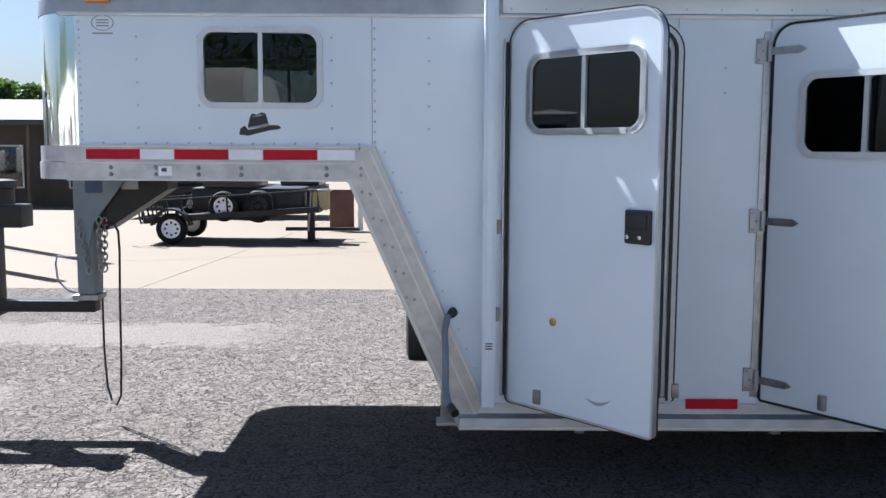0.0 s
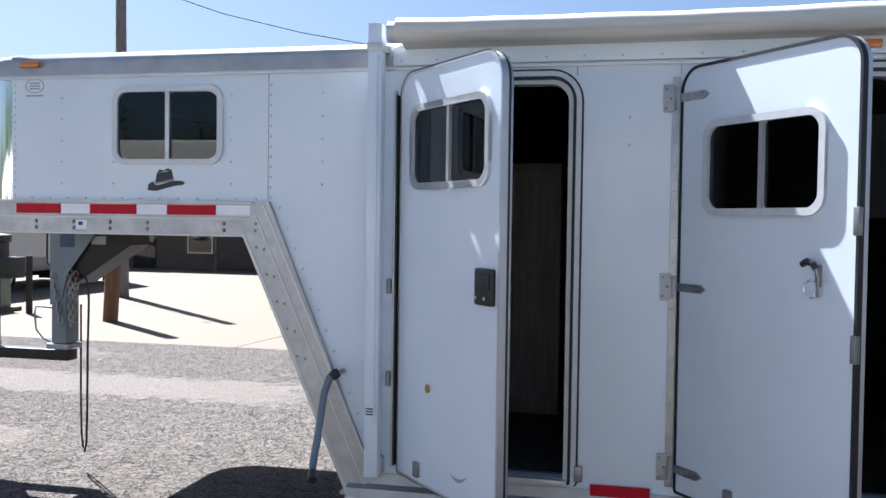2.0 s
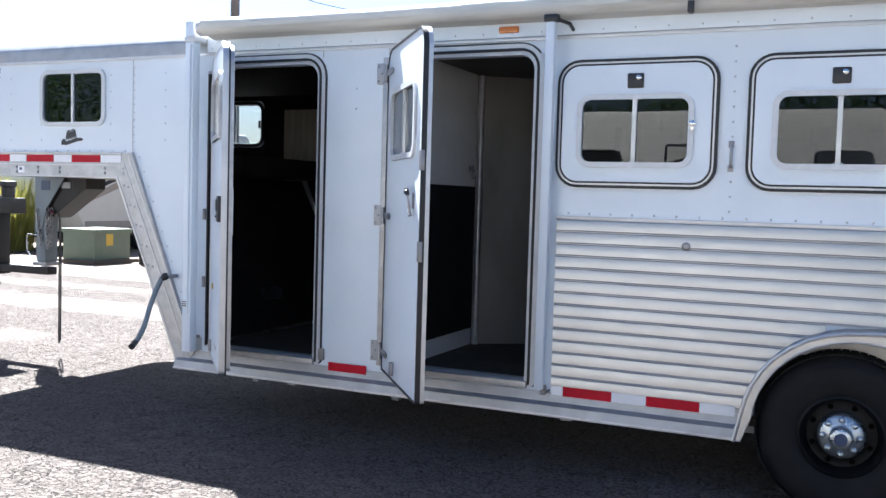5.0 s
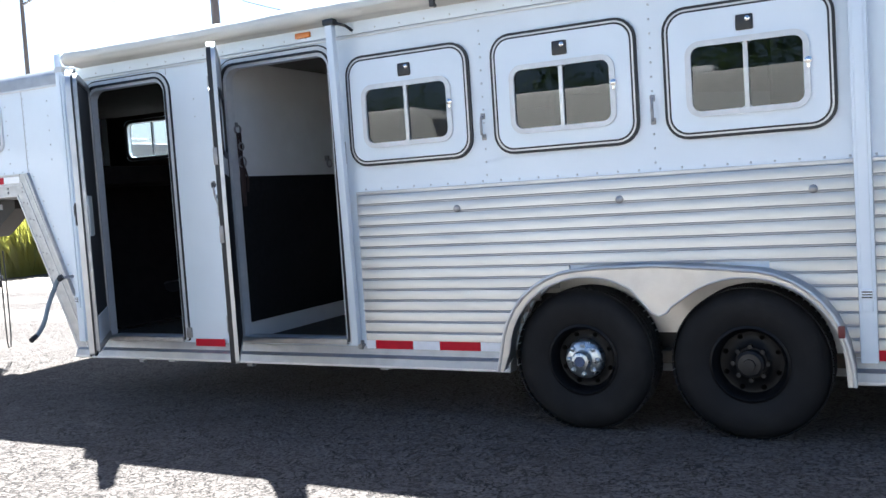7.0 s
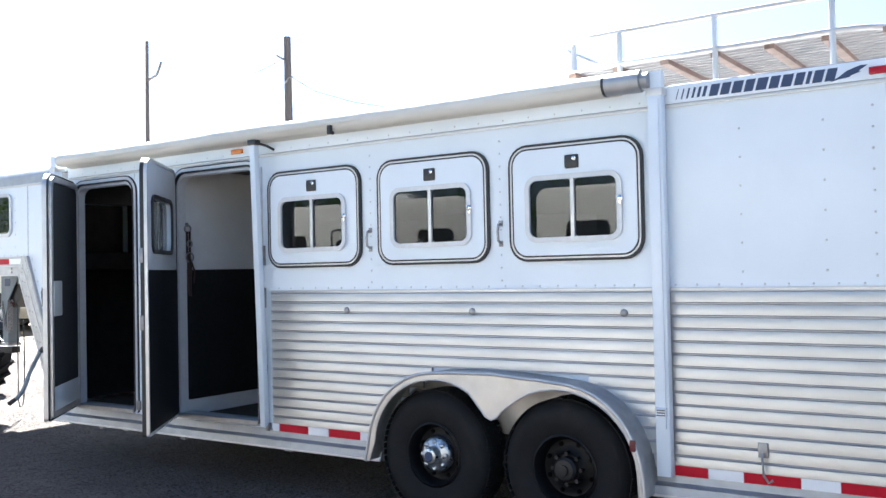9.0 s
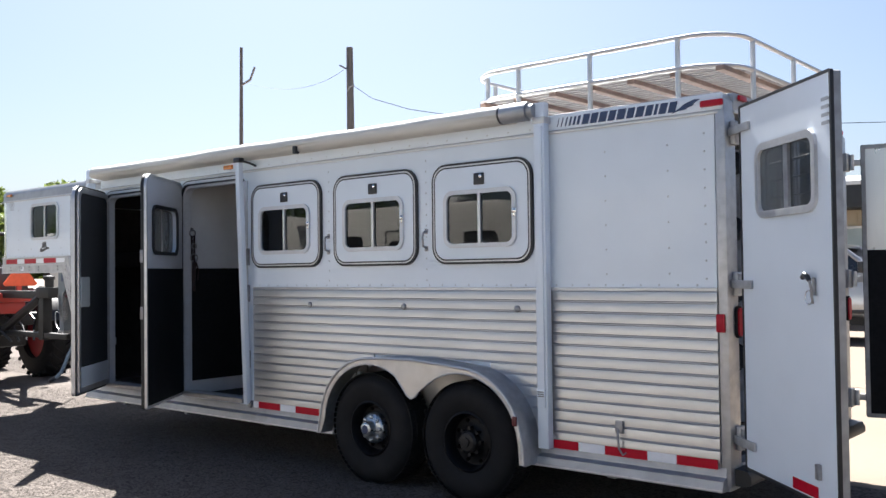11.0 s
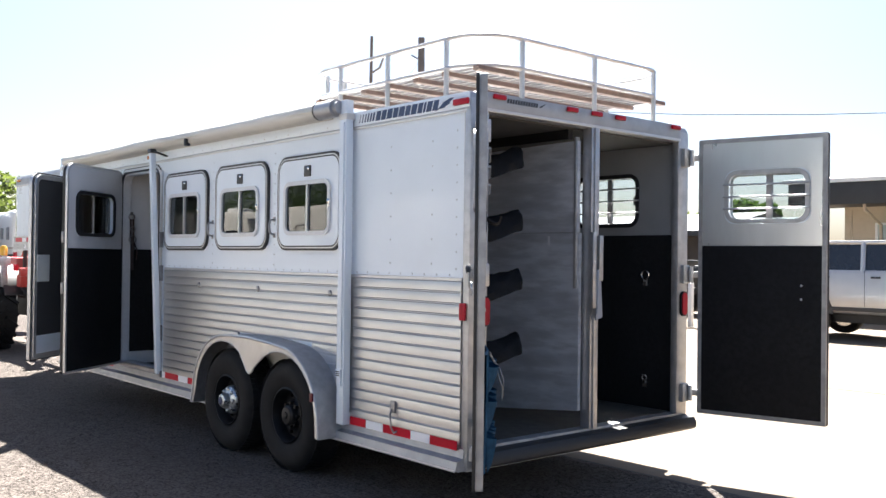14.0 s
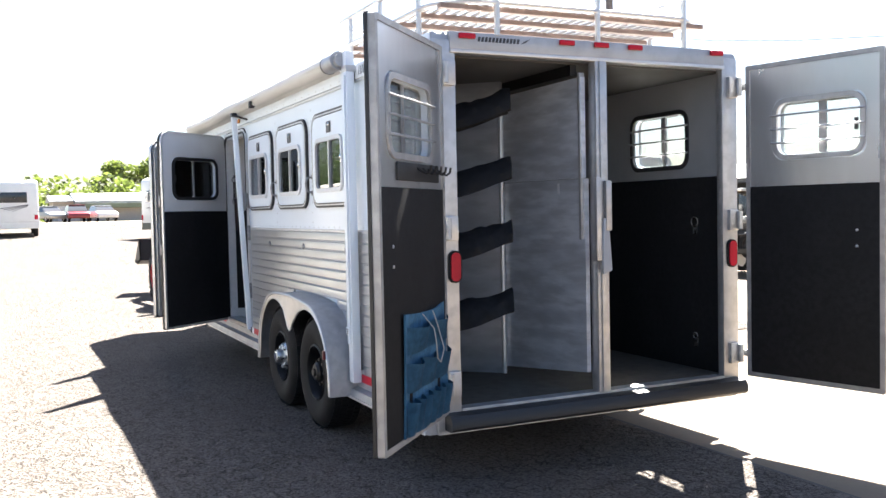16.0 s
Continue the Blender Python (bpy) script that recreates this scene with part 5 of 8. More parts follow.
def build_coupler():
    cy = 0.865
    bm = B()
    box(bm, -1.87, -1.765, cy - 0.065, cy + 0.065, 0.82, 1.525, None, 0.008)
    ob = part("coupler_tube", bm, GREY_BLUE, trailer, "grey-blue square coupler tube below the neck")
    bm = B()
    box(bm, -1.90, -1.75, cy - 0.075, cy + 0.075, 0.785, 0.818, None, 0.006)
    part("coupler_plate", bm, STEEL, ob)
    for y in (cy - 0.076, cy + 0.067):
        bm = B()
        prism(bm, [(-1.872, 1.53), (-1.54, 1.53), (-1.755, 1.25), (-1.79, 1.10), (-1.872, 1.06)], y, y + 0.009, "y")
        part("gusset", bm, GREY_BLUE, ob, "steel gusset plate")
    bm = B()
    prism(bm, [(-1.765, 1.30), (-1.735, 1.19), (-1.70, 1.20), (-1.33, 1.44), (-1.33, 1.525), (-1.765, 1.525)], cy - 0.05, cy + 0.16, "y")
    part("brace", bm, BLACK_STEEL, ob, "dark sloping brace")
    bm = B()
    box(bm, -1.60, -1.50, cy - 0.0535, cy - 0.0505, 1.44, 1.49)
    part("brace_label", bm, DECAL_GREY, ob, "worn grey label", 0)
    bm = B()
    plate(bm, rrect(-1.80, -1.70, 1.42, 1.50, 0.01, 3), [], cy - 0.079, cy - 0.0765)
    part("coupler_sticker", bm, DECAL_BLUE, ob, "small dark blue sticker", 0)
    bm = B()
    tube(bm, [(-1.87, cy - 0.05, 1.04), (-1.99, cy - 0.05, 1.045), (-2.0, cy - 0.05, 1.0), (-1.99, cy - 0.05, 0.90), (-1.93, cy - 0.05, 0.84), (-1.88, cy - 0.05, 0.83)], 0.006, 6)
    part("latch_rod", bm, STEEL, ob)
    bm = B()
    tube(bm, [(-1.71, cy - 0.07, 1.24), (-1.68, cy - 0.07, 1.245), (-1.665, cy - 0.07, 1.225)], 0.009, 6)
    part("breakaway_pin", bm, LENS_DARK, ob, "faded red pin")
    # safety chains, link by link in one strand
    for x0, dx, yy, n, top in ((-1.725, 0.0008, cy - 0.085, 10, 1.26), (-1.700, -0.001, cy - 0.06, 9, 1.25), (-1.842, 0.006, cy - 0.082, 9, 1.24)):
        bm = B()
        for k in range(n):
            z = top - 0.034 * k
            x = x0 + dx * k
            a = radians(90 * (k % 2) + 20)
            pts = []
            for j in range(10):
                u, v = 0.0145 * math.cos(j * math.pi / 5), 0.025 * math.sin(j * math.pi / 5)
                pts.append((x + u * math.cos(a), yy + u * math.sin(a), z + v))
            tube(bm, pts, 0.0052, 5, True)
        part("chain", bm, STEEL, ob, "rusty safety chain")
    # hanging brake cable loop
    bm = B()
    pts = [(-1.655, 0.825, 1.25), (-1.63, 0.825, 1.19), (-1.625, 0.825, 1.08), (-1.632, 0.825, 0.8), (-1.638, 0.83, 0.4), (-1.65, 0.84, 0.2), (-1.69, 0.88, 0.135), (-1.74, 0.94, 0.14), (-1.78, 0.98, 0.22), (-1.80, 1.0, 0.45), (-1.80, 1.0, 0.8), (-1.79, 0.985, 1.05)]
    fine = []
    for a, b in zip(pts, pts[1:]):
        fine += [tuple(Vector(a).lerp(Vector(b), k / 3)) for k in range(3)]
    tube(bm, fine + [pts[-1]], 0.007, 6)
    part("hanging_cable", bm, BLACK_PLASTIC, ob, "black cable hanging in a loop")
    # landing jack and crank
    bm = B()
    box(bm, 0.268, 0.335, 0.20, 0.275, 0.24, 0.85, None, 0.006)
    jack = part("landing_jack", bm, ALU, trailer, "landing jack leg behind the sloping leg")
    bm = B()
    box(bm, 0.245, 0.36, 0.18, 0.295, 0.222, 0.24, None, 0.004)
    part("foot", bm, ALU, jack)
    bm = B()
    tube(bm, [(0.325, -0.01, 0.885), (0.325, -0.11, 0.885), (0.33, -0.125, 0.87)], 0.012, 8)
    part("crank_shaft", bm, STEEL, jack)
    bm = B()
    tube(bm, [(0.338, -0.112, 0.895), (0.325, -0.12, 0.888), (0.308, -0.128, 0.872)], [0.020, 0.026, 0.020], 10)
    part("crank_knuckle", bm, BLACK_PLASTIC, jack)
    bm = B()
    tube(bm, [(0.325, -0.115, 0.888), (0.30, -0.13, 0.87), (0.285, -0.16, 0.80), (0.29, -0.22, 0.70), (0.29, -0.26, 0.60), (0.29, -0.29, 0.545), (0.30, -0.34, 0.50), (0.32, -0.39, 0.48)], 0.017, 10)
    part("crank", bm, GREY_BLUE, jack, "grey-blue bent jack crank")
    bm = B()
    tube(bm, [(0.312, -0.375, 0.487), (0.335, -0.43, 0.468)], 0.020, 10)
    part("crank_grip", bm, BLACK_PLASTIC, jack)
    # propane/water tank behind the leg
    bm = B()
    box(bm, 0.06, 0.40, 0.86, 1.14, 0.40, 0.74, None, 0.06)
    part("battery_box", bm, BLACK_PLASTIC, trailer, "black box behind the sloping leg")


build_coupler()


def build_inside():
    # bulkhead between living room and stalls: white over black, pale skirting
    bm = B()
    box(bm, 1.862, 1.915, 0.036, 1.25, FLOOR, TOP)
    part("bulkhead", bm, WHITE_IN, trailer, "pale bulkhead wall inside the side doorway")
    bm = B()
    box(bm, 1.9155, 1.926, 0.075, 1.235, 0.53, 1.535, None, 0.003)
    part("bulkhead_mat", bm, BLACK_RUBBER, trailer, "black rubber mat on the bulkhead")
    bm = B()
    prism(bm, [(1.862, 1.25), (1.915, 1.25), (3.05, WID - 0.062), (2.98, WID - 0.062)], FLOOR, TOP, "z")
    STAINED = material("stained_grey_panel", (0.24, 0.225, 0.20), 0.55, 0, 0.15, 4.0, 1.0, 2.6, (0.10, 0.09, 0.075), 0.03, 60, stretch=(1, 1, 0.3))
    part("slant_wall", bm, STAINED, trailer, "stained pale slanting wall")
    bm = B()
    prism(bm, [(2.50, 1.648), (2.512, 1.638), (3.05, WID - 0.079), (3.035, WID - 0.07)], FLOOR, 1.72, "z")
    part("slant_mat", bm, BLACK_RUBBER, trailer)
    bm = B()
    tube(bm, [(1.945, 1.262, FLOOR), (1.945, 1.262, TOP)], 0.022, 10)
    part("stall_post", bm, ALU, trailer)
    # stall dividers further back
    for k in range(2):
        x = 3.55 + 0.98 * k
        bm = B()
        prism(bm, [(x - 0.35, 0.12), (x - 0.31, 0.10), (x + 0.95, 1.93), (x + 0.91, 1.95)], 0.75, 1.85, "z")
        part("stall_divider", bm, ALU_SHEET, trailer, "aluminium stall divider")
    # living room: cabinets, doors, dark floor
    WOOD = material("worn_oak_veneer", (0.36, 0.325, 0.265), 0.5, 0, 0.3, 6.0, 0.4, 2.0, (0.19, 0.145, 0.095), 0.04, 40, stretch=(6, 6, 0.5))
    # near-black colour stands in for the room's shade on linings, ceiling and furniture
    DARK = material("dark_room_shade", (0.022, 0.018, 0.017), 0.9, 0, 0.3, 10, spec=0.08)
    bm = B()
    box(bm, 0.50, 1.20, WID - 0.55, WID - 0.04, FLOOR, 1.98, None, 0.006)
    cab = part("wardrobe", bm, WOOD, trailer, "worn oak wardrobe inside the doorway")
    bm = B()
    for a, b in ((0.53, 0.84), (0.86, 1.17)):
        ring(bm, a, b, 1.30, 1.93, 0.045, 0.01, WID - 0.575, WID - 0.555)
        ring(bm, a, b, 0.50, 1.25, 0.045, 0.01, WID - 0.575, WID - 0.555)
    part("cabinet_door", bm, WOOD, cab)
    bm = B()
    box(bm, 0.04, 0.49, WID - 0.48, WID - 0.052, 1.725, 2.14, None, 0.006)
    part("bunk_cupboard", bm, WOOD, trailer, "worn oak cupboard at the end of the bunk")
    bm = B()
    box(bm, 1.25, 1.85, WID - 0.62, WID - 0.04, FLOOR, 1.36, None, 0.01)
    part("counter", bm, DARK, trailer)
    bm = B()
    box(bm, 1.84, 1.858, 0.04, WID - 0.04, FLOOR, TOP)
    part("bulkhead_panel", bm, WOOD, trailer)
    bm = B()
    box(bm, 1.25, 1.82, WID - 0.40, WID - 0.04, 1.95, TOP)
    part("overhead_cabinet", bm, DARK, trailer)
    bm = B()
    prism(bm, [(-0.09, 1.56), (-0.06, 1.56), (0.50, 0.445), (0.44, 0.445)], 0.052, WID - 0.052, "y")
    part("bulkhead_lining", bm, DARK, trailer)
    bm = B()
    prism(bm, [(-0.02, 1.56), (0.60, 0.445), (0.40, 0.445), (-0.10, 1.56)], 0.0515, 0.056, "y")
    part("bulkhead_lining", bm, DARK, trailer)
    bm = B()
    box(bm, -1.45, 0.35, 0.1, WID - 0.1, 1.565, 1.72, None, 0.04)
    part("bunk_mattress", bm, DARK, trailer)
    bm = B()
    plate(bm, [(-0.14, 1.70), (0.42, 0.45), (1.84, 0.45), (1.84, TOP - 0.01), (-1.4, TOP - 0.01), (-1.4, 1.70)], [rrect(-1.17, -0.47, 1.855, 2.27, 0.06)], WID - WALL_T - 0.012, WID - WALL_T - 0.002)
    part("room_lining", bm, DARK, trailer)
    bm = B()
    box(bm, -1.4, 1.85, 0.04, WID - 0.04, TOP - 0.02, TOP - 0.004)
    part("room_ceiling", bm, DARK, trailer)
    # added dark panel that shuts off bright reflections inside the nose
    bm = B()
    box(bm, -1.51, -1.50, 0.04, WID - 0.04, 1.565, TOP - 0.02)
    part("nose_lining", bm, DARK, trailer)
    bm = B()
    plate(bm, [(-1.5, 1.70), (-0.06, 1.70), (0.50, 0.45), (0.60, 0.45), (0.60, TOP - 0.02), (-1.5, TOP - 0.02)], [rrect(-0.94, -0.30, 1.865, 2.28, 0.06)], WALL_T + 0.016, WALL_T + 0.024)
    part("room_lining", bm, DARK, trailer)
    # rear tack compartment
    TM = Matrix.Translation((6.12, 0.885, 0)) @ Matrix.Rotation(math.atan2(0.10, 0.80), 4, "Z")
    bm = B()
    plate(bm, [(0, 0.455), (0.80, 0.52), (0.80, 1.655), (0, 1.655)], [], 0.0, 0.03, "y", TM)
    part("tack_wall", bm, SCUFFED, trailer, "scuffed bare aluminium wall of the tack room")
    bm = B()
    plate(bm, [(0.0, 1.66), (0.79, 1.66), (0.79, 2.245), (0.0, 2.215)], [], -0.012, 0.02, "y", TM)
    part("tack_wall_upper", bm, SCUFFED, trailer)
    bm = B()
    box(bm, 0.765, 0.785, -0.018, 0.022, 1.30, 2.27, TM, 0.004)
    part("tack_post", bm, ALU, trailer)
    bm = B()
    box(bm, 0.555, 0.572, -0.0025, -0.0005, 1.575, 1.635, TM)
    part("paper_tag", bm, TAPE_WHITE, trailer, "small pale paper tag", 0)
    bm = B()
    prism(bm, [(6.125, 0.87), (6.10, 0.90), (5.38, 0.095), (5.40, 0.07)], FLOOR, TOP, "z")
    part("tack_slant", bm, ALU_SHEET, trailer)
    bm = B()
    tube(bm, [(6.13, 0.868, FLOOR), (6.13, 0.868, 2.25)], 0.016, 8)
    part("corner_strip", bm, ALU_TRIM, trailer)
    # lining behind the saddle racks
    bm = B()
    plate(bm, [(5.4, FLOOR), (6.87, FLOOR), (6.87, TOP), (5.4, TOP)], [], WALL_T + 0.021, WALL_T + 0.028)
    part("tack_lining", bm, ALU_SHEET, trailer)
    for x in (5.75, 6.12, 6.72):
        bm = B()
        box(bm, x - 0.012, x + 0.012, WALL_T + 0.029, WALL_T + 0.034, FLOOR + 0.02, TOP - 0.02, None, 0.002)
        part("lining_seam", bm, DULL_EDGE, trailer)
    # saddle racks: padded black arms with a drooping cover
    bm = B()
    tube(bm, [(6.50, 0.09, 0.50), (6.50, 0.09, 2.28)], 0.022, 10)
    pole = part("saddle_rack_pole", bm, ALU_TRIM, trailer)
    for k, z in enumerate((2.13, 1.745, 1.385, 0.985)):
        t = bmesh.new()
        n = 22
        rings = []
        dirn = Vector((0.42, 0.91, 0)).normalized()
        side = Vector((-dirn.y, dirn.x, 0))
        for i in range(n + 1):
            f = i / n
            c = Vector((6.52, 0.06, z - 0.20)) + dirn * (0.57 * f) + Vector((0, 0, 0.125 * f ** 1.3))
            wd = 0.085 + 0.03 * math.sin(math.pi * min(f * 1.1, 1)) + 0.02 * f
            hh = 0.150 * (1 - 0.30 * f) + 0.008 * math.sin(9 * f + k) + (0.022 * (f - 0.8) / 0.2 if f > 0.8 else 0.0)
            rg = []
            for a in range(10):
                an = math.pi * (a / 9)
                ww = 0.006 * math.sin(17 * f + 2.3 * a + 5 * k) + 0.004 * math.sin(31 * f - 1.7 * a + k)
                rg.append(t.verts.new(c + side * ((wd + ww) * math.cos(an)) + Vector((0, 0, (hh + ww) * math.sin(an) - (0.03 * abs(math.cos(an)) * math.sin(math.pi * f))))))
            for a in range(9, -1, -1):
                an = math.pi * (a / 9)
                rg.append(t.verts.new(c + side * (wd * 0.85 * math.cos(an)) + Vector((0, 0, hh * 0.8 * math.sin(an) - 0.012))))
            rings.append(rg)
        for a, b in zip(rings, rings[1:]):
            quads(t, a, b)
        t.faces.new(rings[0]), t.faces.new(rings[-1][::-1])
        bm = B()
        merge(bm, t)
        part("saddle_rack", bm, BLACK_RUBBER, trailer, "black padded saddle rack arm")
    # strap latch and tie rings on the far wall mat
    bm = B()
    box(bm, 7.0, 7.03, 0.985, 1.02, 1.18, 1.66, None, 0.006)
    box(bm, 6.99, 7.02, 1.06, 1.10, 1.35, 1.64, None, 0.008)
    part("door_bar", bm, ALU, trailer, "aluminium cam bar on the centre post")
    bm = B()
    prism(bm, [(1.03, 1.40), (1.08, 1.40), (1.10, 1.12), (1.04, 1.10)], 7.0, 7.014, "x")
    tube(bm, [(7.01, 1.05, 1.42), (7.03, 1.03, 1.30), (7.02, 1.035, 1.14)], 0.012, 6)
    part("hanging_strap", bm, DECAL_GREY, trailer, "grey strap hanging from the centre post")
    for z, r in ((1.38, 0.032), (0.63, 0.02)):
        bm = B()
        yy = WID - WALL_T - 0.04
        tube(bm, [(6.66 + r * math.cos(a * math.pi / 6), yy, z + r * math.sin(a * math.pi / 6)) for a in range(12)], 0.006, 6, True)
        box(bm, 6.64, 6.68, yy, yy + 0.018, z - r - 0.05, z - r, None, 0.004)
        part("tie_ring", bm, CHROME, trailer, "steel tie ring")


build_inside()


def build_decals():
    # slanting bars standing for the maker's name on the roof band, and the feather-like flourish
    def slanted(bm, x, w, z0, z1, y, lean=0.3):
        d = (z1 - z0) * lean
        prism(bm, [(x, z0), (x + w, z0), (x + w + d, z1), (x + d, z1)], y - 0.002, y, "y")
    bm = B()
    for k in range(6):
        slanted(bm, 5.90 + 0.028 * k, 0.004 + 0.0025 * k, 2.355, 2.408, -0.021)
    x = 6.075
    for w in (0.045, 0.045, 0.05, 0.045, 0.052, 0.045, 0.05, 0.042, 0.018, 0.045, 0.045):
        slanted(bm, x, w, 2.352, 2.412, -0.021)
        x += w + 0.0125
    part("name_bars", bm, DECAL_BLUE, trailer, "dark blue slanted bars on the white roof band", 0)
    bm = B()
    prism(bm, [(6.66, 2.345), (6.70, 2.365), (6.74, 2.392), (6.80, 2.41), (6.83, 2.408), (6.79, 2.385), (6.80, 2.38), (6.75, 2.365), (6.755, 2.36), (6.70, 2.355)], -0.023, -0.021, "y")
    part("flourish", bm, DECAL_BLUE, trailer, "dark blue feather-shaped flourish", 0)
    bm = B()
    yy = 0.268
    for w in (0.019,) * 12:
        prism(bm, [(yy, 2.394), (yy + w * 0.75, 2.394), (yy + w * 0.75 + 0.006, 2.42), (yy + 0.006, 2.42)], REAR + 0.004, REAR + 0.0062, "x")
        yy += w + 0.003
    prism(bm, [(0.538, 2.394), (0.556, 2.408), (0.598, 2.426), (0.566, 2.402)], REAR + 0.004, REAR + 0.0062, "x")
    part("name_bars", bm, DECAL_BLACK, trailer, "small dark bars on the rear header", 0)
    # hat decal below the neck window
    bm = B()
    brim = [(-0.730, 1.748), (-0.725, 1.778), (-0.702, 1.792), (-0.685, 1.772), (-0.630, 1.782), (-0.575, 1.796), (-0.540, 1.795), (-0.522, 1.785), (-0.535, 1.775), (-0.580, 1.770), (-0.630, 1.757), (-0.685, 1.743)]
    prism(bm, brim, -0.0025, -0.0005, "y")
    crown = [(-0.688, 1.782), (-0.678, 1.832), (-0.665, 1.852), (-0.642, 1.846), (-0.618, 1.858), (-0.598, 1.850), (-0.590, 1.818), (-0.582, 1.796), (-0.630, 1.784)]
    prism(bm, crown, -0.003, -0.0005, "y")
    ob = part("hat_decal", bm, DECAL_BLACK, trailer, "black and grey western hat decal", 0)
    bm = B()
    prism(bm, [(-0.686, 1.777), (-0.630, 1.786), (-0.583, 1.799), (-0.584, 1.806), (-0.630, 1.794), (-0.687, 1.785)], -0.0038, -0.0028, "y")
    prism(bm, [(-0.670, 1.836), (-0.630, 1.846), (-0.605, 1.848), (-0.630, 1.838)], -0.0038, -0.0028, "y")
    part("hat_band", bm, DECAL_GREY, ob, "", 0)
    # small oval sticker with unreadable writing
    bm = B()
    c = (-1.385, 2.285)
    plate(bm, [(c[0] + 0.055 * math.cos(k * math.pi / 12), c[1] + 0.038 * math.sin(k * math.pi / 12)) for k in range(24)], [[(c[0] + 0.050 * math.cos(k * math.pi / 12), c[1] + 0.034 * math.sin(k * math.pi / 12)) for k in range(24)]], -0.0015, 0.0)
    for k in range(3):
        box(bm, c[0] - 0.03, c[0] + 0.03, -0.0015, 0.0, c[1] - 0.018 + 0.014 * k, c[1] - 0.011 + 0.014 * k)
    box(bm, c[0] - 0.05, c[0] + 0.05, -0.0015, 0.0, c[1] - 0.055, c[1] - 0.047)
    part("dealer_sticker", bm, DECAL_GREY, trailer, "small grey oval sticker", 0)
    bm = B()
    box(bm, -1.145 + 0.02, -1.06, -0.025, -0.0222, 1.545, 1.592)
    part("data_plate", bm, TAPE_WHITE, trailer, "small white data plate", 0)
    bm = B()
    box(bm, -1.11, -1.085, -0.0262, -0.0252, 1.565, 1.584)
    part("data_mark", bm, DECAL_BLUE, trailer, "", 0)


build_decals()

# ---- loose things in and on the trailer ----


def build_halter():
    ob = thing("halter", "worn dark brown leather halter hanging from a wall ring", "halter", (1.95, 0.08, 1.86))
    LEATHER = material("dark_brown_leather", (0.035, 0.018, 0.016), 0.6, 0, 0.3, 40, 0.4, 20, (0.02, 0.012, 0.01))
    bm = B()
    tube(bm, [(1.955, 0.075 + 0.03 * math.cos(a * math.pi / 6), 1.85 + 0.03 * math.sin(a * math.pi / 6)) for a in range(12)], 0.007, 6, True)
    box(bm, 1.927, 1.95, 0.06, 0.09, 1.868, 1.90, None, 0.004)
    part("ring", bm, STEEL, ob, "steel wall ring")
    bm = B()
    for y in (0.062, 0.088):
        box(bm, 1.958, 1.966, y - 0.009, y + 0.009, 1.64, 1.83, None, 0.002)
    tube(bm, [(1.962, 0.075, 1.66), (1.968, 0.080, 1.56), (1.966, 0.078, 1.46), (1.966, 0.082, 1.33)], [0.015, 0.021, 0.018, 0.012], 7)
    part("strap", bm, LEATHER, ob)
    for z, r in ((1.63, 0.036), (1.735, 0.024)):
        bm = B()
        tube(bm, [(1.974, 0.077 + r * math.cos(a * math.pi / 6), z + r * math.sin(a * math.pi / 6)) for a in range(12)], 0.006, 6, True)
        part("buckle", bm, STEEL, ob, "dull steel buckle ring")
    bm = B()
    tube(bm, [(1.965, 0.10, 1.60), (1.972, 0.125, 1.52), (1.970, 0.118, 1.43)], 0.007, 6)
    part("loose_end", bm, LEATHER, ob)
    ob = thing("tie_ring", "steel tie ring on the bulkhead wall", "ring", (1.94, 1.14, 1.63))
    bm = B()
    tube(bm, [(1.95, 1.14 + 0.03 * math.cos(a * math.pi / 6), 1.62 + 0.03 * math.sin(a * math.pi / 6)) for a in range(12)], 0.007, 6, True)
    box(bm, 1.916, 1.945, 1.125, 1.155, 1.64, 1.68, None, 0.004)
    part("ring", bm, STEEL, ob)


build_halter()


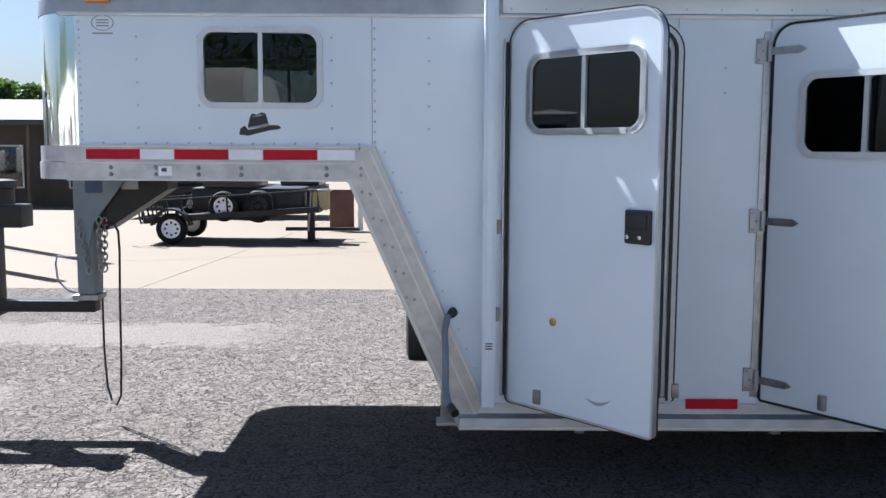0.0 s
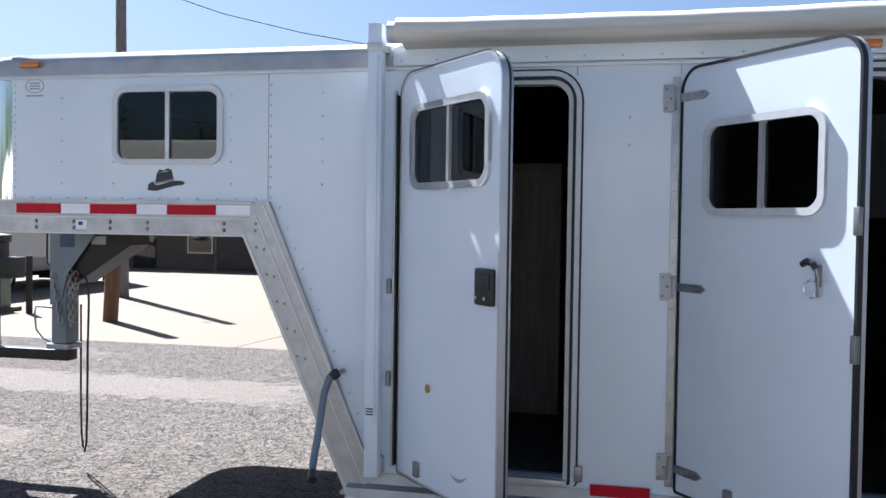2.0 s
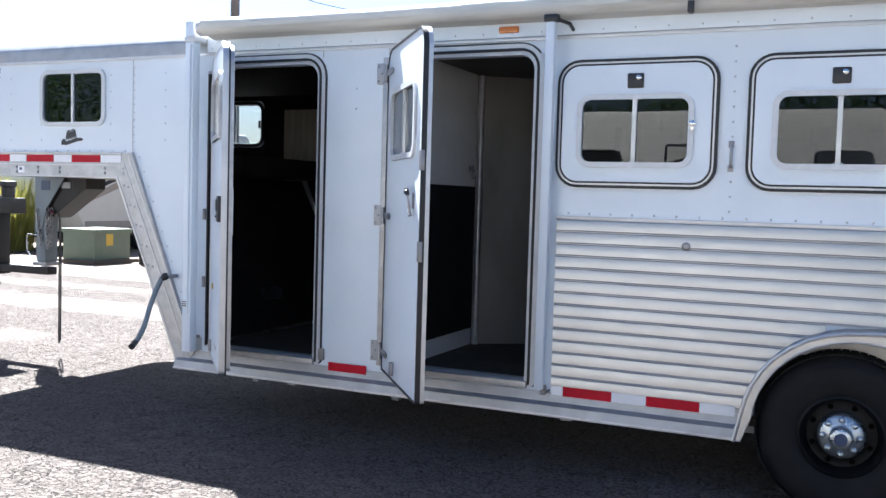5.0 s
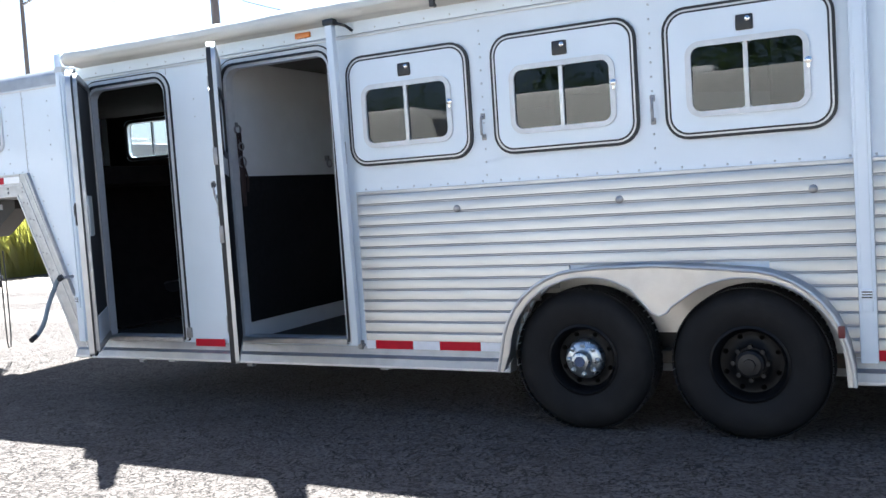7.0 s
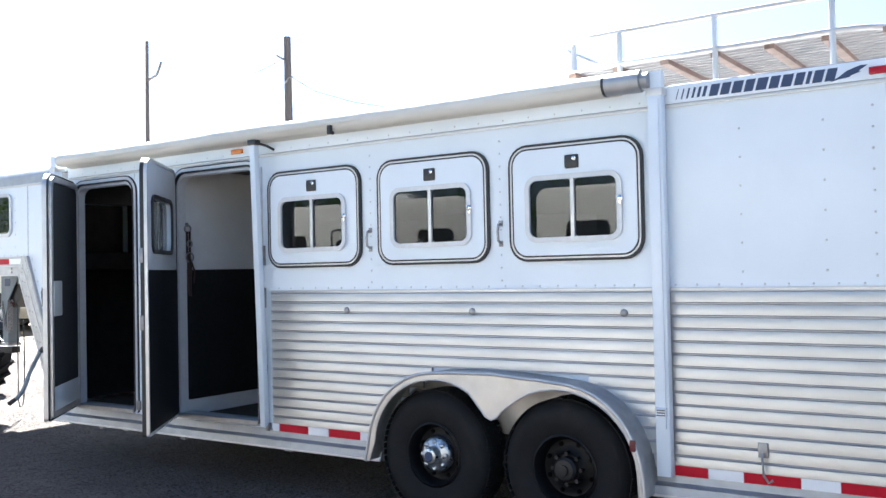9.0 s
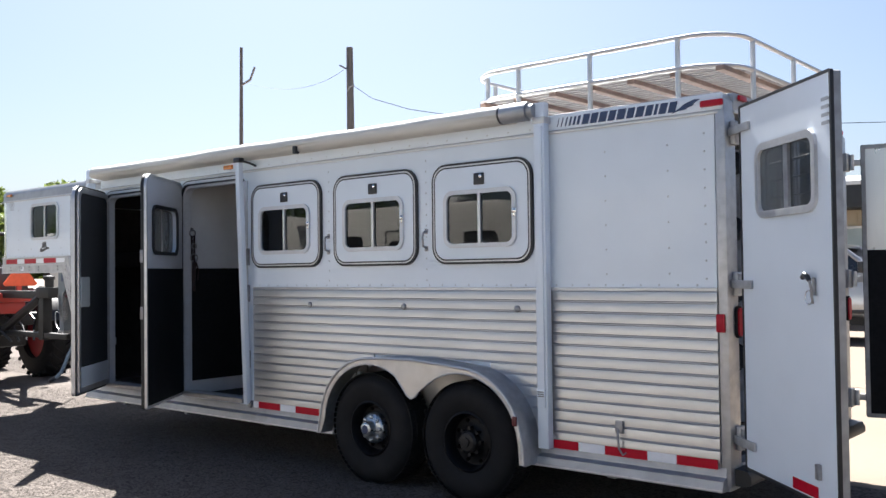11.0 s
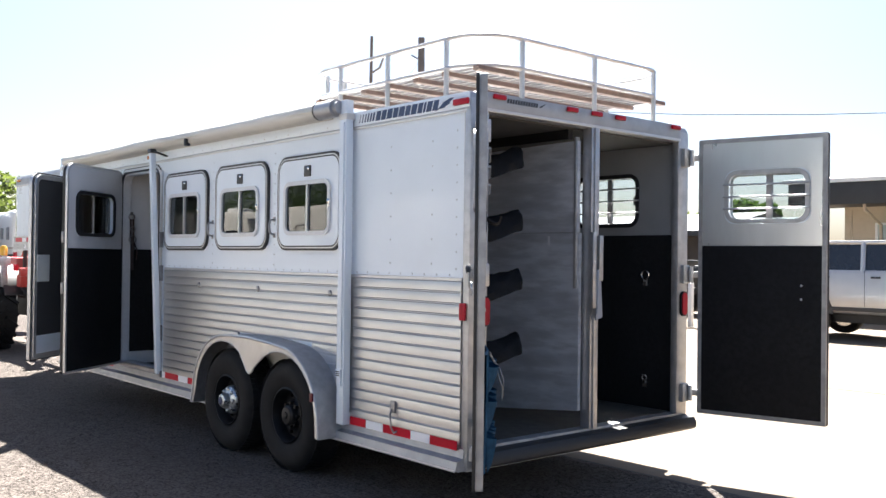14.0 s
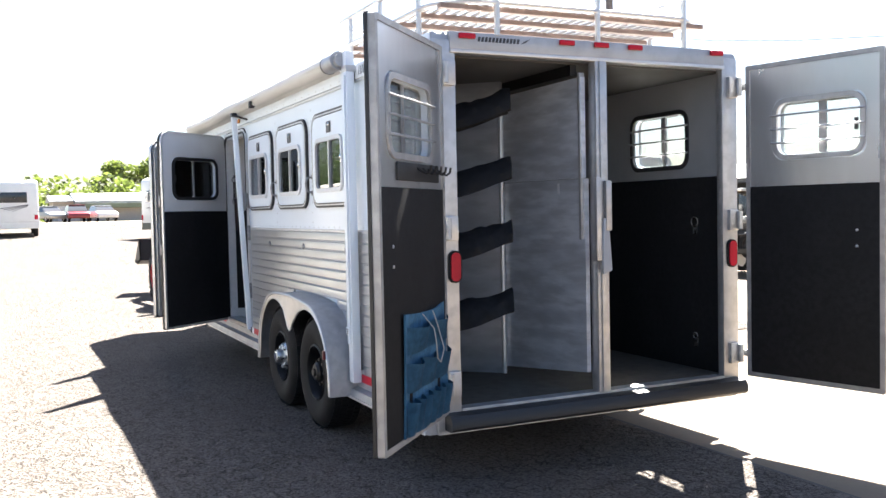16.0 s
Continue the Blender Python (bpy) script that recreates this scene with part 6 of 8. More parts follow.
def build_caddy():
    """Blue canvas grooming caddy with pockets, hung inside the rear door."""
    BLUE = material("blue_canvas", (0.050, 0.150, 0.255), 0.88, 0, 0.35, 40, 0.8, 9.0, (0.022, 0.075, 0.14), 0.25, 300)
    CORD = material("pale_cord", (0.36, 0.35, 0.32), 0.8)
    m = LD_M
    at = m @ Vector((0.36, 0.07, 0.45))
    ob = thing("grooming_caddy", "faded blue canvas grooming caddy hanging inside the rear door", "pocket organizer", at)
    t = bmesh.new()
    nx, nz = 18, 16
    front, back = [], []
    for j in range(nz + 1):
        z = 0.45 + 0.57 * j / nz
        ra, rb = [], []
        for i in range(nx + 1):
            u = 0.05 + 0.62 * i / nx
            d = 0.052 + 0.010 * math.sin(5 * u * 3 + 4 * z) + 0.006 * math.sin(31 * u) * (1 - j / nz)
            sag = 0.02 * math.sin(math.pi * i / nx) * (j / nz)
            ra.append(t.verts.new((u, d + 0.006, z - sag)))
            rb.append(t.verts.new((u, d - 0.004, z - sag)))
        front.append(ra), back.append(rb)
    for g in (front, back):
        for a, b in zip(g, g[1:]):
            quads(t, a, b, False)
    edge_f = front[0] + [r[-1] for r in front[1:]] + front[-1][-2::-1] + [r[0] for r in front[-2:0:-1]]
    edge_b = back[0] + [r[-1] for r in back[1:]] + back[-1][-2::-1] + [r[0] for r in back[-2:0:-1]]
    quads(t, edge_f, edge_b)
    bm = B()
    merge(bm, t, m)
    part("backing", bm, BLUE, ob, "", 60)
    rnd = random.Random(4)
    rows = ((0.455, 0.165, 6, 0.055), (0.655, 0.14, 3, 0.045), (0.83, 0.13, 2, 0.06))
    for z0, h, n, bulge in rows:
        wd = 0.60 / n
        for k in range(n):
            u0 = 0.06 + wd * k
            t = bmesh.new()
            g = []
            bl = bulge * rnd.uniform(0.7, 1.2)
            for j in range(5):
                f = j / 4
                row = []
                for i in range(9):
                    a = i / 8
                    d = 0.064 + bl * math.sin(math.pi * a) * (0.25 + 0.75 * f ** 0.7)
                    row.append(t.verts.new((u0 + wd * a, d, z0 + h * f - 0.012 * math.sin(math.pi * a) * f)))
                g.append(row)
            for a, b in zip(g, g[1:]):
                quads(t, a, b, False)
            bmesh.ops.solidify(t, geom=t.faces[:], thickness=0.004)
            bm = B()
            merge(bm, t, m)
            part("pocket", bm, BLUE, ob, "", 60)
    bm = B()
    tube(bm, [m @ Vector(p) for p in ((0.46, 0.075, 1.0), (0.44, 0.125, 0.93), (0.47, 0.145, 0.87), (0.44, 0.14, 0.79), (0.38, 0.135, 0.76), (0.34, 0.14, 0.82), (0.32, 0.10, 0.94), (0.31, 0.075, 1.0))], 0.0035, 6)
    part("cord", bm, CORD, ob, "pale tie cord")


build_caddy()

# ---- surroundings ----
RV_CREAM = material("cream_fibreglass", (0.66, 0.64, 0.58), 0.35, 0, 0.05, 4, 0.2, 0.8, (0.55, 0.52, 0.46), coat=0.2)
RV_TAN = material("tan_band", (0.36, 0.31, 0.25), 0.4, 0, 0.08, 5)
RV_WHITE = material("white_fibreglass", (0.76, 0.76, 0.74), 0.35, 0, 0.04, 4, 0.2, 0.8, (0.62, 0.61, 0.58), coat=0.2)
DARK_GLASS = material("dark_vehicle_glass", (0.02, 0.022, 0.025), 0.05, 0, 0.1, 5, coat=0.5)
TRIM_GREEN = material("dark_green_paint", (0.03, 0.05, 0.04), 0.5, 0, 0.2, 3)
SILVER = material("silver_car_paint", (0.50, 0.49, 0.47), 0.3, 0.5, 0.06, 4, 0.15, 1.5, None, coat=0.6)
CAR_RED = material("dark_red_car_paint", (0.20, 0.015, 0.02), 0.3, 0.1, 0.1, 4, coat=0.6)
CAR_WHITE = material("white_car_paint", (0.72, 0.72, 0.72), 0.3, 0, 0.03, 4, coat=0.6)
TRACTOR_RED = material("red_tractor_paint", (0.42, 0.03, 0.018), 0.4, 0, 0.15, 8, 0.3, 2, (0.22, 0.03, 0.02), coat=0.3)
ORANGE = material("orange_reflector", (0.80, 0.10, 0.02), 0.45, 0, 0.1, 20)
WHEEL_RED = material("red_wheel_paint", (0.40, 0.025, 0.03), 0.45, 0, 0.15, 10)
BARK = material("grey_brown_bark", (0.13, 0.10, 0.075), 0.9, 0, 0.4, 12, 0.4, 3, (0.07, 0.055, 0.04), 0.5, 40, stretch=(1, 1, 0.25))
POST_WOOD = material("orange_brown_post_wood", (0.17, 0.085, 0.036), 0.85, 0, 0.35, 14, 0.5, 2, (0.07, 0.042, 0.028), 0.4, 60, stretch=(1, 1, 0.15))
POLE_WOOD = material("weathered_pole_wood", (0.21, 0.19, 0.175), 0.85, 0, 0.35, 14, 0.5, 2, (0.10, 0.08, 0.07), 0.4, 60, stretch=(1, 1, 0.15))
STUCCO = material("tan_wall_panel", (0.50, 0.43, 0.32), 0.8, 0, 0.06, 8, 0.25, 0.6, (0.42, 0.36, 0.27), 0.06, 60)
ROOF_DARK = material("dark_roof_panel", (0.03, 0.033, 0.036), 0.6, 0, 0.2, 4)
BOX_GREEN = material("utility_box_green", (0.16, 0.20, 0.14), 0.55, 0, 0.1, 5, 0.3, 2, (0.12, 0.14, 0.10))
WALL_PALE = material("pale_block_wall", (0.50, 0.48, 0.44), 0.85, 0, 0.08, 3, 0.3, 0.5, (0.40, 0.38, 0.34))
GREY_BROWN = material("grey_brown_siding", (0.055, 0.045, 0.038), 0.8, 0, 0.2, 3, 0.4, 0.6, (0.035, 0.03, 0.026))


def leaf_material(name, colour):
    mat = material(name, colour, 0.6, 0, 0.3, 1.2, 0.5, 0.5, tuple(c * 0.45 for c in colour))
    nt = mat.node_tree
    bsdf = nt.nodes["Principled BSDF"]
    tr = nt.nodes.new("ShaderNodeBsdfTranslucent")
    tr.inputs["Color"].default_value = (colour[0] * 1.6, colour[1] * 1.6, colour[2], 1)
    mx = nt.nodes.new("ShaderNodeMixShader")
    mx.inputs["Fac"].default_value = 0.4
    nt.links.new(bsdf.outputs[0], mx.inputs[1])
    nt.links.new(tr.outputs[0], mx.inputs[2])
    nt.links.new(mx.outputs[0], nt.nodes["Material Output"].inputs["Surface"])
    return mat


LEAF = leaf_material("green_leaves", (0.095, 0.125, 0.04))
LEAF_DARK = leaf_material("dark_green_leaves", (0.045, 0.08, 0.022))
GRASS = leaf_material("dry_green_grass", (0.34, 0.33, 0.10))


def leaf_cloud(rnd, blobs, count, size):
    """Many small leaves, scattered through overlapping blobs (x, y, z, r)."""
    verts, faces = [], []
    wts = [b[3] ** 2 for b in blobs]
    for _ in range(count):
        x, y, z, r = rnd.choices(blobs, wts)[0]
        d = Vector((rnd.gauss(0, 1), rnd.gauss(0, 1), rnd.gauss(0, 1))).normalized() * r * (0.55 + 0.5 * rnd.random() ** 0.6)
        c = Vector((x, y, z)) + Vector((d.x, d.y, d.z * 0.8))
        u = Vector((rnd.gauss(0, 1), rnd.gauss(0, 1), rnd.gauss(0, 0.7))).normalized()
        v = u.cross(Vector((rnd.gauss(0, 1), rnd.gauss(0, 1), rnd.gauss(0, 1)))).normalized()
        s = size * rnd.uniform(0.6, 1.4)
        k = len(verts)
        verts += [c - u * s, c + v * s * 0.5, c + u * s, c - v * s * 0.5]
        faces.append((k, k + 1, k + 2, k + 3))
    return verts, faces


def leaf_part(name, rnd, blobs, count, size, mat, parent):
    me = bpy.data.meshes.new(name)
    verts, faces = leaf_cloud(rnd, blobs, count, size)
    me.from_pydata(verts, [], faces)
    me.materials.append(mat)
    ob = new(name, me)
    if parent:
        ob.parent = parent
        ob.matrix_parent_inverse = basis(parent).inverted()
    return ob


def tree(x, y, z, h, spread, seed, mat, label):
    rnd = random.Random(seed)
    ob = thing("tree", label, "tree", (x, y, z))
    bm = B()
    r0 = 0.03 * h
    tube(bm, [(x, y, z - 0.1), (x + 0.05, y, z + 0.2 * h), (x, y + 0.1, z + 0.5 * h), (x + 0.1, y, z + 0.85 * h)], [r0, r0 * 0.75, r0 * 0.5, r0 * 0.1], 8)
    blobs = [(x, y, z + 0.75 * h, 0.22 * h)]
    for k in range(9):
        a = 2 * math.pi * k / 9 + rnd.uniform(-0.3, 0.3)
        rr = spread * rnd.uniform(0.45, 0.85)
        top = z + h * rnd.uniform(0.42, 0.85)
        tip = (x + rr * math.cos(a), y + rr * math.sin(a), top)
        tube(bm, [(x, y, z + h * rnd.uniform(0.2, 0.4)), (x + 0.5 * rr * math.cos(a), y + 0.5 * rr * math.sin(a), top - 0.12 * h), tip], [r0 * 0.4, r0 * 0.25, r0 * 0.06], 6)
        blobs.append((*tip, spread * rnd.uniform(0.22, 0.42)))
    part("trunk", bm, BARK, ob)
    leaf_part("crown", rnd, blobs, 5200, 0.030 * h, mat, ob)
    return ob


tree(-39.0, 79.0, 0.0, 8.4, 3.8, 1, LEAF_DARK, "leafy dark green tree far behind the yard")
tree(-47.0, 84.0, 0.0, 7.4, 3.4, 2, LEAF, "leafy green tree far behind the yard")
for k, (tx, ty, th) in enumerate(((-111, 42, 13.0), (-124, 50, 14.5), (-128, 27, 10.5), (-136, 33, 12.5), (-146, 20, 9.5), (-119, 59, 14.0), (-132, 14, 9.0))):
    tree(tx, ty, 1.25, th, 0.55 * th, 20 + k, LEAF, "leafy green tree beyond the parked vehicles")


def woods():
    rnd = random.Random(9)
    blobs = []
    for k in range(70):
        f = k / 69
        x, y = -118 + 12 * math.sin(5 * f) + rnd.uniform(-6, 6), -1 + 75 * f
        h = 3.4 + 3.2 * min(1.0, 2.5 * f) + 1.2 * math.sin(17 * f + 1) + rnd.uniform(-1.0, 1.5)
        blobs += [(x, y, 1.2 + h * 0.35, h * 0.5), (x + 2, y + 1, 1.2 + h * 0.75, h * 0.38)]
    ob = leaf_part("woods", rnd, blobs, 22000, 0.42, LEAF, None)
    tagged(ob, "distant green tree line on the low hill", "woods", "", "stuff")
    blobs = []
    for k in range(46):
        f = k / 45
        x, y = -52 + 72 * f, 62 + 10 * math.sin(4 * f) + rnd.uniform(-3, 3)
        h = 1.9 + 0.5 * math.sin(9 * f) + rnd.uniform(-0.3, 0.5)
        blobs += [(x, y, h * 0.35, h * 0.55), (x + 1, y, h * 0.8, h * 0.4)]
    ob = leaf_part("hedge", rnd, blobs, 12000, 0.32, LEAF, None)
    tagged(ob, "green belt of shrubs beyond the yard", "shrubs", "", "stuff")
    # trees behind the filming side, seen in the window panes
    blobs = []
    for k in range(80):
        f = k / 79
        x, y = -130 + 180 * f, -40 + rnd.uniform(-3, 3)
        h = 9.0 + 2.6 * math.sin(19 * f) + rnd.uniform(-1.6, 1.6)
        blobs += [(x, y, h * 0.3, h * 0.36), (x + 1, y, h * 0.72, h * 0.3)]
    ob = leaf_part("woods", rnd, blobs, 110000, 0.14, LEAF_DARK, None)
    tagged(ob, "dark tree line on the other side of the lot", "woods", "", "stuff")


woods()


def grass_clump():
    rnd = random.Random(5)
    verts, faces = [], []
    for _ in range(1500):
        x, y = -13.5 + rnd.uniform(-1.1, 0.9), 9.75 + rnd.gauss(0, 0.28)
        h = rnd.uniform(0.9, 1.75)
        dx, dy = rnd.gauss(0, 0.22), rnd.gauss(0, 0.22)
        w = 0.018
        k = len(verts)
        verts += [(x - w, y, 0.0), (x + w, y, 0.0), (x + dx * 0.4 + w * 0.7, y + dy * 0.4, h * 0.6), (x + dx, y + dy, h), (x + dx * 0.4 - w * 0.7, y + dy * 0.4, h * 0.6)]
        faces.append((k, k + 1, k + 2, k + 3, k + 4))
    me = bpy.data.meshes.new("grass")
    me.from_pydata(verts, [], faces)
    me.materials.append(GRASS)
    tagged(new("grass", me), "tall yellow-green grass beside the yard", "grass", "", "stuff")


grass_clump()


def road_wheel(parent, x, y, z, r, w, side, hub=ALU_TRIM, name="wheel", spokes=8, tyre_mat=None):
    """A wheel on a y axis; side: which way its outer face looks."""
    m = Matrix.Translation((x, y, z)) @ Euler((radians(90 if side < 0 else -90), 0, 0)).to_matrix().to_4x4()
    bm = B()
    ri = r * 0.62
    lathe(bm, [(ri, -w / 2), (r * 0.9, -w / 2), (r * 0.985, -w * 0.36), (r, -w * 0.15), (r, w * 0.15), (r * 0.985, w * 0.36), (r * 0.9, w / 2), (ri * 1.05, w / 2), (ri, w * 0.42)], m, 28, True)
    tyre = part(name, bm, tyre_mat or TYRE, parent)
    bm = B()
    lathe(bm, [(0.01, -w * 0.3), (ri * 1.01, -w * 0.3), (ri * 1.01, w * 0.44), (ri * 0.92, w * 0.44), (ri * 0.85, w * 0.22), (ri * 0.45, w * 0.26), (ri * 0.3, w * 0.4), (0.01, w * 0.42)], m, 24)
    rim = part("rim", bm, hub, tyre)
    bm = B()
    for k in range(spokes):
        a = 2 * math.pi * k / spokes
        c = Vector((0.65 * ri * math.cos(a), 0.65 * ri * math.sin(a), w * 0.25))
        lathe(bm, [(ri * 0.13, 0.0), (ri * 0.13, 0.012)], m @ Matrix.Translation(c), 8)
    part("vent", bm, DECAL_BLACK, tyre)
    return tyre


def loft_y(bm, sections):
    """Joins closed loops of points."""
    rings = [[bm.verts.new(p) for p in s] for s in sections]
    for a, b in zip(rings, rings[1:]):
        quads(bm, a, b)
    bm.faces.new(rings[0]), bm.faces.new(rings[-1])


def build_rv(at, turn, body, label, length=6.4, swoosh=True):
    """A travel trailer, side along local x, built at the origin facing local -y."""
    ob = thing("travel_trailer", label, "travel trailer")
    L, W, z0, z1 = length, 2.45, 0.40, 3.05
    prof = [(0.35, z0), (L, z0), (L, z1 - 0.15), (L - 0.15, z1), (0.75, z1), (0.35, z1 - 0.25), (0.0, 1.6), (0.05, 1.0)]
    bm = B()
    t = bmesh.new()
    prism(t, prof, 0.0, W, "y")
    bmesh.ops.bevel(t, geom=t.edges[:], offset=0.06, segments=2, profile=0.5, affect="EDGES")
    merge(bm, t)
    part("body", bm, body, ob)
    bm = B()
    box(bm, 0.30, L - 0.1, -0.012, 0.002, z0 + 0.02, 0.70, None, 0.004)
    part("lower_band", bm, RV_TAN, ob, "tan lower band")
    if swoosh:
        bm = B()
        up = [(0.3 + 3.4 * k / 12, 1.35 + 0.75 * math.sin(math.pi * 0.62 * k / 12)) for k in range(13)]
        lo = [(0.3 + 3.4 * k / 12, 1.28 + 0.70 * math.sin(math.pi * 0.60 * k / 12)) for k in range(13)]
        prism(bm, up + lo[::-1], -0.004, 0.001, "y")
        part("swoosh", bm, DECAL_BLACK, ob, "dark curved stripe", 0)
        bm = B()
        prism(bm, [(u, v - 0.14) for u, v in up] + [(u, v - 0.20) for u, v in lo[::-1]], -0.004, 0.001, "y")
        part("swoosh", bm, RV_TAN, ob, "", 0)
    for a, b, c, d in ((0.9, 1.7, 1.75, 2.35), (4.9, 5.7, 1.8, 2.35), (2.3, 3.0, 1.55, 2.2), (3.55, 3.95, 1.3, 2.2)):
        bm = B()
        plate(bm, rrect(a, b, c, d, 0.08), [], -0.0215, 0.001)
        w = part("window", bm, DARK_GLASS, ob)
        bm = B()
        ring(bm, a - 0.03, b + 0.03, c - 0.03, d + 0.03, 0.035, 0.1, -0.026, 0.001)
        part("window_frame", bm, BLACK_PLASTIC, w)
    bm = B()
    plate(bm, rrect(3.42, 4.08, 0.55, 2.45, 0.06), [], -0.018, 0.001)
    d = part("door", bm, body, ob)
    bm = B()
    ring(bm, 3.39, 4.11, 0.52, 2.48, 0.03, 0.07, -0.024, 0.001)
    part("door_frame", bm, BLACK_PLASTIC, d)
    bm = B()
    box(bm, 3.5, 4.0, -0.45, -0.05, 0.20, 0.24, None, 0.004)
    box(bm, 3.53, 3.56, -0.42, 0.3, 0.22, 0.42)
    box(bm, 3.94, 3.97, -0.42, 0.3, 0.22, 0.42)
    part("step", bm, BLACK_STEEL, ob)
    road_wheel(ob, 2.08, 0.09, 0.32, 0.32, 0.22, -1, TAPE_WHITE)
    road_wheel(ob, 2.08, W - 0.09, 0.32, 0.32, 0.22, 1, TAPE_WHITE)
    bm = B()
    plate(bm, [(2.08 + 0.42 * math.cos(a * math.pi / 12), 0.36 + 0.42 * math.sin(a * math.pi / 12)) for a in range(13)], [], -0.018, -0.006)
    part("wheel_arch", bm, BLACK_PLASTIC, ob)
    bm = B()
    box(bm, 0.2, L - 0.1, 0.3, W - 0.3, 0.28, 0.44)
    part("chassis", bm, BLACK_STEEL, ob)
    for x in (0.5, L - 0.3):
        bm = B()
        box(bm, x - 0.03, x + 0.03, 0.3, 0.36, 0.0, 0.42)
        part("stabiliser", bm, BLACK_STEEL, ob)
    bm = B()
    box(bm, 2.6, 3.3, 0.9, 1.6, z1 - 0.01, z1 + 0.22, None, 0.08)
    part("roof_unit", bm, RV_WHITE, ob)
    ob.matrix_basis = Matrix.Translation(at) @ Matrix.Rotation(radians(turn), 4, "Z")
    return ob


rv = build_rv((-11.5, 10.4, 0.0), 90, RV_CREAM, "cream travel trailer with a dark curved stripe")
copy_thing(rv, Matrix.Translation((-16.6, 9.2, 0.0)) @ Matrix.Rotation(radians(90), 4, "Z"))
for x, y, a in ((5.4, -11.2, 180), (-2.2, -11.4, 178), (13.6, -11.4, 182), (-9.8, -11.8, 180), (-17.4, -12.2, 178), (-25.0, -12.8, 181), (-32.6, -13.2, 184)):
    copy_thing(rv, Matrix.Translation((x, y, 0)) @ Matrix.Rotation(radians(a), 4, "Z"))


def build_motorhome(at, turn, label, green=True):
    ob = thing("motorhome", label, "motorhome")
    L, W = 8.2, 2.5
    prof = [(0.0, 0.75), (L, 0.75), (L, 1.5), (L - 0.25, 2.2), (L - 0.9, 2.95), (0.25, 3.05), (0.0, 2.9)]
    bm = B()
    t = bmesh.new()
    prism(t, prof, 0, W, "y")
    bmesh.ops.bevel(t, geom=t.edges[:], offset=0.12, segments=3, profile=0.5, affect="EDGES")
    merge(bm, t)
    part("body", bm, RV_WHITE, ob)
    bm = B()
    box(bm, 0.02, L - 0.02, -0.012, W + 0.012, 0.48, 1.12, None, 0.03)
    part("skirt", bm, TRIM_GREEN if green else RV_WHITE, ob)
    bm = B()
    box(bm, 0.02, L - 0.1, -0.014, W + 0.014, 1.35, 1.42, None, 0.004)
    part("stripe", bm, RV_TAN, ob)
    for a, b, c, d in ((0.8, 1.6, 1.75, 2.3), (2.6, 3.4, 1.8, 2.3), (4.6, 5.7, 1.75, 2.3), (6.6, 7.3, 1.6, 2.3)):
        bm = B()
        plate(bm, rrect(a, b, c, d, 0.08), [], -0.018, W + 0.018)
        part("window", bm, DARK_GLASS, ob)
    bm = B()
    box(bm, -0.018, 0.01, 0.55, 1.95, 1.85, 2.4, None, 0.01)
    part("rear_window", bm, DARK_GLASS, ob)
    bm = B()
    for k in range(4):
        prism(bm, [(0.5, 1.75 - 0.02 * k), (1.9 - 0.2 * k, 1.55 - 0.05 * k), (1.9 - 0.2 * k, 1.52 - 0.05 * k), (0.5, 1.73 - 0.02 * k)], -0.012, -0.004, "x")
    part("rear_stripe", bm, DECAL_BLACK, ob, "", 0)
    for yy in (0.14, W - 0.14):
        bm = B()
        box(bm, -0.02, 0.01, yy - 0.08, yy + 0.08, 0.95, 1.2, None, 0.01)
        part("tail_lamp", bm, LENS_RED, ob)
    bm = B()
    box(bm, 3.2, 4.1, 0.85, 1.65, 3.0, 3.28, None, 0.1)
    part("roof_unit", bm, RV_WHITE, ob)
    for x in (1.9, 6.6):
        for y, s in ((0.13, -1), (W - 0.13, 1)):
            road_wheel(ob, x, y, 0.42, 0.42, 0.24, s, STEEL)
    ob.matrix_basis = Matrix.Translation(at) @ Matrix.Rotation(radians(turn), 4, "Z")
    return ob


mh = build_motorhome((-34.2, 4.95, 0.42), 110, "white motorhome with a dark green skirt")
build_motorhome((-42.0, -0.4, 0.57), 180, "white motorhome seen from behind", False)
copy_thing(mh, Matrix.Translation((-31.0, 10.8, 0.33)) @ Matrix.Rotation(radians(172), 4, "Z"))


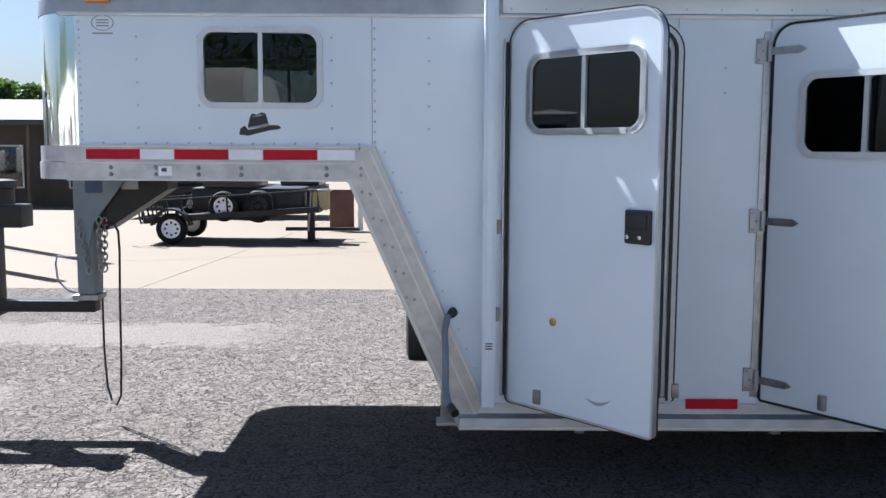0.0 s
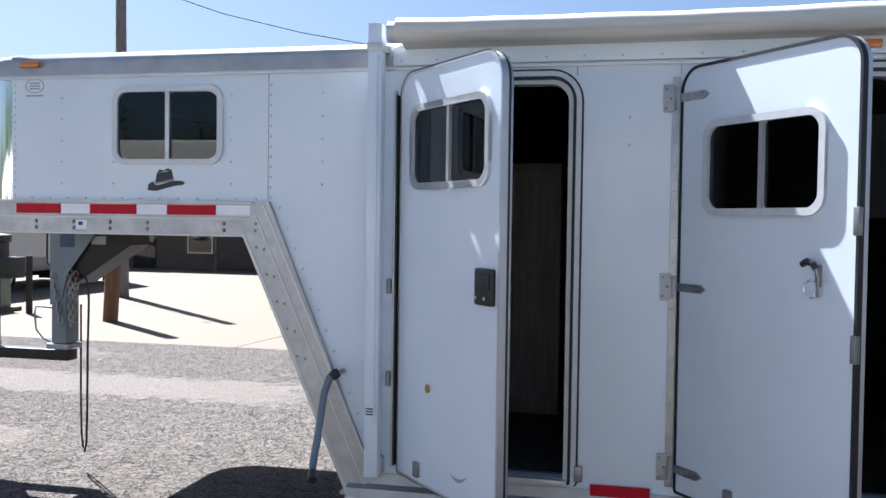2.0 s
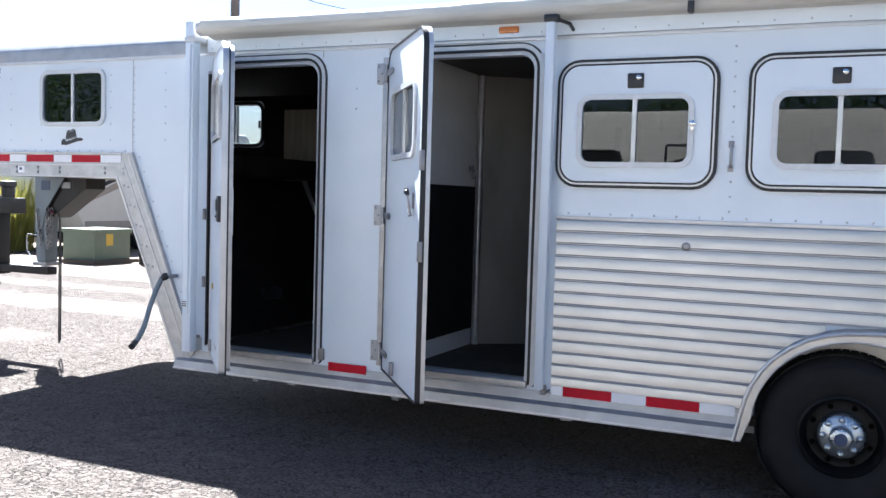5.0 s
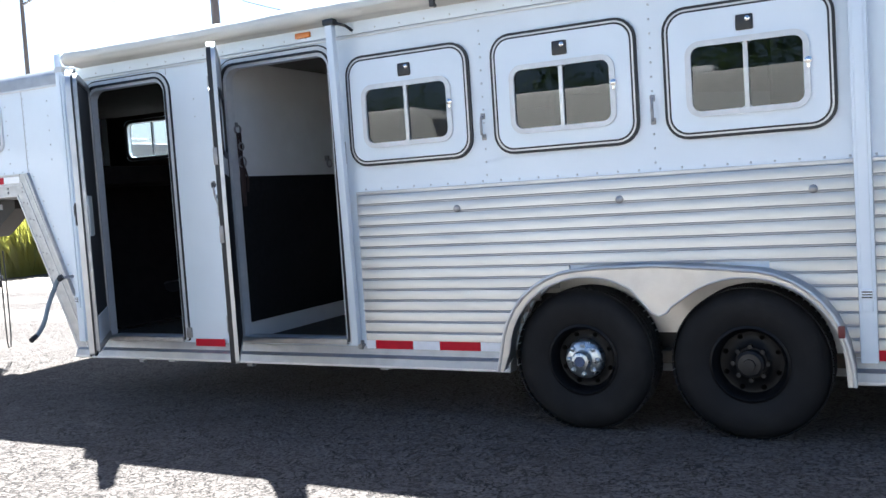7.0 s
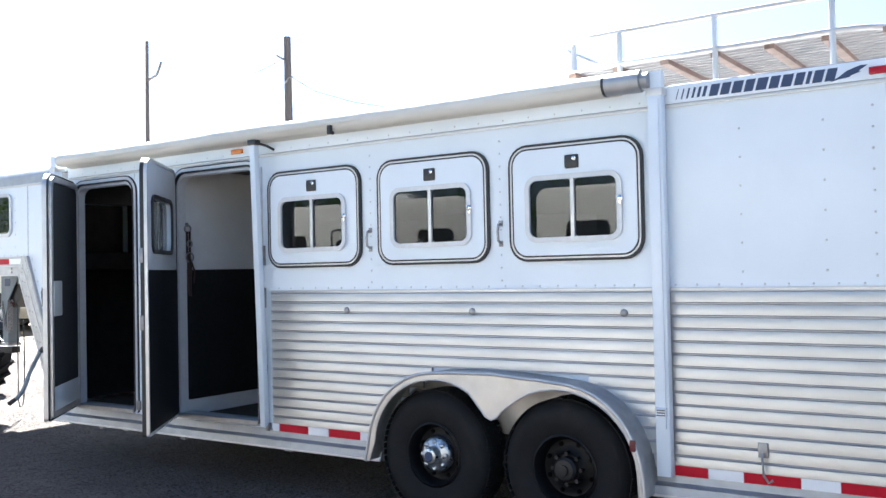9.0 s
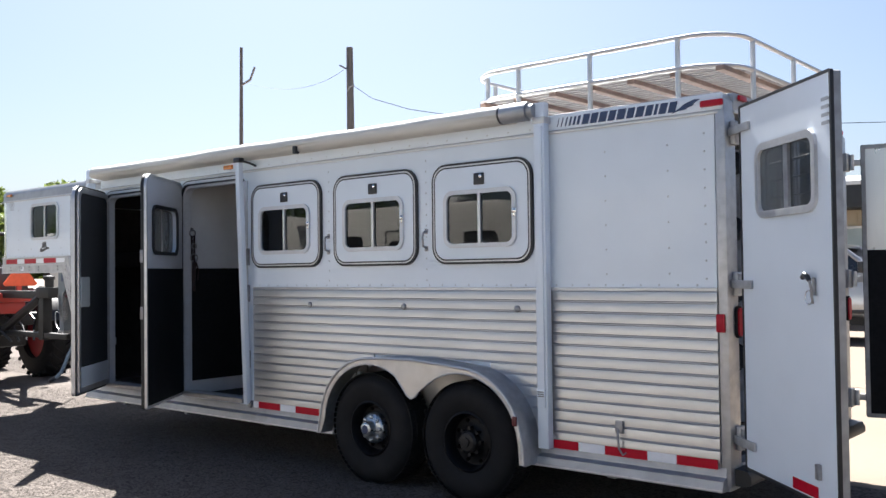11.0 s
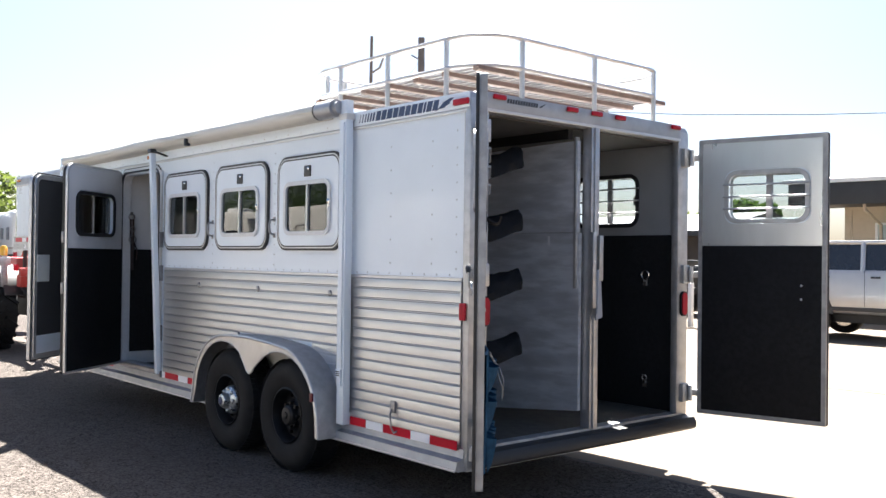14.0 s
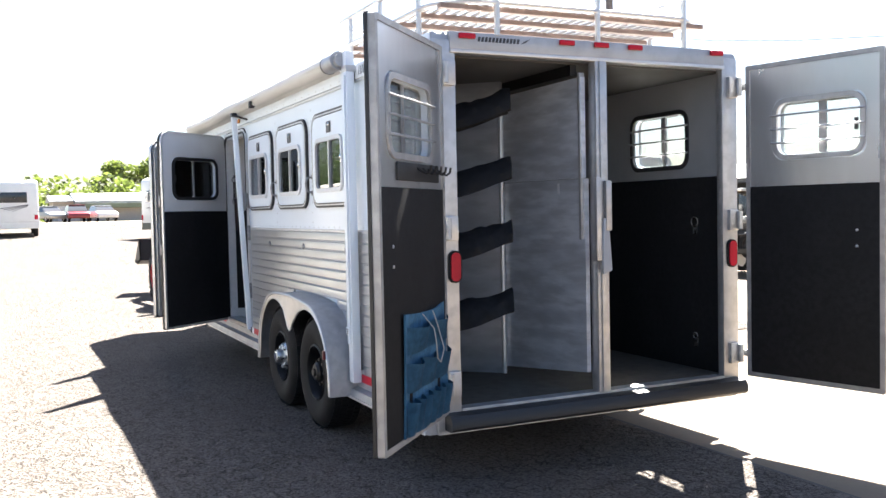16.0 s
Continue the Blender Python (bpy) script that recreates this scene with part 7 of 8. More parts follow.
def build_car(at, turn, paint, label, h=1.46):
    ob = thing("car", label, "car")
    L, W = 4.5, 1.78
    bm = B()
    t = bmesh.new()
    prism(t, [(0.05, 0.32), (L - 0.05, 0.32), (L, 0.55), (L - 0.1, 0.78), (L - 1.0, 0.92), (0.25, 0.98), (0.0, 0.8)], 0, W, "y")
    bmesh.ops.bevel(t, geom=t.edges[:], offset=0.09, segments=3, profile=0.5, affect="EDGES")
    merge(bm, t)
    part("body", bm, paint, ob)
    bm = B()
    lo = [(0.35, 0.06), (L - 1.15, 0.06), (L - 1.15, W - 0.06), (0.35, W - 0.06)]
    up = [(0.85, 0.22), (L - 1.95, 0.22), (L - 1.95, W - 0.22), (0.85, W - 0.22)]
    loft_y(bm, [[(x, y, 0.93) for x, y in lo], [(x, y, h - 0.05) for x, y in up]])
    part("cabin_glass", bm, DARK_GLASS, ob)
    bm = B()
    box(bm, 0.82, L - 1.92, 0.2, W - 0.2, h - 0.06, h, None, 0.025)
    part("roof", bm, paint, ob)
    for x in (0.85, L - 0.85):
        for y, s in ((0.1, -1), (W - 0.1, 1)):
            road_wheel(ob, x, y, 0.31, 0.31, 0.2, s, ALU_TRIM, spokes=5)
    for yy in (0.25, W - 0.25):
        bm = B()
        box(bm, -0.01, 0.04, yy - 0.14, yy + 0.14, 0.68, 0.82, None, 0.01)
        part("tail_lamp", bm, LENS_RED, ob)
    ob.matrix_basis = Matrix.Translation(at) @ Matrix.Rotation(radians(turn), 4, "Z")
    return ob


build_car((-79.0, 4.75, 1.25), 8, CAR_WHITE, "white parked car before a long building")
build_car((-79.0, 2.75, 1.25), 3, CAR_RED, "dark red parked car before a long building", 1.55)
build_car((-79.5, -0.2, 1.25), 22, SILVER, "silver parked car before a long building")


def far_building():
    ob = thing("storage_building", "long low pale building with a shallow roof", "building", (-92, 12, 1.2))
    bm = B()
    box(bm, -104, -92, 5.6, 30, 1.2, 3.2)
    box(bm, -103, -93.5, 2.6, 5.6, 1.2, 3.4)
    part("wall", bm, WALL_PALE, ob)
    bm = B()
    prism(bm, [(-91.2, 3.15), (-91.2, 3.4), (-98, 4.35), (-105, 3.4), (-105, 3.15)], 4.6, 30.6, "y")
    part("roof", bm, GREY_ALU, ob)
    bm = B()
    prism(bm, [(-92.8, 3.3), (-92.8, 3.45), (-98, 4.1), (-104, 3.4)], 2.2, 5.4, "y")
    part("side_roof", bm, GREY_ALU, ob)
    bm = B()
    box(bm, -92.0, -90.8, 5.2, 30.2, 2.62, 3.1, None, 0.03)
    part("fascia", bm, BOX_GREEN, ob, "grey-green fascia")
    for k in range(5):
        y = 6.5 + 4.6 * k
        bm = B()
        box(bm, -92.06, -91.95, y, y + 3.0, 1.25, 2.6, None, 0.02)
        part("roller_door", bm, WALL_PALE, ob)
    bm = B()
    box(bm, -93.56, -93.4, 3.0, 5.2, 1.25, 2.9, None, 0.02)
    part("roller_door", bm, RV_WHITE, ob)


far_building()


def low_house():
    ob = thing("low_house", "low grey-brown house with dark windows and a dark roof", "house", (-13, 24, 0))
    m = Matrix.Translation((-13.0, 22.3, 0)) @ Matrix.Rotation(radians(-2), 4, "Z")
    bm = B()
    box(bm, -6, 7, 0, 6, 0, 2.35, m)
    part("wall", bm, GREY_BROWN, ob)
    bm = B()
    prism(bm, [(-0.6, 2.3), (-0.6, 2.46), (3.0, 3.2), (6.6, 2.46), (6.6, 2.3)], -6.5, 7.5, "x", m)
    part("roof", bm, ROOF_DARK, ob)
    for x in (-5.2, -3.4, 0.4, 2.6, 4.6):
        bm = B()
        box(bm, x, x + 0.8, -0.05, 0.02, 0.55, 1.7, m, 0.01)
        w = part("window", bm, DARK_GLASS, ob)
        bm = B()
        ring(bm, x - 0.05, x + 0.85, 0.50, 1.75, 0.05, 0.01, -0.07, 0.0, m)
        part("window_frame", bm, STEEL, w)
    bm = B()
    box(bm, -1.6, -0.8, -0.05, 0.02, 0.0, 1.95, m, 0.01)
    part("door", bm, DARK_GLASS, ob)
    bm = B()
    box(bm, -2.0, -0.4, -0.9, -0.02, 2.0, 2.1, m, 0.02)
    part("porch_roof", bm, RV_WHITE, ob)
    for x in (-2.4, 1.6, 3.8):
        bm = B()
        tube(bm, [m @ Vector((x, -0.5, -0.05)), m @ Vector((x + 0.04, -0.52, 2.4))], [0.07, 0.05], 8)
        part("porch_post", bm, BARK, ob)


low_house()


def tan_building():
    ob = thing("office_building", "tan panelled building with a dark fascia and pale roof", "building", (6, 22, 0))
    m = Matrix.Translation((-1.4, 20.6, 0)) @ Matrix.Rotation(radians(6), 4, "Z")
    bm = B()
    box(bm, 0.6, 24, 0, 11, 0, 3.35, m)
    part("wall", bm, STUCCO, ob, "tan wall panels")
    for k in range(20):
        bm = B()
        x = 0.75 + 1.15 * k
        box(bm, x, x + 0.05, -0.03, 0.0, 0.0, 2.9, m, 0.006)
        part("wall_rib", bm, STUCCO, ob)
    bm = B()
    box(bm, -0.4, 25, -1.3, 0.3, 2.98, 3.55, m, 0.02)
    part("fascia", bm, ROOF_DARK, ob, "dark fascia board")
    bm = B()
    prism(bm, [(-1.35, 3.55), (-1.35, 3.65), (5.0, 4.35), (11.5, 3.65), (11.5, 3.55)], -0.5, 25, "x", m)
    part("roof", bm, RV_WHITE, ob, "pale metal roof")
    for a, b in ((1.45, 2.0), (2.1, 3.5), (3.6, 5.2), (5.35, 7.4), (9.0, 11.0), (13.5, 15.5)):
        bm = B()
        box(bm, a, b, -0.05, 0.05, 0.9, 2.5, m, 0.01)
        w = part("window", bm, material("pale_window", (0.48, 0.55, 0.53), 0.08, 0, 0.1, 2), ob)
        bm = B()
        ring(bm, a - 0.05, b + 0.05, 0.85, 2.55, 0.06, 0.01, -0.08, 0.0, m)
        part("window_frame", bm, RV_WHITE, w)
    bm = B()
    tube(bm, [(1.5, -1.2, 2.98), (1.5, -1.15, 2.85), (1.55, -0.1, 2.5), (1.55, -0.08, 0.1)], 0.04, 8, False, m)
    part("downpipe", bm, STUCCO, ob)


tan_building()


def build_wagon(at, turn):
    ob = thing("parked_truck", "silver four-door utility truck with a short bed and red tail lights", "car")
    L, W = 5.15, 1.96
    bm = B()
    t = bmesh.new()
    prism(t, [(0.08, 0.52), (L - 0.12, 0.48), (L, 0.75), (L - 0.04, 1.10), (L - 1.45, 1.28), (3.35, 1.36), (0.03, 1.36), (0.0, 0.75)], 0, W, "y")
    bmesh.ops.bevel(t, geom=t.edges[:], offset=0.07, segments=3, profile=0.5, affect="EDGES")
    merge(bm, t)
    part("body", bm, SILVER, ob)
    bm = B()
    lo = [(0.78, 0.05), (3.45, 0.05), (3.45, W - 0.05), (0.78, W - 0.05)]
    up = [(1.12, 0.19), (2.72, 0.19), (2.72, W - 0.19), (1.12, W - 0.19)]
    loft_y(bm, [[(x, y, 1.33) for x, y in lo], [(x, y, 1.86) for x, y in up]])
    part("cabin_glass", bm, DARK_GLASS, ob)
    bm = B()
    box(bm, 1.08, 2.76, 0.16, W - 0.16, 1.85, 1.93, None, 0.035)
    part("roof", bm, SILVER, ob)
    for xb, xt in ((0.80, 1.14), (2.20, 2.16), (3.45, 2.74)):
        for yb, yt in ((0.045, 0.18), (W - 0.045, W - 0.18)):
            bm = B()
            tube(bm, [(xb, yb, 1.32), (xt, yt, 1.88)], 0.05, 6)
            part("pillar", bm, SILVER, ob)
    for yy in (0.10, W - 0.10):
        bm = B()
        box(bm, -0.012, 0.10, yy - 0.08, yy + 0.08, 0.95, 1.32, None, 0.02)
        part("tail_lamp", bm, LENS_RED, ob)
    bm = B()
    box(bm, -0.08, 0.10, 0.05, W - 0.05, 0.50, 0.72, None, 0.04)
    part("bumper", bm, SILVER, ob)
    bm = B()
    box(bm, 0.2, L - 0.3, 0.3, W - 0.3, 0.32, 0.52)
    part("chassis", bm, BLACK_STEEL, ob)
    bm = B()
    box(bm, 1.6, 3.7, -0.015, W + 0.015, 0.56, 0.64, None, 0.01)
    part("sill_trim", bm, BLACK_PLASTIC, ob)
    for y in (-0.012, W - 0.008):
        for x in (1.15, 4.12):
            bm = B()
            plate(bm, [(x + 0.50 * math.cos(a * math.pi / 12), 0.50 + 0.50 * math.sin(a * math.pi / 12)) for a in range(13)], [], y, y + 0.02)
            part("wheel_arch", bm, BLACK_PLASTIC, ob)
    for x in (1.15, 4.12):
        for y, s in ((0.1, -1), (W - 0.1, 1)):
            road_wheel(ob, x, y, 0.40, 0.40, 0.26, s, CHROME)
    for x in (1.42, 2.38):
        for y in (-0.022, W + 0.005):
            bm = B()
            box(bm, x - 0.02, x + 0.16, y, y + 0.02, 1.20, 1.24, None, 0.006)
            part("door_handle", bm, BLACK_PLASTIC, ob)
    for x in (1.30, 2.24, 3.30):
        bm = B()
        box(bm, x, x + 0.008, -0.003, 0.02, 0.66, 1.33)
        part("door_gap", bm, DECAL_BLACK, ob)
    for y in (-0.2, W + 0.02):
        bm = B()
        box(bm, 3.12, 3.24, y, y + 0.18, 1.36, 1.58, None, 0.03)
        part("mirror", bm, BLACK_PLASTIC, ob)
    ob.matrix_basis = Matrix.Translation(at) @ Matrix.Rotation(radians(turn), 4, "Z")


build_wagon((0.52, 13.9, 0), 4)


def tractor_tyre(parent, x, y, r, w, side):
    m = Matrix.Translation((x, y, r)) @ Euler((radians(90 if side < 0 else -90), 0, 0)).to_matrix().to_4x4()
    bm = B()
    ri = r * 0.55
    lathe(bm, [(ri, -w / 2), (r * 0.85, -w / 2), (r * 0.95, -w * 0.4), (r * 0.95, w * 0.4), (r * 0.85, w / 2), (ri, w / 2)], m, 32, True)
    tyre = part("wheel", bm, TYRE, parent)
    bm = B()
    lug_count = 22
    for k in range(lug_count):
        for sgn in (-1, 1):
            a = 2 * math.pi * (k + (0.5 if sgn > 0 else 0)) / lug_count
            mm = m @ Matrix.Rotation(a, 4, "Z") @ Matrix.Translation((r * 0.96, 0, sgn * w * 0.24)) @ Matrix.Rotation(radians(38 * sgn), 4, "X")
            box(bm, -0.035, r * 0.045, -0.022, 0.022, -w * 0.28, w * 0.28, mm)
    part("tread", bm, TYRE, tyre, "", 0)
    bm = B()
    lathe(bm, [(0.02, -w * 0.2), (ri * 1.02, -w * 0.3), (ri * 1.02, w * 0.45), (ri * 0.9, w * 0.45), (ri * 0.8, 0.02), (ri * 0.4, 0.06), (ri * 0.3, 0.12), (0.02, 0.13)], m, 28)
    part("rim", bm, WHEEL_RED, tyre, "red wheel rim")


def build_tractor():
    """Compact red tractor ahead of the neck, with a front loader and a hitch frame at the back."""
    cy = 1.22
    ob = thing("tractor", "red tractor with a black front loader bucket", "tractor", (-5.0, cy, 0))
    for y, s in ((0.53, -1), (1.92, 1)):
        tractor_tyre(ob, -4.45, y, 0.62, 0.40, s)
        tractor_tyre(ob, -6.3, y + 0.04 * s, 0.40, 0.28, s)
    bm = B()
    box(bm, -6.75, -4.75, cy - 0.30, cy + 0.30, 0.95, 1.42, None, 0.06)
    part("hood", bm, TRACTOR_RED, ob, "red hood")
    bm = B()
    box(bm, -6.65, -4.05, cy - 0.22, cy + 0.22, 0.50, 0.95, None, 0.03)
    part("engine_block", bm, BLACK_STEEL, ob)
    bm = B()
    box(bm, -4.7, -3.8, cy - 0.42, cy + 0.42, 0.80, 0.98, None, 0.03)
    part("platform", bm, BLACK_STEEL, ob)
    for y0, y1 in ((0.50, 0.76), (1.68, 1.94)):
        bm = B()
        prism(bm, arc(-4.45, 0.62, 0.70, 20, 150, 10) + arc(-4.45, 0.62, 0.67, 150, 20, 10), y0, y1, "y")
        part("mudguard", bm, BLACK_STEEL, ob, "black mudguard")
        bm = B()
        box(bm, -3.77, -3.69, y0 + 0.1, y1 - 0.1, 1.22, 1.32, None, 0.01)
        part("tail_lamp", bm, LENS_RED, ob)
    bm = B()
    box(bm, -4.45, -4.05, cy - 0.24, cy + 0.24, 1.12, 1.24, None, 0.04)
    box(bm, -4.15, -4.03, cy - 0.24, cy + 0.24, 1.24, 1.62, None, 0.04)
    part("seat", bm, BLACK_PLASTIC, ob)
    bm = B()
    tube(bm, [(-4.9, cy, 1.42), (-4.75, cy, 1.60)], 0.02, 6)
    tube(bm, [(-4.75 + 0.06 * math.sin(a * math.pi / 6), cy + 0.17 * math.cos(a * math.pi / 6), 1.60 + 0.15 * math.sin(a * math.pi / 6)) for a in range(12)], 0.014, 6, True)
    part("steering_wheel", bm, BLACK_PLASTIC, ob)
    bm = B()
    tube(bm, [(-3.9, 0.80, 0.95), (-3.85, 0.80, 1.95), (-3.91, 0.92, 2.08), (-3.91, 1.54, 2.08), (-3.85, 1.66, 1.95), (-3.9, 1.66, 0.95)], 0.03, 8)
    part("roll_bar", bm, BLACK_STEEL, ob, "black roll bar")
    bm = B()
    prism(bm, [(0.85, 1.36), (1.25, 1.36), (1.28, 1.39), (1.07, 1.66), (1.03, 1.66), (0.82, 1.39)], -3.43, -3.41, "x")
    part("slow_sign", bm, ORANGE, ob, "orange triangular slow vehicle sign")
    bm = B()
    box(bm, -3.60, -3.48, 0.62, 1.27, 1.14, 1.27, None, 0.02)
    box(bm, -3.80, -3.58, 0.66, 1.20, 0.98, 1.16, None, 0.02)
    box(bm, -3.49, -3.44, 1.02, 1.08, 1.20, 1.40)
    part("rear_bar", bm, TRACTOR_RED, ob)
    for y in (0.75, 1.69):
        bm = B()
        tube(bm, [(-5.2, y, 0.85), (-5.3, y, 1.30), (-6.0, y, 1.50), (-6.75, y, 1.57), (-6.95, y, 1.40), (-7.22, y, 0.86)], 0.068, 8)
        part("loader_arm", bm, TRACTOR_RED, ob, "red loader arm")
        bm = B()
        tube(bm, [(-5.55, y + 0.05, 0.95), (-6.55, y + 0.05, 1.15)], 0.03, 8)
        part("ram", bm, CHROME, ob)
    bm = B()
    prism(bm, [(-7.3, 1.07), (-7.2, 1.07), (-7.15, 0.66), (-7.6, 0.57), (-8, 0.60), (-8, 0.64), (-7.61, 0.62), (-7.24, 0.70)], 0.27, 2.17, "y")
    for y in (0.27, 2.14):
        prism(bm, [(-7.3, 1.07), (-7.2, 1.07), (-7.15, 0.66), (-7.6, 0.57), (-8, 0.60)], y, y + 0.03, "y")
    part("bucket", bm, BLACK_STEEL, ob, "black loader bucket")
    bm = B()
    lathe(bm, [(0.06, 0), (0.06, 0.10), (0.04, 0.14), (0.005, 0.15)], Matrix.Translation((-3.9, 0.50, 1.45)), 12)
    part("beacon", bm, material("yellow_beacon", (0.75, 0.42, 0.02), 0.3, 0, 0.1, 40, coat=0.4), ob, "yellow beacon")
    bm = B()
    box(bm, -3.93, -3.87, 0.47, 0.56, 0.98, 1.45, None, 0.01)
    box(bm, -3.95, -3.85, 0.42, 0.60, 1.30, 1.42, None, 0.02)
    part("beacon_bracket", bm, STEEL, ob)
    # hitch frame that carries the coupler
    hy = 0.90
    bm = B()
    box(bm, -2.49, -2.36, hy - 0.06, hy + 0.06, 0.68, 1.36, None, 0.008)
    box(bm, -2.52, -2.19, hy - 0.08, hy + 0.08, 1.21, 1.345, None, 0.01)
    lathe(bm, [(0.055, 0), (0.055, 0.10), (0.07, 0.11), (0.07, 0.15), (0.02, 0.16)], Matrix.Translation((-2.32, hy, 1.335)), 16)
    part("hitch_post", bm, BLACK_STEEL, ob, "black hitch post")
    bm = B()
    box(bm, -3.7, -2.45, hy - 0.06, hy + 0.06, 1.20, 1.30, None, 0.008)
    part("hitch_beam", bm, BLACK_STEEL, ob)
    bm = B()
    tube(bm, [(-3.6, hy - 0.03, 0.74), (-2.48, hy - 0.03, 1.22)], 0.055, 8)
    tube(bm, [(-3.7, hy + 0.5, 0.75), (-2.48, hy + 0.02, 1.20)], 0.045, 8)
    part("hitch_brace", bm, BLACK_STEEL, ob)
    bm = B()
    box(bm, -3.9, -1.79, hy - 0.05, hy + 0.05, 0.705, 0.772, None, 0.006)
    part("drawbar", bm, BLACK_STEEL, ob)
    bm = B()
    for k in range(4):
        tube(bm, [(-3.75, hy - 0.2 + 0.2 * k, 1.0), (-3.5, hy - 0.1 + 0.16 * k, 0.8 + 0.1 * (k % 2)), (-3.35, hy + 0.1 * k, 0.62)], 0.016, 6)
    part("hoses", bm, BLACK_PLASTIC, ob)


build_tractor()


def build_utility_trailer():
    """Black utility trailer, nose up on its stand, with a second small trailer loaded on it."""
    ob = thing("utility_trailer", "black utility trailer with a mesh ramp, nose propped up", "trailer", (-3.6, 12.2, 0))
    m = Matrix.Translation((-4.75, 11.6, 0.38)) @ Matrix.Rotation(radians(-4.0), 4, "Y")
    bm = B()
    box(bm, -0.2, 2.9, 0.05, 1.5, -0.02, 0.05, m)
    box(bm, -0.2, 2.9, 0.0, 0.06, 0.0, 0.09, m)
    part("deck", bm, BLACK_STEEL, ob)
    for y in (0.0, 1.5):
        bm = B()
        tube(bm, [(-0.2, y, 0.05), (-0.2, y, 0.38), (2.9, y, 0.38), (2.9, y, 0.05)], 0.022, 6, False, m)
        for x in (0.5, 1.3, 2.1):
            tube(bm, [(x, y, 0.05), (x, y, 0.38)], 0.018, 6, False, m)
        part("side_rail", bm, BLACK_STEEL, ob)
    bm = B()
    for z in (0.0, 0.34, 0.68, 0.98):
        tube(bm, [(-0.24 - 0.10 * z, 0.0, z), (-0.24 - 0.10 * z, 1.5, z)], 0.018, 6, False, m)
    for k in range(7):
        tube(bm, [(-0.24, 0.25 * k, 0.0), (-0.338, 0.25 * k, 0.98)], 0.016, 6, False, m)
    for y in (0.0, 1.5):
        tube(bm, [(-0.26, y, 0.20), (-0.62, y, 0.22), (-0.66, y, 0.72), (-0.32, y, 0.80)], 0.016, 6, False, m)
    part("ramp_gate", bm, BLACK_STEEL, ob, "black mesh ramp gate")
    for y, s in ((11.62, -1), (12.98, 1)):
        road_wheel(ob, -4.45, y, 0.27, 0.27, 0.17, s, TAPE_WHITE)
        bm = B()
        pts = arc(-4.45, 0.27, 0.36, 10, 170, 10) + arc(-4.45, 0.27, 0.33, 170, 10, 10)
        prism(bm, pts, y - 0.12, y + 0.12, "y")
        part("mudguard", bm, BLACK_STEEL, ob)
    bm = B()
    box(bm, -2.15, -2.02, 12.2, 12.34, 0.0, 0.95, None, 0.01)
    box(bm, -2.25, -1.92, 12.1, 12.44, 0.0, 0.03)
    box(bm, -2.55, -1.2, 12.22, 12.30, 0.19, 0.25)
    part("stand", bm, BLACK_STEEL, ob)
    load = thing("cargo_trailer", "small black cargo trailer loaded on the utility trailer", "trailer", (-3.3, 12.3, 0.5))
    bm = B()
    box(bm, -4.15, -2.2, 11.85, 12.9, 0.55, 0.98, None, 0.03)
    part("body", bm, BLACK_STEEL, load)
    bm = B()
    box(bm, -3.95, -3.0, 11.8, 12.95, 0.98, 1.15, None, 0.05)
    part("cover", bm, BLACK_PLASTIC, load)
    for y, s in ((11.72, -1), (13.02, 1)):
        road_wheel(load, -3.55, y, 0.66, 0.27, 0.16, s, TAPE_WHITE)
        road_wheel(load, -2.95, y + 0.05, 0.66, 0.29, 0.18, s, BLACK_STEEL)
    lamp = thing("gas_box", "tan box mounted at the trailer tongue", "box", (-1.88, 12.2, 0.6))
    bm = B()
    t = bmesh.new()
    box(t, -2.02, -1.74, 12.0, 12.3, 0.58, 0.92, None, 0.03)
    merge(bm, t)
    part("box_body", bm, material("tan_paint", (0.42, 0.33, 0.16), 0.5, 0, 0.15, 8), lamp)
    bm = B()
    box(bm, -2.06, -1.70, 11.96, 12.34, 0.915, 0.95, None, 0.01)
    part("lid", bm, STEEL, lamp)
    bm = B()
    tube(bm, [(-2.1, 11.98, 0.20), (-2.05, 11.98, 0.95), (-1.7, 11.98, 0.95)], 0.02, 6)
    part("bracket", bm, STEEL, lamp)
    shed = thing("door_panel", "brown panel leaning behind the trailer", "panel", (-1.75, 14.5, 0))
    bm = B()
    box(bm, -2.0, -1.5, 14.4, 14.46, 0.0, 0.85, None, 0.01)
    part("panel", bm, material("brown_panel", (0.14, 0.07, 0.045), 0.7, 0, 0.2, 6), shed)
    bm = B()
    box(bm, -1.42, -1.32, 14.4, 14.5, 0.0, 1.0, None, 0.01)
    part("white_post", bm, RV_WHITE, shed)


build_utility_trailer()


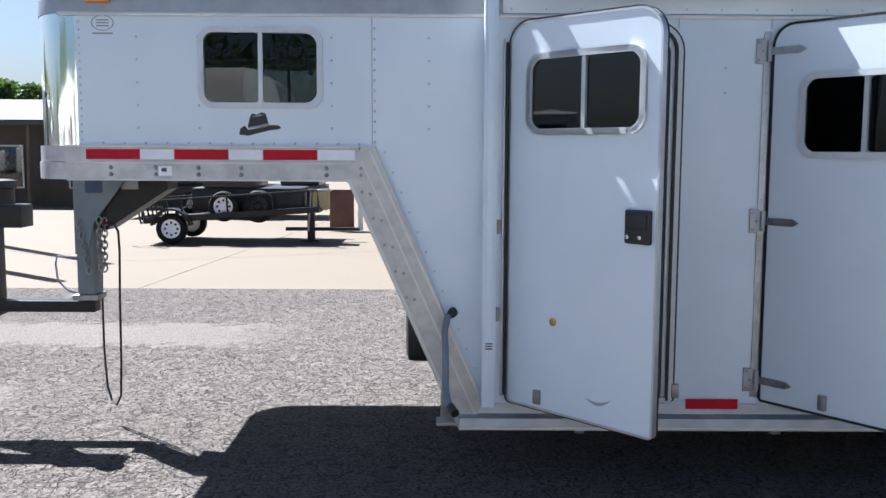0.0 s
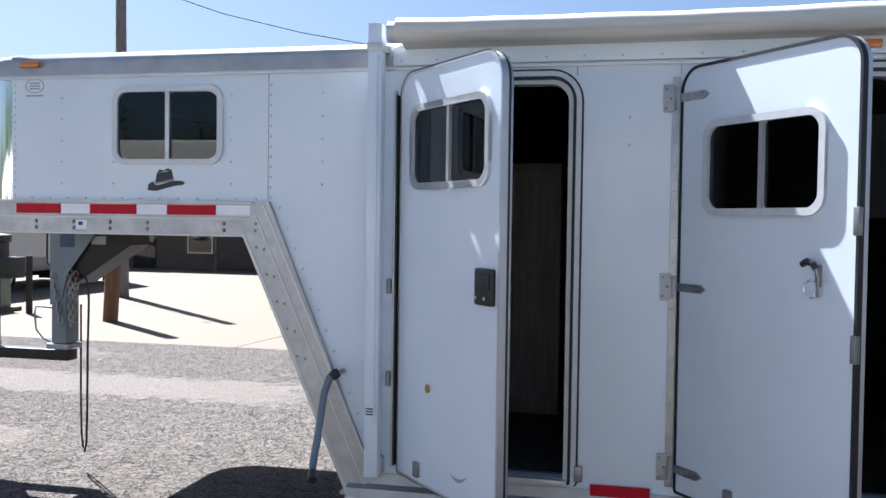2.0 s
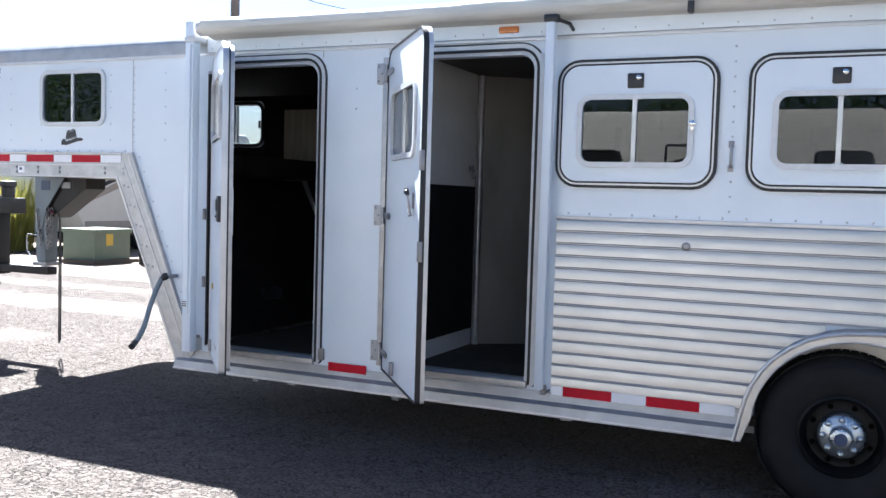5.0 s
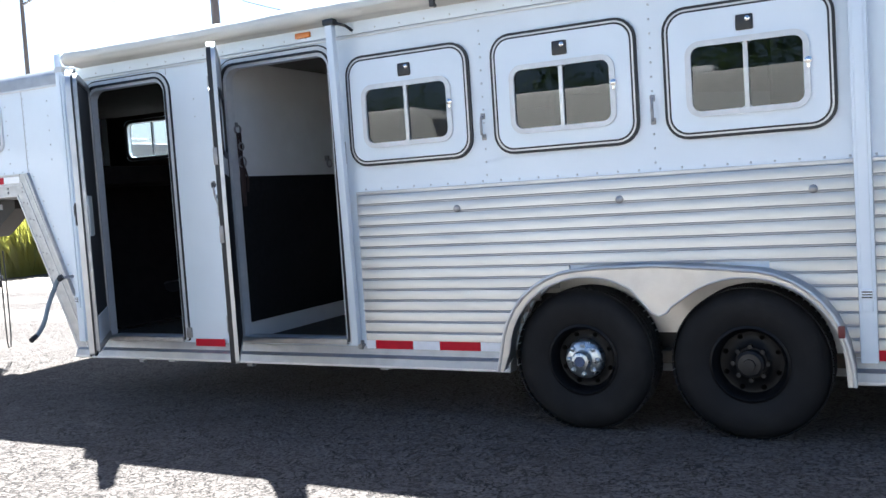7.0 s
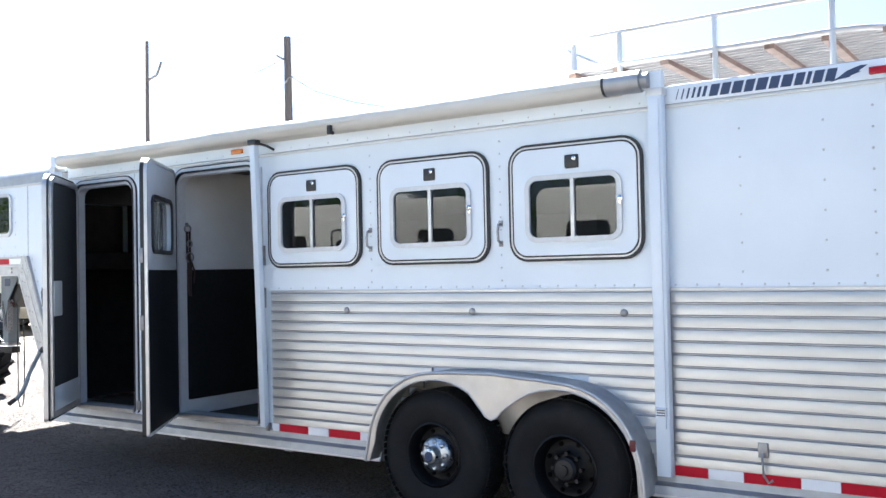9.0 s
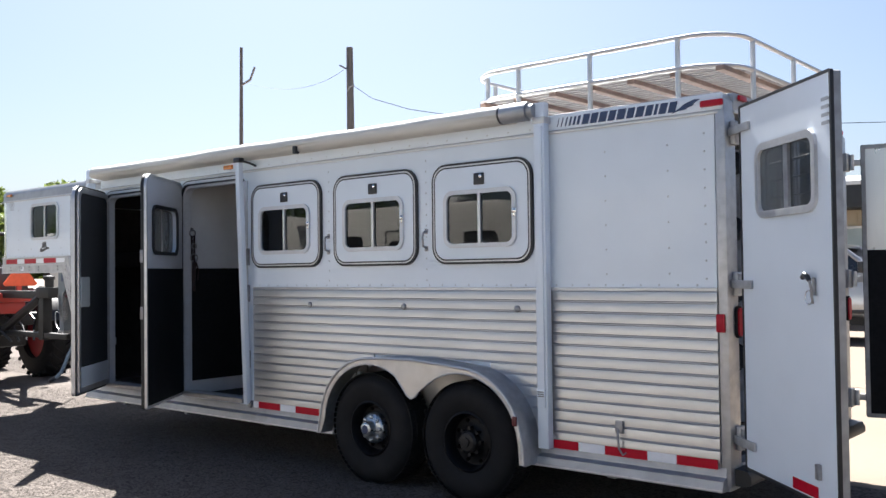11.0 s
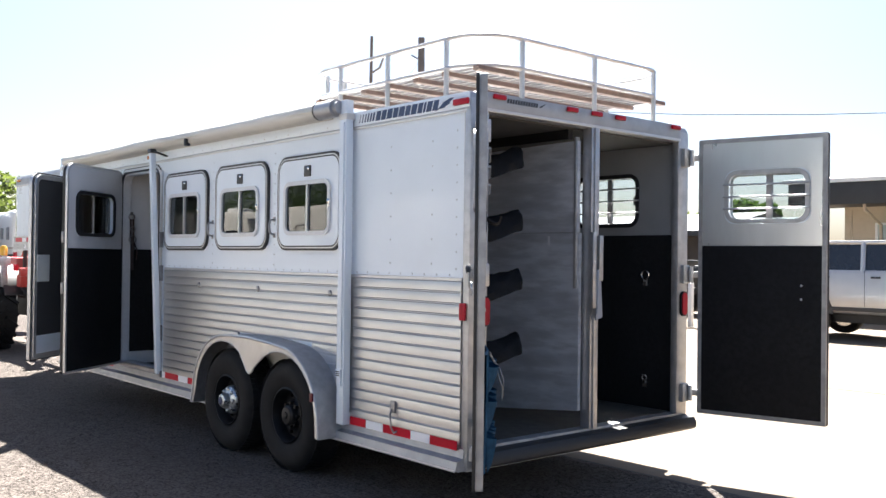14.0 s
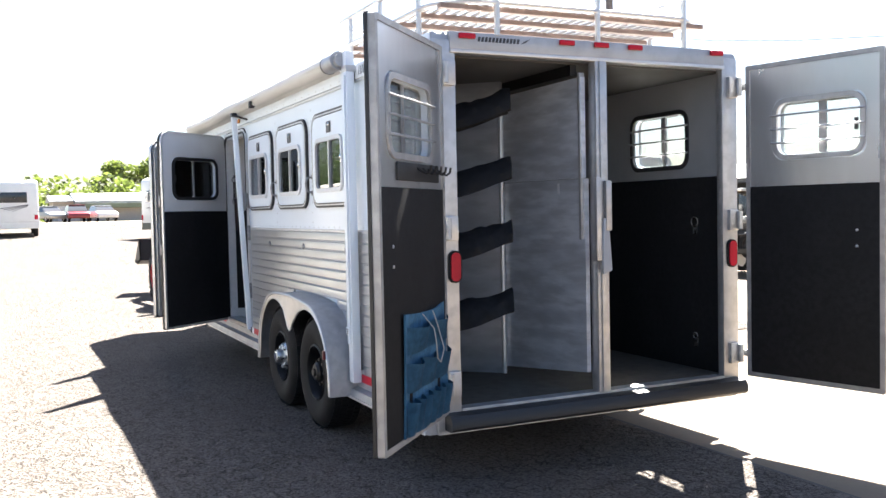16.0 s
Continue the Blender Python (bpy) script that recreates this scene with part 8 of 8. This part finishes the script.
def build_yard_things():
    ob = thing("utility_box", "green electrical utility box on a pale pad", "utility box", (-9.35, 8.9, 0))
    bm = B()
    box(bm, -9.76, -8.94, 8.45, 9.4, 0.06, 0.62, None, 0.02)
    part("cabinet", bm, BOX_GREEN, ob)
    bm = B()
    box(bm, -9.79, -8.91, 8.42, 9.43, 0.58, 0.66, None, 0.015)
    part("lid", bm, BOX_GREEN, ob)
    bm = B()
    box(bm, -9.88, -8.82, 8.33, 9.52, -0.02, 0.06, None, 0.01)
    part("pad", bm, CONCRETE, ob)
    bm = B()
    prism(bm, [(8.75, 0.34), (8.93, 0.34), (8.93, 0.56), (8.75, 0.56)], -8.939, -8.934, "x")
    part("warning_label", bm, material("yellow_label", (0.62, 0.42, 0.05), 0.5), ob, "yellow label", 0)
    for x, y, h in ((-8.36, 9.1, 0.95), (-13.6, 9.1, 1.0), (-12.7, 8.7, 0.9)):
        ob = thing("bollard", "dark steel guard post", "post", (x, y, 0), "guard posts")
        bm = B()
        tube(bm, [(x, y, -0.02), (x, y, h)], 0.055, 10)
        part("post", bm, BLACK_STEEL, ob)
    ob = thing("guard_rail", "thin dark steel rail between the guard posts", "rail", (-13.1, 8.9, 0))
    for z in (0.50, 0.72):
        bm = B()
        tube(bm, [(-14.4, 9.42, z), (-13.6, 9.1, z), (-12.7, 8.7, z), (-11.9, 8.36, z)], 0.022, 8)
        part("rail", bm, BLACK_STEEL, ob)
    bm = B()
    tube(bm, [(-11.9, 8.36, -0.02), (-11.9, 8.36, 0.74)], 0.03, 8)
    part("end_post", bm, BLACK_STEEL, ob)
    ob = thing("wooden_post", "leaning orange-brown wooden post at the yard's edge", "post", (-6.5, 8.56, 0))
    bm = B()
    tube(bm, [(-6.5, 8.56, -0.05), (-6.44, 8.57, 1.2), (-6.35, 8.59, 3.1)], [0.115, 0.11, 0.10], 12)
    part("post", bm, POST_WOOD, ob)
    ob = thing("utility_pole", "weathered grey wooden utility pole with a short hook", "utility pole", (-8.86, 12.62, 0))
    bm = B()
    tube(bm, [(-8.86, 12.62, -0.1), (-8.9, 12.62, 3.6), (-8.93, 12.63, 7.6)], [0.135, 0.115, 0.092], 12)
    part("pole", bm, POLE_WOOD, ob)
    bm = B()
    tube(bm, [(-8.92, 12.54, 6.4), (-8.72, 12.44, 6.47), (-8.54, 12.4, 6.48)], 0.02, 6)
    part("pole_hook", bm, STEEL, ob)
    bm = B()
    tube(bm, [(-8.95, 12.55, 7.0), (-9.14, 12.45, 7.12)], 0.025, 6)
    part("insulator", bm, STEEL, ob)
    ob = thing("utility_pole", "distant grey wooden utility pole", "utility pole", (-60.5, 48.5, 0.8))
    bm = B()
    tube(bm, [(-60.5, 48.5, 0.5), (-60.8, 48.9, 22.8)], [0.25, 0.14], 10)
    part("pole", bm, POLE_WOOD, ob)
    bm = B()
    tube(bm, [(-60.7, 48.8, 19.2), (-60.0, 49.3, 19.7), (-59.7, 49.6, 20.9)], 0.11, 6)
    part("insulator", bm, STEEL, ob)
    for name, pts in (("a", ((-8.93, 12.6, 7.1), (-30, 28, 11.6), (-60.7, 48.8, 19.6))), ("c", ((-8.54, 12.4, 6.46), (6.5, 19, 4.7), (40, 44, 7.6)))):
        ob = thing("overhead_wire", "thin dark overhead wire", "wire", pts[0])
        a, b, c = map(Vector, pts)
        line = [(1 - f) ** 2 * a + 2 * f * (1 - f) * (2 * b - 0.5 * (a + c)) + f * f * c for f in [k / 16 for k in range(17)]]
        bm = B()
        tube(bm, line, 0.008, 5)
        part("wire", bm, BLACK_PLASTIC, ob)
    # dark equipment trailer far behind
    ob = thing("flatbed_trailer", "dark flatbed trailer with stacked equipment", "trailer", (-3.5, 18.5, 0))
    bm = B()
    box(bm, -7.5, -2.6, 17.6, 19.4, 0.62, 0.78, None, 0.02)
    part("deck", bm, BLACK_STEEL, ob)
    bm = B()
    for x, h in ((-6.6, 0.55), (-5.2, 0.75), (-3.6, 0.6)):
        box(bm, x, x + 0.95, 17.8, 19.2, 0.78, 0.78 + h, None, 0.06)
    part("load", bm, BLACK_PLASTIC, ob)
    for x in (-5.6, -4.7):
        road_wheel(ob, x, 17.75, 0.36, 0.36, 0.22, -1, STEEL)
        road_wheel(ob, x, 19.25, 0.36, 0.36, 0.22, 1, STEEL)


build_yard_things()
